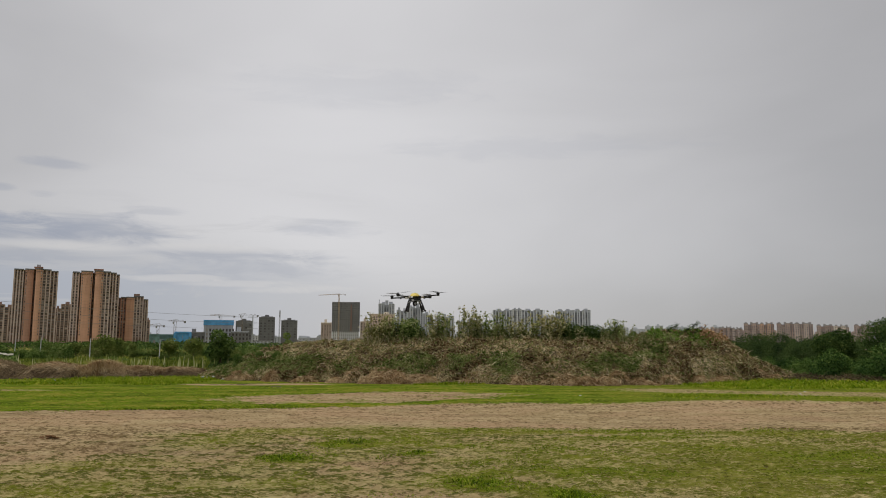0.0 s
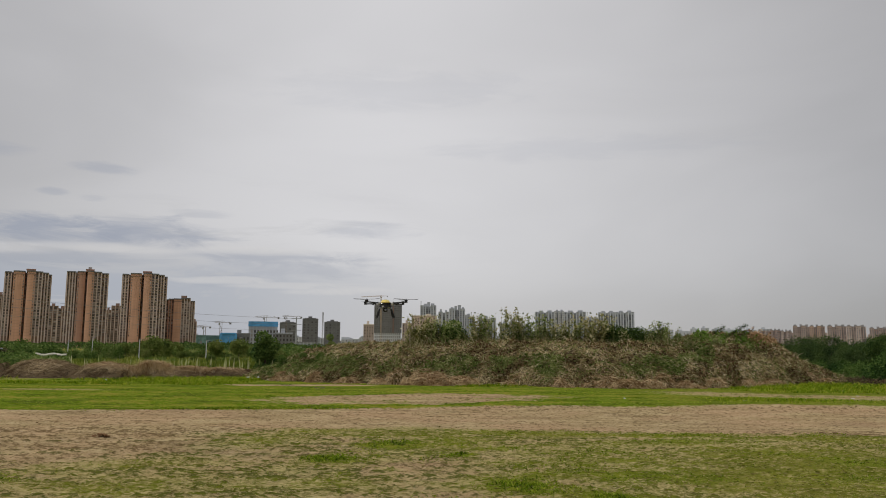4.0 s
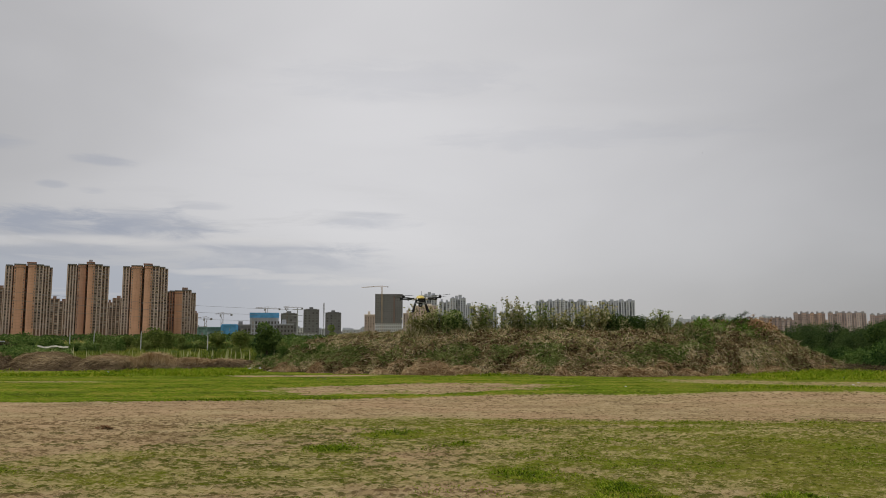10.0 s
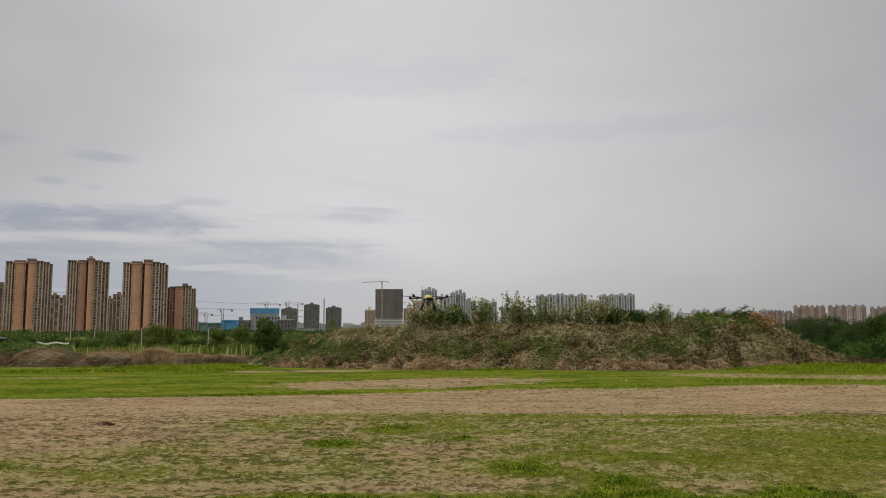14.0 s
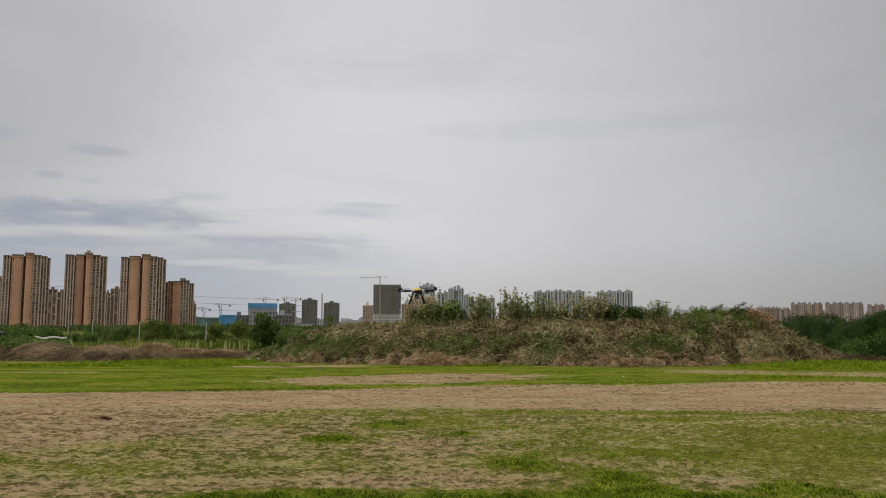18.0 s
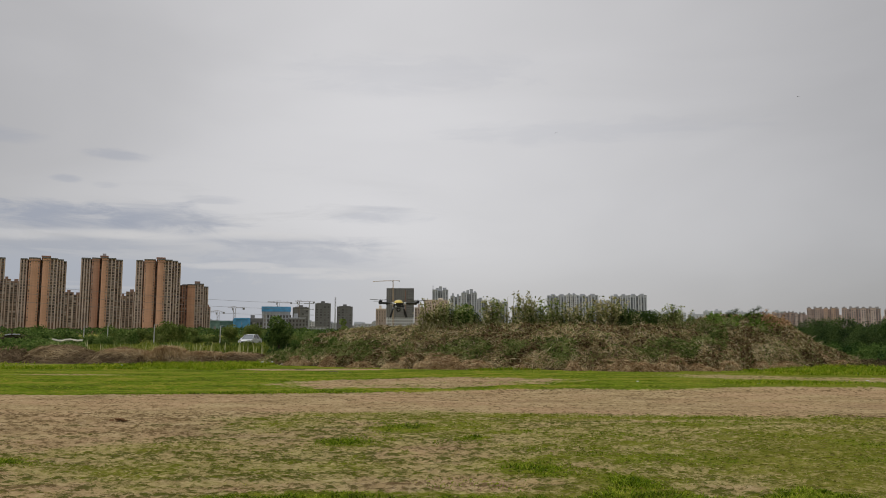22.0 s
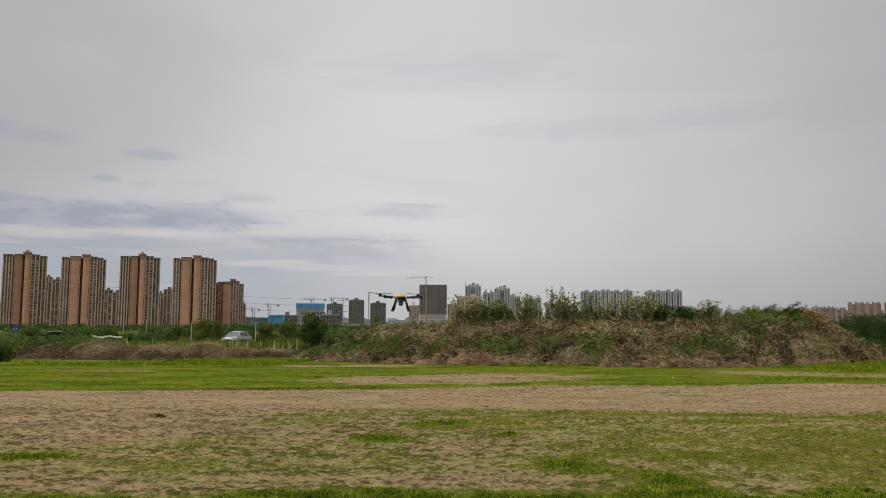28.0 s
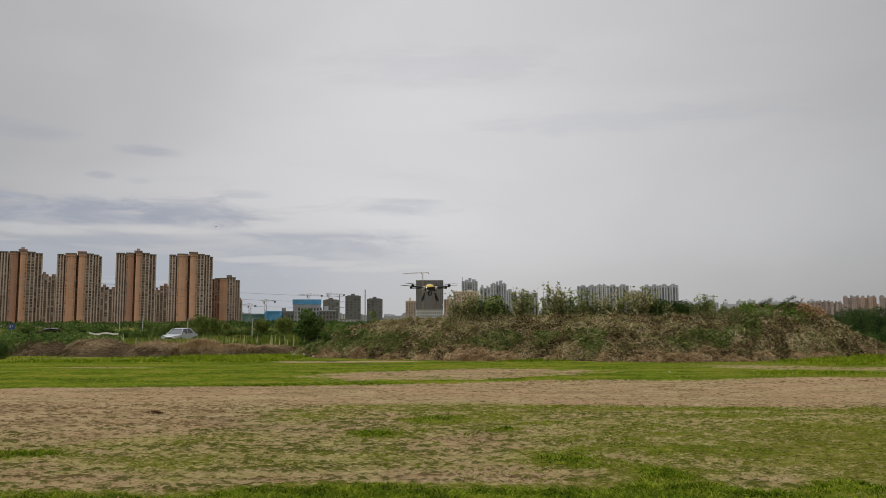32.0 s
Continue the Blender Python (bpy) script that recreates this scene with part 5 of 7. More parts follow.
def build_woods():
    """Belts of far trees that close the horizon under the buildings."""
    rng = np.random.default_rng(201)
    for az0, az1, d0, d1, low, high, n, size in ((-22, -3, 330, 430, 2.0, 4.6, 9000, 0.9), (-40, -17, 420, 560, 2.0, 5.2, 9000, 1.1), (-4, 36, 800, 1000, 5.0, 11.0, 16000, 2.4)):
        a, d = rng.uniform(az0, az1, n), rng.uniform(d0, d1, n)
        top = low + (high - low) * fbm(a * 1.7, d * 0.01, 3, 205)
        z = top * rng.random(n) ** 0.6
        r = np.radians(a)
        me = leaves("far_woods", np.stack([d * np.sin(r), d * np.cos(r), z], 1), rng.uniform(0.6, 1.4, n) * size, M["leaf_dark"], 207)
        tagged(new("far_woods", me), "distant belt of dark green trees", "woods", kind="stuff")


build_woods()

# ---- the city behind ----


def place(az0, az1, d):
    """Base pose, half-way between two headings, and the width that they span there."""
    return polar((az0 + az1) / 2, d, -0.2, -(az0 + az1) / 2), 2 * d * math.tan(radians(az1 - az0) / 2)


def rise(el, d):
    return 1.6 + d * math.tan(radians(el)) + 0.2


SHARED = {}


def stack(ob, name, x, front, z0, z1, wide, tall, deep, floor, mat, label=""):
    """A column of alike pieces, one on each floor."""
    key = (name, round(wide, 1), round(tall, 2), deep, mat)
    if key not in SHARED:
        SHARED[key] = Shape().box(-wide / 2, wide / 2, -deep, 0.4, 0, tall).mesh(name, M[mat])
    z = z0
    while z + tall < z1:
        piece = part(name, SHARED[key], ob, label)
        piece.location = (x, front, z)
        z += floor


def bow(ob, x0, x1, front, back, height, mat, out=1.6, label=""):
    """A bay with a gently rounded front, a plain cornice and a flat cap."""
    n, w = 6, x1 - x0
    for name, z0, z1, grow, m in (("bay", 0, height, 0.0, mat), ("cornice", height - 2.6, height - 1.9, 0.35, "rose"), ("roof_edge", height, height + 1.2, 0.45, "slate")):
        ring = []
        for i in range(n + 1):
            u = i / n
            ring.append((x0 - grow + (w + 2 * grow) * u, front - grow - out * (1 - (2 * u - 1) ** 2)))
        ring += [(x1 + grow, back), (x0 - grow, back)]
        k = len(ring)
        b = Shape().add([(x, y, z0) for x, y in ring] + [(x, y, z1) for x, y in ring],
                        [(i, (i + 1) % k, k + (i + 1) % k, k + i) for i in range(k)] + [tuple(range(k))[::-1], tuple(range(k, 2 * k))])
        part(name, b, ob, label if name == "bay" else "", M[m])


def loggias(ob, x0, x1, front, back, height, n, parapet="tanplaster", pier="cream", cap=True, low=12.0, edge=0.62):
    """Columns of deep balconies between piers: a set-back wall with windows, and a parapet on each floor."""
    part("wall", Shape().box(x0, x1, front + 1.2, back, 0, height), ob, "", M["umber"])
    pitch = (x1 - x0) / n
    for i in range(n):
        x = x0 + pitch * (i + 0.5)
        stack(ob, "window", x, front + 1.2, low + 0.9, height - 1.0, pitch * 0.62, 1.75, 0.12, 3.0, "glasswarm")
        stack(ob, "balcony", x, front + 0.7, low - 0.3, height - 1.6, pitch - 0.7, 0.95, 0.25, 3.0, parapet)
    for i in range(n + 1):
        x = x0 + pitch * i
        part("pier", Shape().box(x - edge, x + edge, front - 0.5, front + 1.6, 0, height + 0.3), ob, "", M[pier])
    if cap:
        part("roof_edge", Shape().box(x0 - 0.5, x1 + 0.5, front - 0.8, back + 0.5, height, height + 1.3), ob, "", M["slate"])


def tall_tower(az0, az1, el, d, kind, label):
    m, w = place(az0, az1, d)
    h = rise(el, d)
    ob = thing("apartment_tower", label, "building", "row of peach apartment towers", "", m)

    def at(u):
        return (u - 0.5) * w

    if kind == "a":
        loggias(ob, at(0.0), at(0.13), 6, 24, h * 0.972, 2)
        loggias(ob, at(0.13), at(0.18), 8.5, 24, h * 0.98, 1, "rose", "umber", False)
        bow(ob, at(0.18), at(0.42), 2.2, 24, h * 0.985, "peach", 0.9)
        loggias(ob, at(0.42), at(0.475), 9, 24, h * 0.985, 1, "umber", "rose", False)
        bow(ob, at(0.475), at(0.645), 0, 24, h * 0.992, "peach", 0.7)
        loggias(ob, at(0.645), at(0.80), 1.5, 24, h * 0.985, 2)
        loggias(ob, at(0.80), at(0.93), 3.5, 24, h * 0.975, 2, "rose")
        loggias(ob, at(0.93), at(1.0), 7, 24, h * 0.955, 1)
        for x in (0.205, 0.395, 0.625):
            stack(ob, "window", at(x), 1.75 if x < 0.6 else -0.35, 13.0, h * 0.97, 1.0, 1.5, 0.15, 3.0, "glasswarm")
    else:
        loggias(ob, at(0.0), at(0.20), 5, 24, h * 0.98, 3, "rose")
        loggias(ob, at(0.20), at(0.25), 7.5, 24, h * 0.985, 1, "rose", "tanplaster", False)
        # left-facing bay: the same peach, its shade put into a deeper colour
        bow(ob, at(0.25), at(0.44), 3.0, 24, h * 0.985, "deepshadepeach", 0.8)
        loggias(ob, at(0.44), at(0.49), 8, 24, h * 0.985, 1, "umber", "umber", False)
        bow(ob, at(0.49), at(0.645), 0, 24, h * 0.992, "peach", 0.7)
        loggias(ob, at(0.645), at(0.83), 2.2, 24, h * 0.985, 2)
        loggias(ob, at(0.83), at(1.0), 4.5, 24, h * 0.97, 2, "rose")
        for x in (0.275, 0.62):
            stack(ob, "window", at(x), 2.6 if x < 0.6 else -0.35, 13.0, h * 0.97, 1.0, 1.5, 0.15, 3.0, "glasswarm")
    part("lift_house", Shape().box(-0.05 * w, 0.14 * w, 4, 16, h * 0.99, h + 1.9).box(-0.06 * w, 0.15 * w, 3.6, 16.4, h + 1.9, h + 2.5), ob, "", M["deepshadepeach"])
    if kind == "b":
        part("water_tank", Shape().box(0.0, 0.09 * w, 7, 13, h + 2.5, h + 5.0), ob, "grey roof-top tank", M["greyr"])
    return ob


def block(name, label, az0, az1, el, d, mat, columns, turn=0.0, depth=18, share=0.5, roof="greyr", steps=((0.3, 0.55, 3.0),), group="", floor=3.0, category="building", bays=1, pier=""):
    """A slab or tower; with bays its front steps in and out and its roofline up and down."""
    m, w = place(az0, az1, d)
    h = rise(el, d)
    ob = thing(name, label, category, group, "", m @ pose(0, 0, 0, 0, 0, turn))
    rng = random.Random(int(az0 * 100))
    grey = mat == "greyr"
    per = max(1, round(columns / bays))
    for j in range(bays):
        x0, x1 = -w / 2 + w * j / bays, -w / 2 + w * (j + 1) / bays
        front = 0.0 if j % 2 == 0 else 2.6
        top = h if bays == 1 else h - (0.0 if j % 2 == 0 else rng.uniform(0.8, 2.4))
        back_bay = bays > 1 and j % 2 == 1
        # set-back bays take a darkened wall colour as their shade
        part("wall", Shape().box(x0, x1, front, depth, 0, top), ob, "", M[("greyshade" if grey or mat in ("pale", "hazy") else "redshade") if back_bay else mat])
        part("roof_edge", Shape().box(x0 - 0.3, x1 + 0.3, front - 0.5, depth + 0.4, top, top + 0.9), ob, "", M[roof])
        pitch = (x1 - x0) / per
        if columns:
            # beyond 1200 m the glass colour has haze painted in
            tall, glass = floor * (0.72 if grey else 0.58), "glasshaze" if d >= 1200 else {"scaffold": "glasssite", "beige": "glasswarm", "creambeige": "glasswarm", "tanplaster": "glasswarm"}.get(mat, "glassdark")
            z0 = 9.0 if h > 30 else 4.0
            if d >= 1490:
                rows = Shape()
                for i in range(per):
                    x, z = x0 + pitch * (i + 0.5), z0
                    while z + tall < top - 0.8:
                        rows.box(x - pitch * share / 2, x + pitch * share / 2, front - 0.18, front + 0.4, z, z + tall)
                        z += floor
                if rows.v:
                    tagged(part("window_grid", rows, ob, "", M[glass]), kind="stuff")
            else:
                for i in range(per):
                    stack(ob, "window", x0 + pitch * (i + 0.5), front, z0, top - 0.8, pitch * (share * 1.3 if back_bay else share), tall, 0.18, floor, glass)
            for i in range(per + 1):
                x = x0 + pitch * i
                part("pier", Shape().box(x - pitch * (0.15 if grey else 0.09), x + pitch * (0.15 if grey else 0.09), front - 0.8, front + 0.3, 0, top + 0.3), ob, "", M[pier or ("greyshade" if back_bay and grey else "hazy" if grey else mat)])
    for a, b, up in steps:
        part("lift_house", Shape().box((a - 0.5) * w, (b - 0.5) * w, 3, depth - 4, h - 1.0, h + up + 1.1), ob, "", M[roof])
    return ob


def lattice_mast(s, x, y, z0, z1, half, r, pitch):
    for sx, sy in ((-1, -1), (1, -1), (1, 1), (-1, 1)):
        s.tube((x + sx * half, y + sy * half, z0), (x + sx * half, y + sy * half, z1), r, r, 4)
    z, flip = z0, 1
    while z + pitch < z1:
        for sy in (-1, 1):
            s.tube((x - half * flip, y + sy * half, z), (x + half * flip, y + sy * half, z + pitch), r * 0.7, r * 0.7, 4)
        z, flip = z + pitch, -flip
    return s


def tower_crane(az, el, d, left, right, thick=0.35, mat="craneyellow", label="yellow tower crane over the building site", droop=0.0):
    ob = thing("tower_crane", label, "crane", "", "", polar(az, d, -0.2, -az))
    h = rise(el, d)
    part("mast", lattice_mast(Shape(), 0, 0, 0, h, 0.8, thick, 3.2), ob, "", M[mat])
    jib = Shape()
    for y in (-0.7, 0.7):
        jib.tube((-left, y, h + 0.2), (right, y, h + 0.2), thick * 0.55, thick * 0.55, 4)
    jib.tube((-left, 0, h + 0.8), (right * 0.2, 0, h + 1.6), thick * 0.7, thick * 0.7, 4)
    x = -left
    while x < right - 3:
        jib.tube((x, -0.7, h + 0.2), (x + 1.5, 0, h + 1.0), thick * 0.4, thick * 0.4, 4).tube((x + 1.5, 0, h + 1.0), (x + 3, 0.7, h + 0.2), thick * 0.5, thick * 0.5, 4)
        x += 3
    jib.v = [(x, y, z + droop * x) for x, y, z in jib.v]
    part("jib", jib, ob, "", M[mat])
    part("counterweight", Shape().box(right - 1.6, right, -0.7, 0.7, h - 1.2, h + 0.3), ob, "grey concrete counterweight", M["concrete"])
    part("cab", Shape().box(-1.9, -0.8, -0.7, 0.7, h - 1.9, h - 0.2), ob, "", M["steelgrey"])
    return ob


def strung(pts, r):
    """One unbroken thin cable through the points."""
    v = [tuple(p + o) for p in pts for o in (Vector((0, -r, 0)), Vector((0, 0, r)), Vector((0, r, 0)), Vector((0, 0, -r)))]
    k = 4 * (len(pts) - 1)
    return Shape().add(v, [(4 * j + a, 4 * j + (a + 1) % 4, 4 * j + 4 + (a + 1) % 4, 4 * j + 4 + a) for j in range(len(pts) - 1) for a in range(4)] + [(3, 2, 1, 0), (k, k + 1, k + 2, k + 3)])


def build_city():
    lab = "tall peach and cream apartment tower with balconies"
    for az0, az1, el, kind in ((-33.05, -30.55, 4.86, "b"), (-29.65, -26.97, 4.86, "a"), (-26.05, -23.52, 5.02, "b"), (-22.62, -19.74, 5.04, "a"), (-36.6, -34.1, 4.8, "a")):
        tall_tower(az0, az1, el, 900, kind, lab)
    m, w = place(-19.74, -17.85, 930)
    h = rise(3.40, 930)
    ob = thing("apartment_tower", "lower brown and peach apartment tower", "building", "row of peach apartment towers", "", m)
    loggias(ob, -0.5 * w, -0.40 * w, 6, 24, h * 0.95, 1, "rose", "rose")
    loggias(ob, -0.40 * w, -0.22 * w, 4.5, 24, h * 0.965, 2, "rose", "deepshadepeach")
    bow(ob, -0.22 * w, 0.04 * w, 1.2, 22, h * 0.97, "peach", 0.3)
    loggias(ob, 0.04 * w, 0.34 * w, 2, 22, h * 0.985, 3)
    loggias(ob, 0.34 * w, 0.5 * w, 5, 24, h * 0.93, 2, "rose", "tanplaster")
    part("lift_house", Shape().box(0.02 * w, 0.22 * w, 4, 14, h * 0.97, h + 3), ob, "", M["rose"])
    back = "lower brown apartment block behind the tall towers"
    for az0, az1, el, c in ((-30.65, -30.15, 3.36, 2), (-30.2, -29.5, 3.22, 3), (-27.05, -26.45, 2.60, 2), (-26.5, -25.9, 2.44, 2), (-23.6, -23.2, 2.42, 2), (-23.2, -22.5, 2.72, 3),
                            (-17.9, -17.65, 1.75, 1), (-34.2, -33.5, 1.72, 3), (-33.6, -33.0, 1.6, 3)):
        block("apartment_block", back, az0, az1, el, 1150, "umber", c, 0, 20, 0.55, "rose", ((0.35, 0.7, 3.0),), "blocks behind the towers", 3.0, "building", 1, "tanplaster")
    # the building site
    block("unfinished_building", "green-netted low building on the site", -17.6, -14.05, 0.74, 560, "greennet", 6, 0, 30, 0.25, "greennet", (), "", 3.5)
    block("unfinished_building", "low building wrapped in blue sheeting", -15.98, -14.97, 0.93, 540, "bluetarp", 1, 0, 20, 0.02, "bluetarp", ())
    block("unfinished_building", "raw concrete frame of a low building", -14.97, -14.0, 0.92, 550, "concrete", 4, 0, 20, 0.6, "concrete", ((0.1, 0.4, 2.0),))
    d = 640
    m, w = place(-14.09, -12.08, d)
    h, hb = rise(1.86, d), rise(1.50, d)
    ob = thing("unfinished_building", "concrete building with a blue sheeted upper storey", "building", "", "", m)
    part("wall", Shape().box(-w / 2, w / 2, 0.5, 24, 0, hb), ob, "", M["greyr"])
    part("sheeting", Shape().box(-w / 2 - 0.3, w / 2 + 0.3, 0, 24.5, hb, h), ob, "bright blue sheeting", M["bluetarp"])
    for i in range(9):
        x = -w / 2 + w * (i + 0.5) / 9
        part("pier", Shape().box(x - 0.5, x + 0.5, -0.3, 0.8, 0, hb), ob, "", M["greyr"])
        stack(ob, "window", x + w / 18, 0.5, 4.0, hb, 1.3, 2.0, 0.2, 3.2, "glassdark")
    for az0, az1, el, c in ((-11.9, -10.77, 1.76, 4), (-10.3, -9.22, 2.06, 4), (-8.73, -7.63, 1.84, 4)):
        block("unfinished_tower", "dark grey scaffolded concrete tower", az0, az1, el, 900, "scaffold", c, 0, 18, 0.42, "scaffold", ((0.12, 0.88, 0.6), (0.36, 0.62, 2.4)), "grey scaffolded towers")
    block("site_building", "low grey building on the site", -12.2, -11.0, 1.0, 620, "concrete", 5, 0, 14, 0.5)
    block("site_shed", "pale low shed on the building site", -11.0, -9.4, 0.34, 520, "greyr", 6, 0, 14, 0.4, "concrete", ())
    block("site_shed", "pale low shed on the building site", -17.3, -13.2, 0.12, 480, "concrete", 9, 0, 14, 0.4, "pale", ())
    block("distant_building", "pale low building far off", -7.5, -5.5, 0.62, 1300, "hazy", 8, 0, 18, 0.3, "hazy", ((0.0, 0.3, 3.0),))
    rng = random.Random(23)
    az = -18.0
    while az < -5.6:
        w = rng.uniform(0.5, 1.0)
        block("distant_building", "hazy grey low building behind the site", az, az + w, rng.uniform(0.45, 0.85), 1500, rng.choice(["greyr", "concrete", "pale"]), 4, 0, 25, 0.3, "greyr", ((0.2, 0.5, 2.0),), "low blocks behind the site")
        az += w + rng.uniform(0, 0.15)
    d = 1300
    m, w = place(-5.15, -3.13, d)
    h, hb = rise(3.27, d), rise(1.12, d)
    ob = thing("unfinished_tower", "dark grey netted tower with white columned base", "building", "", "", m)
    part("wall", Shape().box(-w / 2, w / 2, 0, 20, hb, h), ob, "", M["concrete"])
    part("base", Shape().box(-w / 2 + 0.4, w / 2 - 0.4, 1.2, 19, 0, hb), ob, "white lower storeys", M["concrete"])
    for i in range(14):
        x = -w / 2 + w * (i + 0.5) / 14
        stack(ob, "window", x, 0, hb + 1, h - 1, 1.7, 1.5, 0.15, 3.0, "glasssite")
        part("column", Shape().box(x - 0.8, x + 0.8, -0.1, 1.3, 0, hb), ob, "white column", M["pale"])
    for k in range(int((h - hb) / 3.0)):
        part("floor_edge", Shape().box(-w / 2 - 0.15, w / 2 + 0.15, -0.4, 0.2, hb + 3 * k, hb + 3 * k + 0.4), ob, "", M["concrete"])
    for k in range(int(hb / 5.0)):
        part("floor_edge", Shape().box(-w / 2, w / 2, -0.15, 1.3, 5.0 * k + 2.5, 5.0 * k + 4.4), ob, "", M["pale"])
    part("hoist", Shape().box(w * 0.17, w * 0.21, -1.6, -0.3, hb, h - 4), ob, "rusty red site hoist", M["hoist"])
    block("apartment_block", "tan apartment block beside the netted tower", -5.90, -5.17, 1.70, 800, "tanplaster", 4, 0, 16, 0.42, "beige")
    block("apartment_block", "brown apartment block beside the netted tower", -3.07, -2.32, 1.80, 820, "tanplaster", 4, 0, 16, 0.42, "tanplaster")
    block("apartment_block", "peach beige apartment block", -2.37, -0.65, 2.38, 1000, "creambeige", 9, 0, 16, 0.36, "beige", ((0.6, 0.8, 2.0),))
    for az0, az1, el, c, st in ((-1.75, -0.62, 3.14, 6, ((0.0, 0.04, 6.5), (0.2, 0.4, 2.5), (0.42, 0.62, 5.0), (0.66, 0.9, 3.0))), (-0.41, 0.36, 2.68, 4, ((0.1, 0.3, 4.0), (0.6, 0.8, 2.5))), (0.38, 1.5, 2.92, 6, ((0.08, 0.26, 2.0), (0.32, 0.5, 4.0), (0.54, 0.76, 5.5), (0.82, 0.94, 2.0))),
                                (1.5, 2.17, 2.45, 3, ((0.2, 0.6, 2.0),)), (2.58, 3.78, 2.25, 5, ((0.3, 0.5, 3.0),)), (-0.6, 0.5, 1.9, 5, ()), (1.9, 2.7, 1.6, 3, ())):
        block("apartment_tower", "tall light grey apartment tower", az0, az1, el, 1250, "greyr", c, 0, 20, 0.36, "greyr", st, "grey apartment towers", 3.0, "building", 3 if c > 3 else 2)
    for az0, az1, el, mat in ((4.1, 5.2, 1.9, "pale"), (5.2, 6.4, 1.75, "greyr"), (6.67, 8.05, 2.70, "greyr"), (8.05, 8.75, 2.76, "pale"), (8.75, 10.3, 2.70, "greyr"), (10.35, 11.2, 2.25, "pale"), (11.2, 12.4, 2.66, "greyr"), (12.4, 13.7, 2.68, "greyr")):
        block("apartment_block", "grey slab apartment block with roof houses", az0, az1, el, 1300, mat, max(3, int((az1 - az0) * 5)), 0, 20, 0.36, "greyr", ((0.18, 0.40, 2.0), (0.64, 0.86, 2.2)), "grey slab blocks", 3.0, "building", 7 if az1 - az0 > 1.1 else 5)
    rng = random.Random(11)
    az = 13.9
    while az < 22:
        w = rng.uniform(0.5, 1.1)
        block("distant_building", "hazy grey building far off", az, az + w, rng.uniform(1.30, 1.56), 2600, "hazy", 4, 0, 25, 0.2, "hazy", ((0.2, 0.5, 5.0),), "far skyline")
        az += w + rng.uniform(0, 0.2)
    for az0, az1, el, mat in ((21.95, 22.65, 1.36, "pinkish"), (22.65, 23.35, 1.40, "brickred"), (23.35, 24.0, 1.34, "pinkish"), (24.1, 25.1, 1.68, "brickred"), (25.12, 26.0, 1.66, "orange"), (26.17, 27.25, 1.66, "brickred"), (27.28, 28.38, 1.64, "pinkish"),
                              (28.6, 29.6, 1.50, "brickred"), (29.65, 30.5, 1.46, "beige"), (30.8, 31.8, 1.5, "brickred"), (32, 33.5, 1.5, "cream")):
        block("apartment_block", "brick red and beige apartment block", az0, az1, el, 1450, mat, 8, 0, 20, 0.46, "roofgrey", ((0.05, 0.2, 1.6), (0.4, 0.55, 1.8), (0.75, 0.92, 1.5)), "red slab blocks", 3.0, "building", 4)
    for az0, az1, el, mat in ((21.9, 24.0, 1.02, "cream"), (24.0, 26.1, 1.2, "brickred"), (26.1, 28.4, 1.16, "beige"), (28.5, 31.0, 1.08, "brickred")):
        block("apartment_block", "long low red and beige apartment block", az0, az1, el, 1560, mat, 14, 0, 18, 0.4, mat, (), "red slab blocks", 3.0, "building", 7)
    tower_crane(-4.66, 3.80, 1285, 33.5, 10.5, 0.28, droop=0.055)
    tower_crane(-12.95, 2.15, 700, 9, 12, 0.17, "cranegrey", "weathered tower crane over the building site")
    tower_crane(-11.5, 2.22, 700, 3, 14, 0.17, "cranegrey", "weathered tower crane over the building site")
    tower_crane(-17.1, 1.42, 650, 6, 5, 0.17, "cranegrey", "weathered tower crane over the building site")
    tower_crane(-16.0, 1.72, 650, 5, 8, 0.17, "cranegrey", "weathered tower crane over the building site")
    # steel mast and pylons with their lines
    mast = thing("radio_mast", "slim grey lattice mast", "mast", "", "", polar(-8.87, 700, -0.2))
    part("lattice", lattice_mast(Shape(), 0, 0, 0, rise(2.6, 700), 0.4, 0.13, 3.0), mast, "", M["steelgrey"])
    tops = []
    for az, el, d in ((-10.75, 2.22, 480), (-44.0, 4.4, 330)):
        py = thing("power_pylon", "grey steel pole carrying power lines", "pylon", "power pylons", "", polar(az, d, -0.2, -az))
        h = rise(el, d)
        part("pole", Shape().tube((0, 0, 0), (0, 0, h), 0.55, 0.25, 8), py, "", M["steelgrey"])
        for z in (h - 1, h - 4.5, h - 8):
            part("cross_arm", Shape().box(-3, 3, -0.15, 0.15, z - 0.15, z + 0.15), py, "", M["steelgrey"])
        tops.append([heading(az) * d + Vector((0, 0, z - 0.4)) for z in (h - 1, h - 4.5, h - 8)])
    lines = thing("power_lines", "thin dark power lines sagging between pylons", "power line")
    for a, b in zip(*tops):
        pts = [a.lerp(b, i / 24) - Vector((0, 0, 2.6 * 4 * (i / 24) * (1 - i / 24))) for i in range(25)]
        part("wire", strung(pts, 0.055), lines, "", M["concrete"])


build_city()


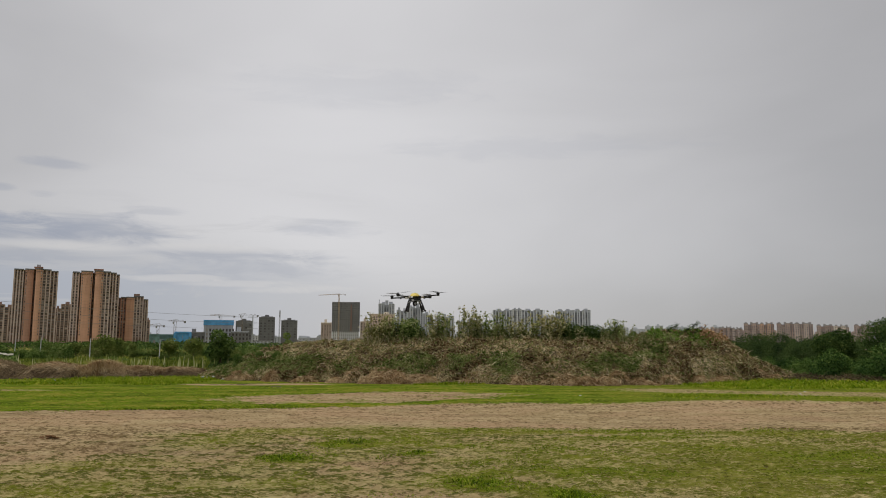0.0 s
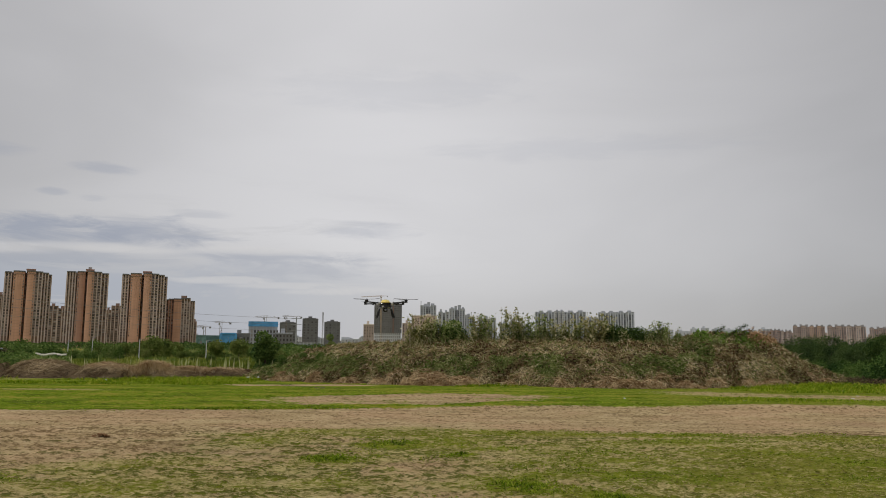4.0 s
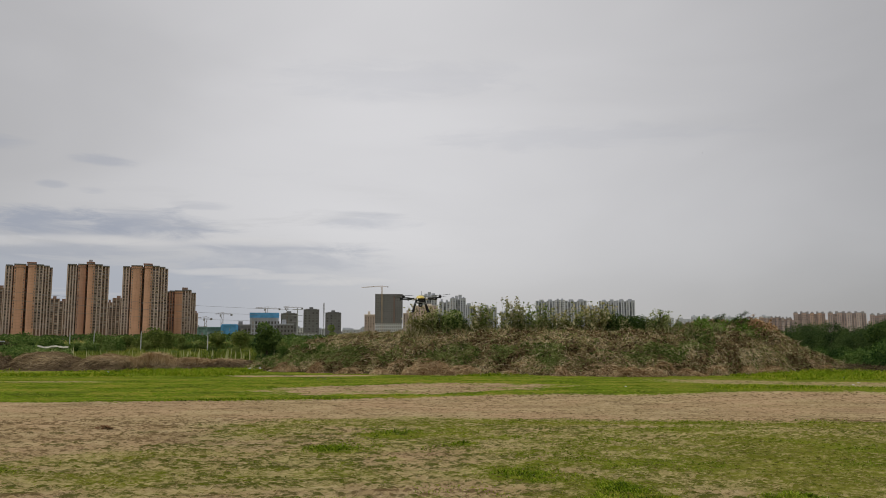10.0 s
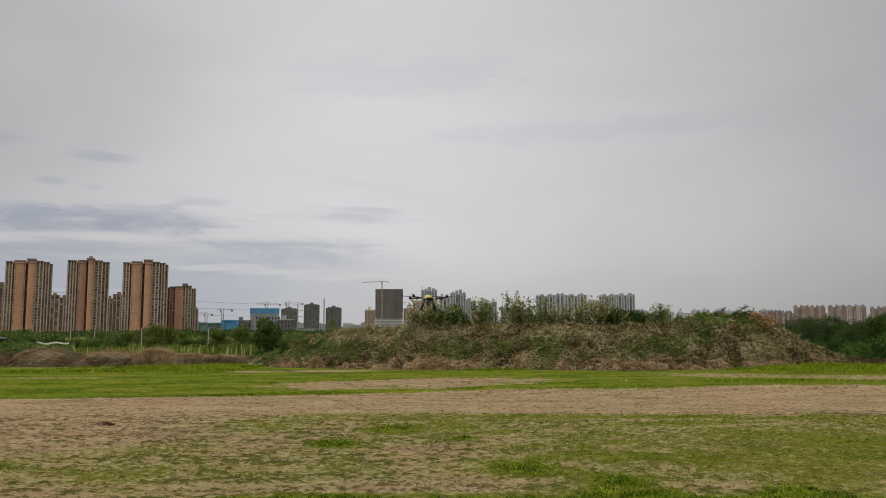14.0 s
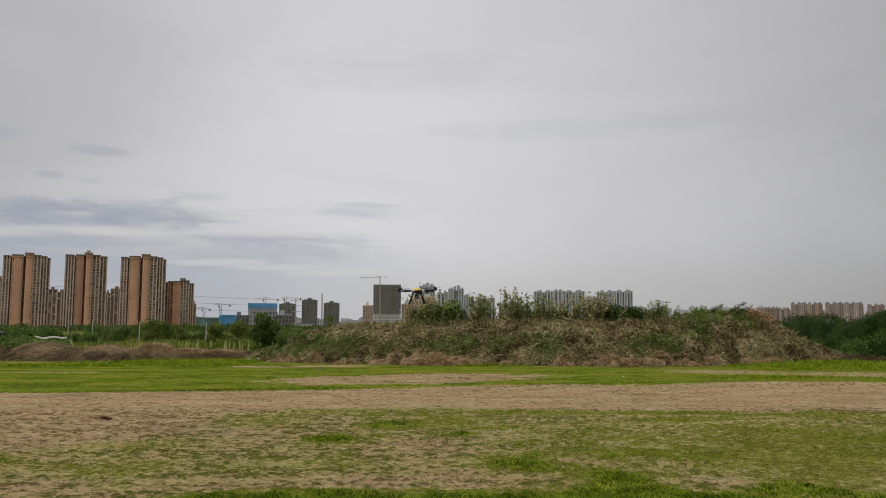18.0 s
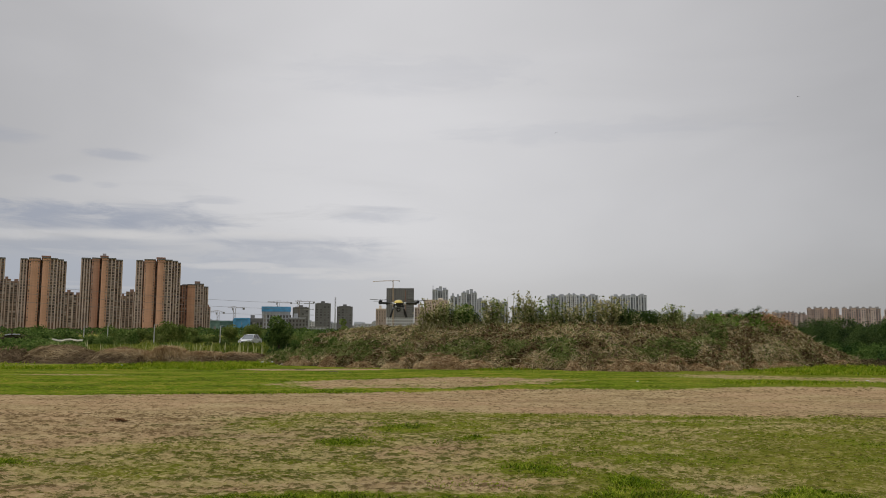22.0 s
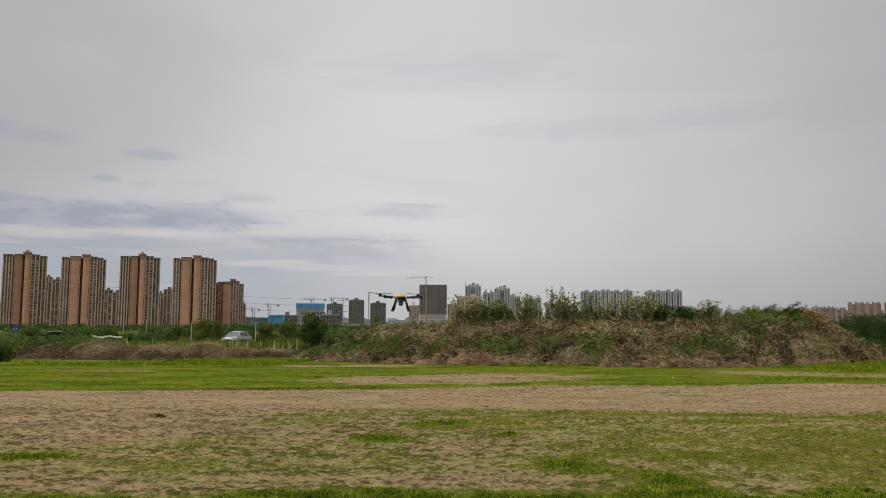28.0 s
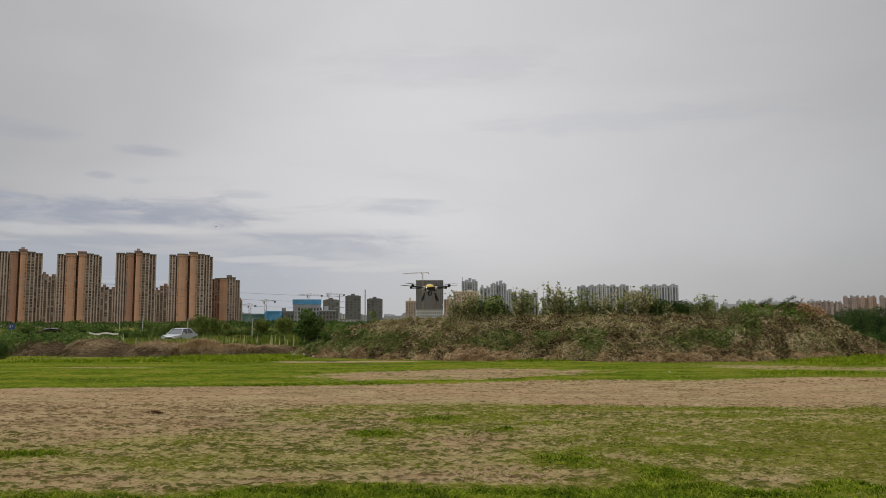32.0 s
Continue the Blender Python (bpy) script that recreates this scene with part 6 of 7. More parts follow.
def build_roadside():
    for az, d, h in ((-25.7, 92, 2.3), (-24.24, 100, 2.7), (-21.3, 90, 2.5), (-16.92, 88, 2.4)):
        pole = thing("street_lamp", "thin pale grey roadside lamp post", "lamp post", "roadside lamp posts", "", polar(az, d, -0.1, -az))
        part("post", Shape().tube((0, 0, 0), (0, 0, h), 0.06, 0.04, 8), pole, "", M["white"])
        part("lamp_head", Shape().box(-0.05, 0.28, -0.05, 0.05, h, h + 0.05), pole, "", M["steelgrey"])
    sign = thing("road_sign", "blue road sign on a grey post", "sign", "", "", polar(-32.13, 100, 0, 32.13))
    part("post", Shape().tube((0, 0.06, -0.1), (0, 0.06, 1.9), 0.05, 0.05, 8), sign, "", M["steelgrey"])
    part("panel", Shape().box(-0.33, 0.33, -0.03, 0.03, 1.27, 1.89), sign, "blue panel", M["signblue"])
    part("marking", Shape().box(-0.20, -0.10, -0.045, -0.034, 1.40, 1.75).box(0.02, 0.10, -0.045, -0.034, 1.5, 1.75), sign, "white marks", M["white"])
    pile = thing("brushwood_pile", "dark pile of old brushwood under a pale board", "pile", "", "", polar(-29.9, 62, 0, 30))
    r = np.random.default_rng(51)
    n = 2600
    b, q = r.uniform(0, 2 * np.pi, n), np.sqrt(r.random(n))
    base = np.stack([1.9 * q * np.cos(b), 0.9 * q * np.sin(b), 1.32 * (1 - q * q) * r.uniform(0.5, 1.05, n)], 1)
    along = np.stack([r.normal(0, 1, n), r.normal(0, 0.5, n), r.normal(-0.1, 0.3, n)], 1)
    tagged(part("brushwood", strands("brushwood", base, along, r.uniform(0.3, 0.9, n), r.uniform(0.02, 0.06, n), M["bark"], 52), pile), kind="stuff")
    core = Shape()
    core.turned([(1.7, -0.05), (1.5, 0.4), (0.9, 0.95), (0.3, 1.2)], 11, (0, 0, 0), 1.0, 0.5)
    part("core", core, pile, "dark packed rubbish", M["bark"])
    board = Shape()
    for i, (x0, x1, z0, z1) in enumerate(((-0.45, -0.15, 1.34, 1.40), (-0.15, 0.15, 1.40, 1.41), (0.15, 0.5, 1.41, 1.38))):
        board.add([(x0, -0.35, z0), (x1, -0.35, z1), (x1, 0.35, z1 + 0.03), (x0, 0.35, z0 + 0.03), (x0, -0.35, z0 + 0.04), (x1, -0.35, z1 + 0.04), (x1, 0.35, z1 + 0.07), (x0, 0.35, z0 + 0.07)],
                  [(3, 2, 1, 0), (4, 5, 6, 7), (0, 1, 5, 4), (1, 2, 6, 5), (2, 3, 7, 6), (3, 0, 4, 7)])
    part("board", board, pile, "bent pale board", M["steelgrey"])
    for az, d, w, top in ((-26.8, 60, 1.08, 1.12), (-31.9, 58, 0.9, 0.98)):
        tarp = thing("plastic_sheet", "pale plastic sheet over a low row", "sheet", "", "", polar(az, d, 0, -az))
        s = Shape()
        n = 14
        for i in range(n):
            x0, x1 = -w + 2 * w * i / n, -w + 2 * w * (i + 1) / n
            a, b = (top + 0.05 * math.sin(i * 0.9 + 0.5 * math.sin(i * 2.1)) for i in (i, i + 1))
            s.add([(x0, -0.4, a - 0.11), (x1, -0.4, b - 0.11), (x1, 0, b), (x0, 0, a), (x0, 0.5, 0.3), (x1, 0.5, 0.3)], [(0, 1, 2, 3), (3, 2, 5, 4)])
        for x in (-w, 0, w):
            s.tube((x, 0, -0.05), (x, 0, top), 0.02, 0.02, 5)
        part("cover", s, tarp, "", M["paleplastic"])
    rng = random.Random(4)
    for x, y, z, r in ((-9.3, 39.4, 0.12, 0.08), (-9.9, 39.8, 0.08, 0.10), (-9.6, 39.5, 0.06, 0.06), (-8.7, 38.9, 0.02, 0.08), (17.6, 33.8, 0.04, 0.11), (20.8, 38.0, 0.05, 0.24), (9.4, 24.6, 0.03, 0.07), (13.6, 26.2, 0.03, 0.08), (14.5, 27.6, 0.03, 0.07),
                       (-11.4, 39.5, 0.03, 0.07), (-16, 37.2, 0.03, 0.06), (5.9, 25.7, 0.03, 0.05), (16.0, 31.5, 0.03, 0.06)):
        scrap = Shape()
        prof = [(r * 0.5, -0.02), (r * rng.uniform(0.9, 1.1), r * 0.15), (r * rng.uniform(0.6, 0.9), r * 0.45), (r * 0.25, r * 0.55)]
        scrap.turned(prof, 7, (0, 0, 0), 1.0, rng.uniform(0.5, 0.9))
        ob = new("rubbish_scrap", scrap.mesh("rubbish_scrap", M["white"]))
        ob.matrix_world = pose(x, y, z, rng.uniform(-20, 20), rng.uniform(-20, 20), rng.uniform(0, 360))
        tagged(ob, "small white scrap of rubbish lying on the ground", "rubbish", "scattered rubbish")


build_roadside()

# ---- the drone ----
ARM = 0.55


def build_drone():
    drone = thing("quadcopter_drone", "black quadcopter drone with a yellow shell, hovering", "drone")
    shell = Shape()
    shell.soft = True
    shell.turned([(0.138, 0.0), (0.146, 0.014), (0.142, 0.028), (0.120, 0.050), (0.098, 0.078), (0.086, 0.088), (0.01, 0.092)], 20, (0, 0, 0.0), 1.0, 1.3)
    body = part("shell", shell, drone, "domed yellow shell", M["yellow"])
    part("antenna", Shape().turned([(0.05, 0), (0.052, 0.012), (0.03, 0.020)], 12, (0, 0, 0.089)), body, "", M["pale"])
    hull = Shape().turned([(0.09, -0.065), (0.125, -0.05), (0.132, 0.0), (0.120, 0.014)], 16, (0, 0, 0), 1.0, 1.2)
    part("hull", hull, drone, "black lower hull", M["carbon"])
    part("plate", Shape().box(-0.17, 0.17, -0.10, 0.10, -0.034, -0.026).box(-0.15, 0.15, -0.09, 0.09, -0.075, -0.068), drone, "grey frame plates", M["alloy"])
    part("battery", Shape().box(-0.08, 0.08, -0.15, 0.15, -0.11, -0.05), drone, "", M["carbon"])
    gimbal = part("gimbal", Shape().box(-0.06, 0.06, -0.06, 0.06, -0.15, -0.10), drone, "black camera gimbal", M["carbon"])
    pod = Shape()
    pod.soft = True
    pod.turned([(0.03, -0.058), (0.058, -0.04), (0.064, 0), (0.058, 0.04), (0.03, 0.058)], 14, (0, -0.02, -0.195))
    part("camera_pod", pod, gimbal, "", M["rubber"])
    part("lens", Shape().tube((0, -0.08, -0.195), (0, -0.11, -0.195), 0.032, 0.03, 12), gimbal, "", M["alloy"])
    part("lamp", Shape().box(-0.125, -0.10, -0.222, -0.195, -0.03, -0.006), drone, "bright white front lamp", M["led"])
    tray = part("payload_tray", Shape().box(-0.115, 0.115, -0.20, 0.20, -0.128, -0.118), drone, "grey payload tray", M["alloy"])
    for x in (-0.10, 0.10):
        for y in (-0.17, 0.17):
            part("standoff", Shape().tube((x, y * 0.55, -0.07), (x, y, -0.12), 0.007, 0.007, 6), tray, "", M["pale"])
    # silver piece whose glint is given by a plain pale colour
    part("silver_box", Shape().box(-0.105, -0.055, -0.19, -0.12, -0.118, -0.085), drone, "small silver box, pale with a painted glint", M["pale"])
    part("converter", Shape().box(0.050, 0.105, -0.19, -0.11, -0.118, -0.080), drone, "", M["rubber"])
    for x0, x1, dip in ((-0.09, 0.02, 0.05), (0.03, 0.12, 0.06), (-0.14, -0.05, 0.07)):
        pts = [Vector((x0 + (x1 - x0) * u, -0.165, -0.09 - dip * 4 * u * (1 - u))) for u in np.linspace(0, 1, 7)]
        part("cable", strung(pts, 0.006), drone, "", M["rubber"])
    props = []
    for i, (sx, sy) in enumerate(((-1, -1), (1, -1), (1, 1), (-1, 1))):
        end = Vector((sx * ARM, sy * ARM, 0.005))
        arm = part("arm", Shape().tube((sx * 0.10, sy * 0.10, -0.01), end, 0.021, 0.018, 10), drone, "black carbon arm", M["carbon"])
        part("clamp", Shape().tube((sx * 0.17, sy * 0.17, -0.008), (sx * 0.22, sy * 0.22, -0.004), 0.036, 0.036, 10), arm, "pale clamp", M["pale"])
        part("speed_controller", Shape().box(end.x * 0.62 - 0.022, end.x * 0.62 + 0.022, end.y * 0.62 - 0.022, end.y * 0.62 + 0.022, -0.040, -0.018), arm, "", M["rubber"])
        motor = part("motor", Shape().turned([(0.030, -0.040), (0.040, -0.03), (0.040, 0.012), (0.048, 0.016), (0.048, 0.036), (0.02, 0.044)], 14, end + Vector((0, 0, 0.015))), drone, "black motor", M["rubber"])
        part("motor_light", Shape().box(end.x - 0.014, end.x + 0.014, end.y - 0.05, end.y - 0.042, end.z - 0.03, end.z - 0.014), motor, "", M["alloy"])
        blade = Shape()
        cuts = [(-0.37, 0.011, 0.02), (-0.24, 0.024, 0.012), (-0.10, 0.030, 0.006), (0.0, 0.016, 0.0), (0.10, 0.030, 0.006), (0.24, 0.024, 0.012), (0.37, 0.011, 0.02)]
        v = []
        for x, w, z in cuts:
            tilt = 0.005 * (x > 0) - 0.005 * (x < 0)
            v += [(x, -w, z - tilt), (x, w, z + tilt), (x, w, z + tilt - 0.006), (x, -w, z - tilt - 0.006)]
        f = [(4 * j + a, 4 * j + (a + 1) % 4, 4 * j + 4 + (a + 1) % 4, 4 * j + 4 + a) for j in range(6) for a in range(4)]
        blade.add(v, f + [(3, 2, 1, 0), (24, 25, 26, 27)])
        prop = part("propeller", blade, drone, "dark carbon propeller", M["carbon"])
        part("hub", Shape().tube((0, 0, -0.01), (0, 0, 0.022), 0.022, 0.014, 10), prop, "", M["alloy"])
        props.append((prop, end + Vector((0, 0, 0.068)), 1 if i % 2 else -1))
    for s in (-1, 1):
        for y in (-0.16, 0.16):
            leg = part("leg", Shape().tube((s * 0.12, y * 0.7, -0.03), (s * 0.238, y, -0.40), 0.022, 0.020, 8), drone, "black landing leg", M["carbon"])
            part("leg_clamp", Shape().tube((s * 0.152, y * 0.78, -0.130), (s * 0.164, y * 0.81, -0.168), 0.029, 0.029, 8), leg, "", M["alloy"])
            part("sleeve", Shape().tube((s * 0.188, y * 0.87, -0.25), (s * 0.226, y * 0.97, -0.375), 0.027, 0.030, 8), leg, "", M["rubber"])
        skid = part("skid", Shape().tube((s * 0.24, -0.27, -0.405), (s * 0.24, 0.27, -0.405), 0.014, 0.014, 8), drone, "black landing skid", M["carbon"])
        for y in (-0.27, 0.23):
            part("skid_pad", Shape().tube((s * 0.24, y, -0.405), (s * 0.24, y + 0.04, -0.405), 0.025, 0.025, 8), skid, "", M["rubber"])
    return drone, props


# ---- the car ----


def build_car():
    car = thing("car", "white saloon car driving along the track", "car")
    L, W = 2.25, 0.86
    side = [(-L, 0.36), (-L, 0.62), (-L + 0.10, 0.74), (-1.15, 0.90), (1.35, 0.95), (2.05, 0.92), (L, 0.80), (L, 0.36), (1.7, 0.22), (-1.7, 0.22)]
    body = Shape()
    v = []
    for y, k in ((-W, 0.97), (-W + 0.07, 1.0), (W - 0.07, 1.0), (W, 0.97)):
        v += [(x * k, y, 0.58 + (z - 0.58) * k) for x, z in side]
    n = len(side)
    f = [(j * n + i, j * n + (i + 1) % n, (j + 1) * n + (i + 1) % n, (j + 1) * n + i) for j in range(3) for i in range(n)]
    body.add(v, f + [tuple(range(n))[::-1], tuple(range(3 * n, 4 * n))])
    hull = part("body", body, car, "white lower body", M["carwhite"])
    cabin = Shape()
    low = [(-1.12, 0.90), (1.55, 0.94)]
    high = [(-0.42, 1.43), (0.85, 1.45)]
    cabin.add([(low[0][0], -0.80, low[0][1]), (low[1][0], -0.78, low[1][1]), (low[1][0], 0.78, low[1][1]), (low[0][0], 0.80, low[0][1]),
               (high[0][0], -0.60, high[0][1]), (high[1][0], -0.60, high[1][1]), (high[1][0], 0.60, high[1][1]), (high[0][0], 0.60, high[0][1])],
              [(0, 1, 5, 4), (1, 2, 6, 5), (2, 3, 7, 6), (3, 0, 4, 7)])
    part("glazing", cabin, car, "dark tinted glazing", M["glassdark"])
    screen = Shape().add([(-1.135, -0.70, 0.915), (-1.135, 0.70, 0.915), (-0.445, 0.54, 1.425), (-0.445, -0.54, 1.425), (-1.11, -0.70, 0.90), (-1.11, 0.70, 0.90), (-0.42, 0.54, 1.41), (-0.42, -0.54, 1.41)],
                         [(0, 3, 2, 1), (4, 5, 6, 7), (0, 1, 5, 4), (1, 2, 6, 5), (2, 3, 7, 6), (3, 0, 4, 7)])
    # reflected sky is partly painted: the glass itself is pale grey
    part("windscreen", screen, car, "glossy windscreen, the pale sky's reflection in its colour", M["screen"])
    crown = Shape()
    ends = [(x, 1.42 + 0.085 * (1 - ((x - 0.22) / 0.78) ** 2)) for x in np.linspace(-0.52, 0.96, 8)]
    crown.add([(x, y, z - 0.05 * (abs(y) > 0.5)) for y in (-0.62, -0.45, 0.45, 0.62) for x, z in ends] + [(x, y, 1.40) for y in (-0.62, 0.62) for x, z in ends],
              [(8 * r + i, 8 * r + i + 1, 8 * r + i + 9, 8 * r + i + 8) for r in range(3) for i in range(7)] + [(i, i + 32, i + 33, i + 1) for i in range(7)] + [(24 + i, 25 + i, 41 + i, 40 + i) for i in range(7)])
    part("roof_panel", crown, car, "", M["carwhite"])
    part("pillar_frame", Shape().tube((-0.45, -0.61, 1.44), (-1.14, -0.80, 0.90), 0.04, 0.045, 6).tube((-0.45, 0.61, 1.44), (-1.14, 0.80, 0.90), 0.04, 0.045, 6)
         .tube((0.90, -0.61, 1.45), (1.58, -0.78, 0.93), 0.06, 0.09, 6).tube((0.90, 0.61, 1.45), (1.58, 0.78, 0.93), 0.06, 0.09, 6)
         .tube((0.2, -0.615, 1.44), (0.25, -0.80, 0.90), 0.035, 0.035, 6).tube((0.2, 0.615, 1.44), (0.25, 0.80, 0.90), 0.035, 0.035, 6), car, "white window pillars", M["carwhite"])
    for s in (-1, 1):
        part("headlight", Shape().box(-L * 0.985 - 0.015, -L + 0.25, s * 0.62 - 0.17, s * 0.62 + 0.17, 0.60, 0.73), hull, "", M["alloy"])
        part("mirror", Shape().box(-0.95, -0.80, s * 0.93 - 0.09, s * 0.93 + 0.09, 0.93, 1.05), hull, "", M["carwhite"])
        for x in (-1.35, 1.35):
            wheel = part("wheel", Shape().tube((x, s * 0.66, 0.31), (x, s * 0.88, 0.31), 0.31, 0.31, 18), car, "", M["rubber"])
            part("rim", Shape().tube((x, s * 0.86, 0.31), (x, s * 0.895, 0.31), 0.19, 0.17, 14), wheel, "", M["alloy"])
    part("grille", Shape().box(-L - 0.012, -L + 0.1, -0.42, 0.42, 0.42, 0.60), hull, "", M["rubber"])
    return car


def build_bird():
    bird = thing("bird", "small dark bird flying under the clouds", "bird", "birds")
    s = Shape()
    s.turned([(0.01, -0.2), (0.05, -0.1), (0.065, 0.02), (0.04, 0.14), (0.012, 0.2)], 8)
    s.v = [(x, z, y) for x, y, z in s.v]
    part("body", s, bird, "", M["feather"])
    for k in (-1, 1):
        part("wing", Shape().add([(k * 0.04, -0.08, 0.02), (k * 0.04, 0.09, 0.02), (k * 0.24, 0.06, 0.10), (k * 0.26, -0.05, 0.10), (k * 0.46, -0.06, 0.04),
                                  (k * 0.04, -0.08, 0.0), (k * 0.04, 0.09, 0.0), (k * 0.24, 0.06, 0.085), (k * 0.26, -0.05, 0.085), (k * 0.46, -0.06, 0.03)],
                                 [(0, 1, 2, 3), (3, 2, 4), (5, 8, 7, 6), (8, 9, 7), (0, 3, 8, 5), (3, 4, 9, 8), (1, 6, 7, 2), (2, 7, 9, 4)]), bird, "", M["feather"])
    return bird


drone, props = build_drone()
car = build_car()
car.scale = (0.84, 0.9, 0.92)
birds = [build_bird()]
birds += [copy_thing(birds[0], pose(0, 0, 0)) for _ in range(2)]

# seconds, x, y, z of the drone, and its turn, pitch and bank in degrees
DRONE = [
    (0, 0.347, 21.497, 2.988, 9.1, 0.0, -2.0),
    (0.5, -0.188, 21.583, 2.952, 8.5, 0.0, -1.5),
    (1, -0.613, 21.658, 2.978, 7.6, 0.0, 0.0),
    (1.5, -0.963, 21.729, 2.935, 7.5, 0.0, 1.0),
    (2, -1.228, 21.799, 2.910, 7.2, 0.0, 1.0),
    (2.5, -1.507, 21.865, 2.901, 6.9, 0.0, -1.0),
    (3, -1.606, 21.941, 2.879, 6.2, 0.0, 0.0),
    (3.5, -1.694, 22.102, 2.884, 6.9, 0.0, -0.2),
    (5.5, -1.452, 22.787, 2.928, 8.1, 0.0, -1.2),
    (6, -1.273, 22.965, 2.949, 8.2, 0.0, -1.5),
    (6.5, -1.098, 22.849, 2.947, 6.8, 0.0, -1.4),
    (7, -1.021, 22.727, 2.922, 5.6, 0.0, -1.2),
    (7.5, -1.052, 22.601, 2.891, 4.7, 0.0, -1.1),
    (8, -1.105, 22.473, 2.861, 3.8, 0.0, -1.0),
    (8.5, -1.106, 22.823, 2.837, 4.8, 0.0, -1.0),
    (9, -1.022, 23.177, 2.803, 5.5, 0.0, -1.0),
    (9.5, -0.836, 23.535, 2.787, 6.0, 0.0, -1.0),
    (10, -0.761, 23.888, 2.820, 6.8, 0.0, -1.0),
    (10.5, -0.694, 24.240, 2.831, 7.1, 0.0, -0.8),
    (11, -0.594, 24.593, 2.858, 7.4, 0.0, -0.5),
    (11.5, -0.593, 24.943, 2.825, 7.9, 0.0, -0.2),
    (12, -0.656, 25.291, 2.786, 8.5, 0.0, 0.0),
    (12.5, -0.733, 25.640, 2.791, 9.1, 0.0, 0.2),
    (13, -0.789, 25.988, 2.774, 9.7, 0.0, 0.5),
    (13.5, -0.731, 25.927, 2.764, 9.2, 0.0, 0.4),
    (14, -0.567, 25.869, 2.776, 8.5, 0.0, 0.4),
    (14.5, -0.421, 25.809, 2.763, 7.8, 0.0, 0.3),
    (16.5, -0.296, 25.561, 2.787, 6.0, 0.0, 0.1),
    (17, -0.492, 25.495, 2.833, 6.1, 0.0, 0.0),
    (17.5, -0.629, 25.117, 2.828, 5.8, 0.0, -0.1),
    (18, -0.840, 24.736, 2.817, 5.6, 0.0, -0.2),
    (18.5, -1.010, 24.354, 2.767, 5.4, 0.0, -0.2),
    (19, -1.103, 23.975, 2.686, 5.0, 0.0, -0.3),
    (19.5, -1.145, 23.889, 2.654, 4.4, 0.0, -0.4),
    (20, -1.193, 23.803, 2.641, 3.9, 0.0, -0.5),
    (20.5, -1.330, 23.713, 2.625, 4.5, 0.0, -0.2),
    (21, -1.471, 23.621, 2.557, 5.2, 0.0, 0.0),
    (21.5, -1.629, 23.527, 2.494, 6.0, 0.0, 0.2),
    (22, -1.752, 23.435, 2.484, 6.6, 0.0, 0.5),
    (22.5, -1.872, 23.425, 2.469, 7.2, 0.0, 0.8),
    (23, -1.961, 23.418, 2.443, 7.8, 0.0, 1.0),
    (23.5, -2.031, 23.412, 2.442, 6.7, 0.0, 1.2),
    (24, -2.072, 23.409, 2.498, 5.6, 0.0, 1.3),
    (24.5, -2.111, 23.405, 2.546, 4.4, 0.0, 1.5),
    (25, -2.245, 23.393, 2.577, 3.5, 0.0, 1.3),
    (25.5, -2.374, 23.296, 2.575, 3.2, 0.0, 1.2),
    (27.5, -2.615, 22.935, 2.513, 1.2, 0.0, 1.0),
    (28, -2.618, 22.851, 2.542, 0.5, 0.0, 1.0),
    (28.3, -2.557, 22.933, 2.590, 1.7, 0.0, 1.0),
    (28.6, -2.508, 23.014, 2.604, 2.9, 0.0, 1.0),
    (28.9, -2.437, 23.097, 2.615, 4.1, 0.0, 1.0),
    (29.2, -2.359, 23.180, 2.660, 5.2, 0.0, 0.6),
    (29.5, -2.278, 23.264, 2.705, 6.3, 0.0, 0.0),
    (29.8, -2.161, 23.350, 2.732, 7.4, 0.0, -0.6),
    (30.1, -2.046, 23.436, 2.743, 8.0, 0.0, -0.9),
    (30.5, -1.927, 23.546, 2.756, 7.9, 0.0, -0.8),
    (30.9, -1.850, 23.653, 2.724, 7.9, 0.0, -0.6),
    (31.3, -1.772, 23.759, 2.748, 7.9, 0.0, -0.3),
    (31.7, -1.745, 23.861, 2.738, 8.0, 0.0, -0.2),
    (32, -1.739, 23.937, 2.746, 8.2, 0.0, 0.0),]
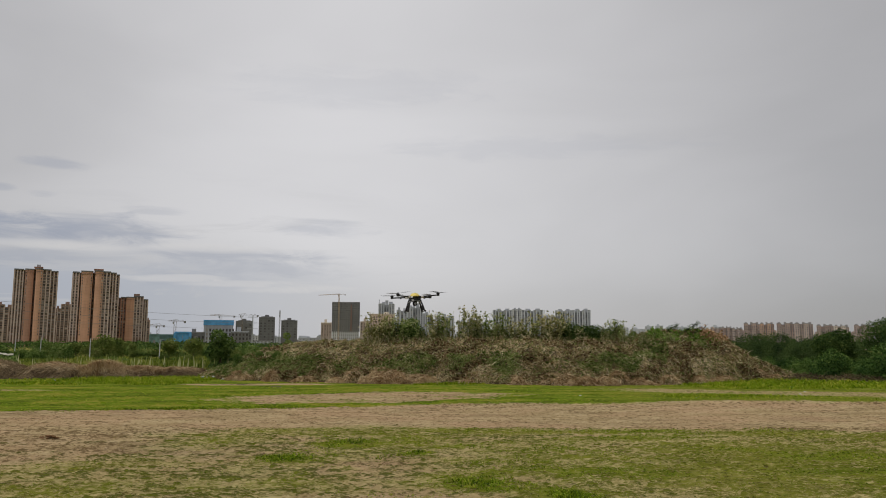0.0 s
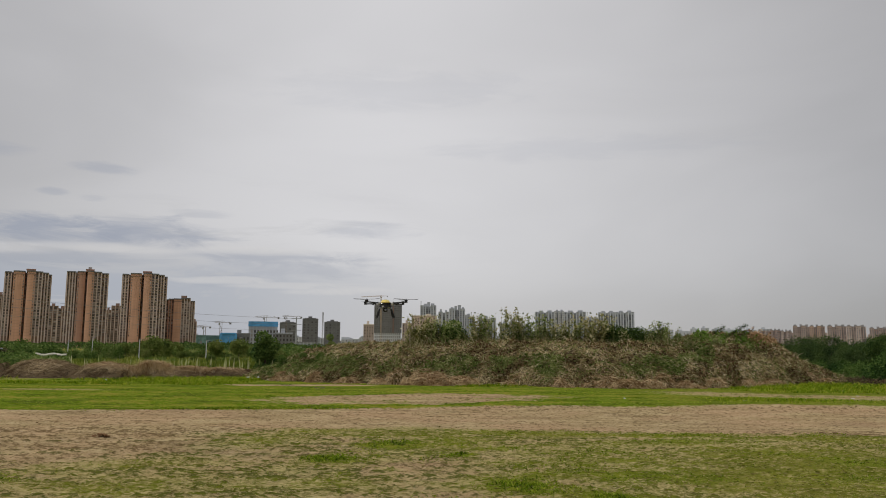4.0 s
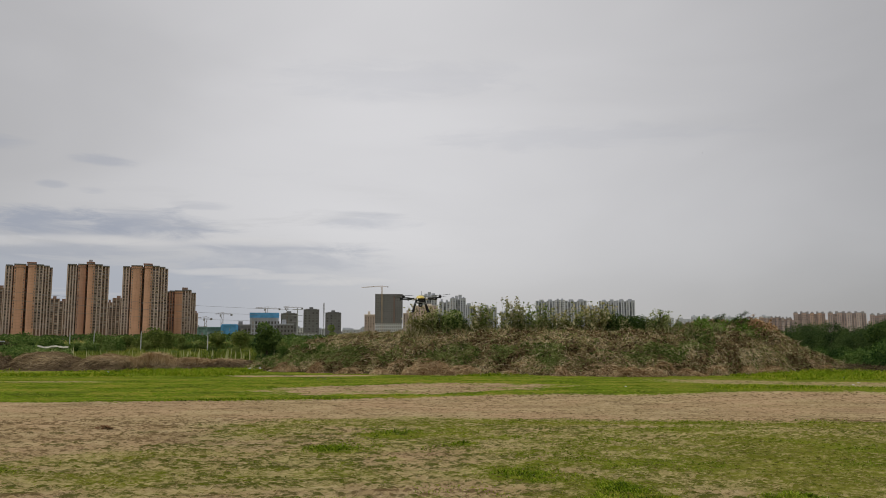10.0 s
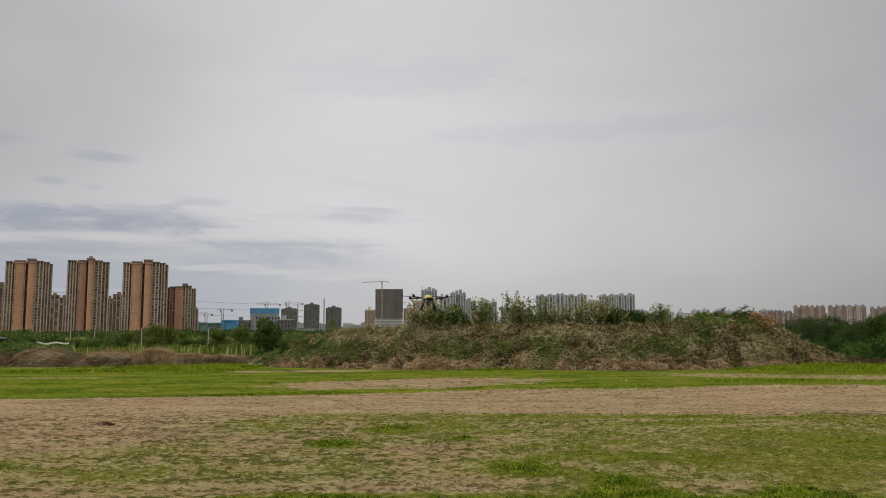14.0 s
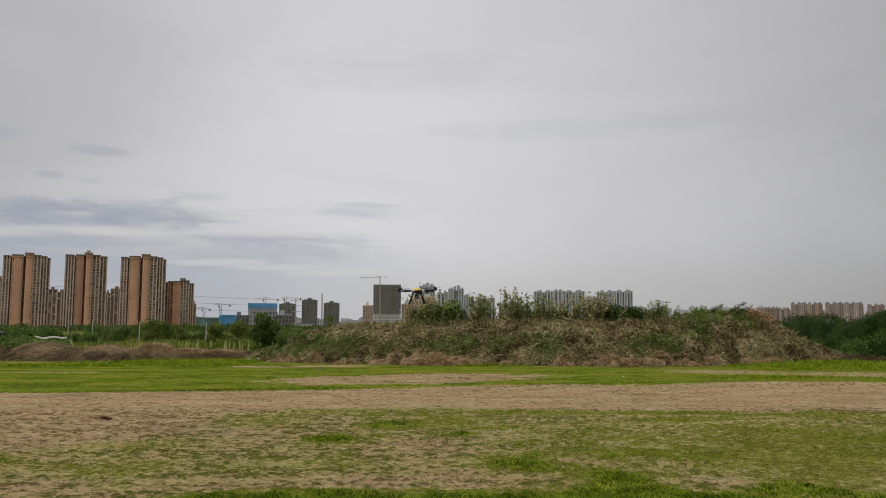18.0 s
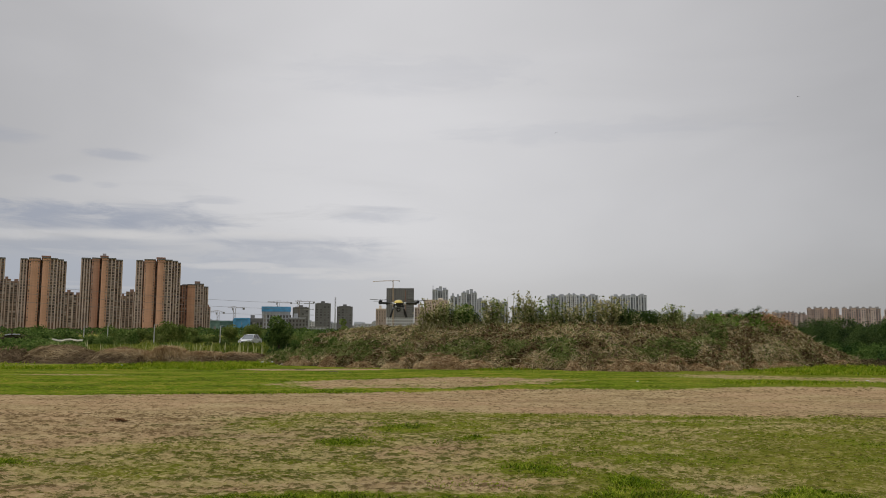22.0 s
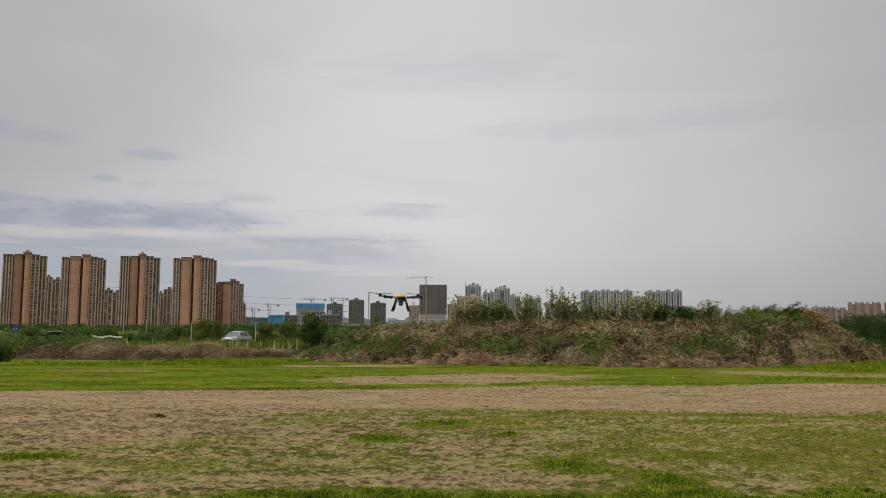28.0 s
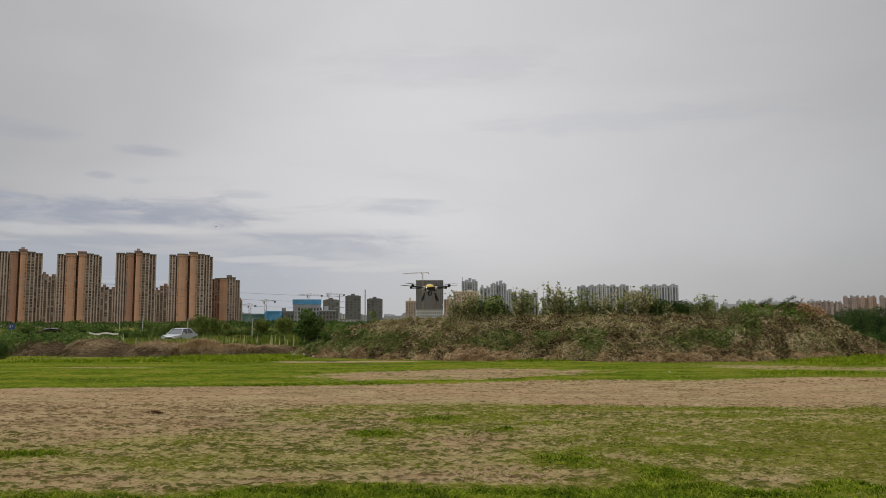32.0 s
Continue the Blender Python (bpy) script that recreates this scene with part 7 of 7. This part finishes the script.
# seconds, heading and distance of the car
CAR = [(0, -1.0, 140), (8, -5.0, 128), (14, -9.0, 116), (16, -11.0, 110), (17, -11.9, 107.5), (18, -12.5, 105), (19, -13.05, 103), (20, -13.75, 101), (21, -14.4, 99), (22, -14.85, 97), (23, -15.25, 95.4), (24.5, -16.0, 92.3),
       (25.5, -16.6, 90), (28, -18.2, 85), (29, -18.95, 83.2), (30, -19.8, 81.2), (31, -20.75, 79), (32, -21.8, 76.6)]
# seconds, heading, elevation, distance of each bird
FLIGHTS = [
    [(0, 14.76, 10.78, 900), (13, 19.94, 13.69, 420), (19, 22.33, 15.02, 260), (23, 24.63, 16.02, 230), (32, 29.81, 18.27, 220)],
    [(0, -21.55, 2.00, 1500), (19, 3.51, 10.61, 320), (22, 7.46, 14.53, 190), (23, 10.17, 16.47, 165), (24, 13.56, 18.33, 145), (24.5, 16.11, 19.09, 138), (25, 19.21, 19.91, 130), (25.5, 22.27, 20.37, 125), (32, 62.09, 26.40, 90)],
    [(0, -12.5, 1.8, 3000), (24, -12.8, 4.5, 900), (29, -15.4, 6.8, 260), (31, -18.2, 7.09, 165), (32, -19.58, 6.97, 160)],]


def motions():
    walk(drone, [(t, pose(x, y, z, rx, ry, rz)) for t, x, y, z, rz, rx, ry in DRONE])
    for prop, at, way in props:
        k = 30 * 32
        walk(prop, [(i / 30, Matrix.Translation(at) @ pose(0, 0, 0, 0, 0, way * (83.7 * i % 360) + at.x * 90)) for i in range(k + 1)])
    spots = [(t, heading(a) * d) for t, a, d in CAR]
    rows = []
    for i, (t, p) in enumerate(spots):
        q0, q1 = spots[max(i - 1, 0)][1], spots[min(i + 1, len(spots) - 1)][1]
        way = q1 - q0
        rows.append((t, pose(p.x, p.y, 0.0, 0, 0, math.degrees(math.atan2(way.y, way.x)) + 180)))
    walk(car, rows)
    for bird, flight in zip(birds, FLIGHTS):
        spots = [(t, Vector((0, 0, 1.6)) + heading(a, e) * d) for t, a, e, d in flight]
        rows = []
        for i, (t, p) in enumerate(spots):
            way = spots[min(i + 1, len(spots) - 1)][1] - spots[max(i - 1, 0)][1]
            rows.append((t, pose(p.x, p.y, p.z, 0, 0, math.degrees(math.atan2(-way.x, way.y)))))
        walk(bird, rows)


motions()
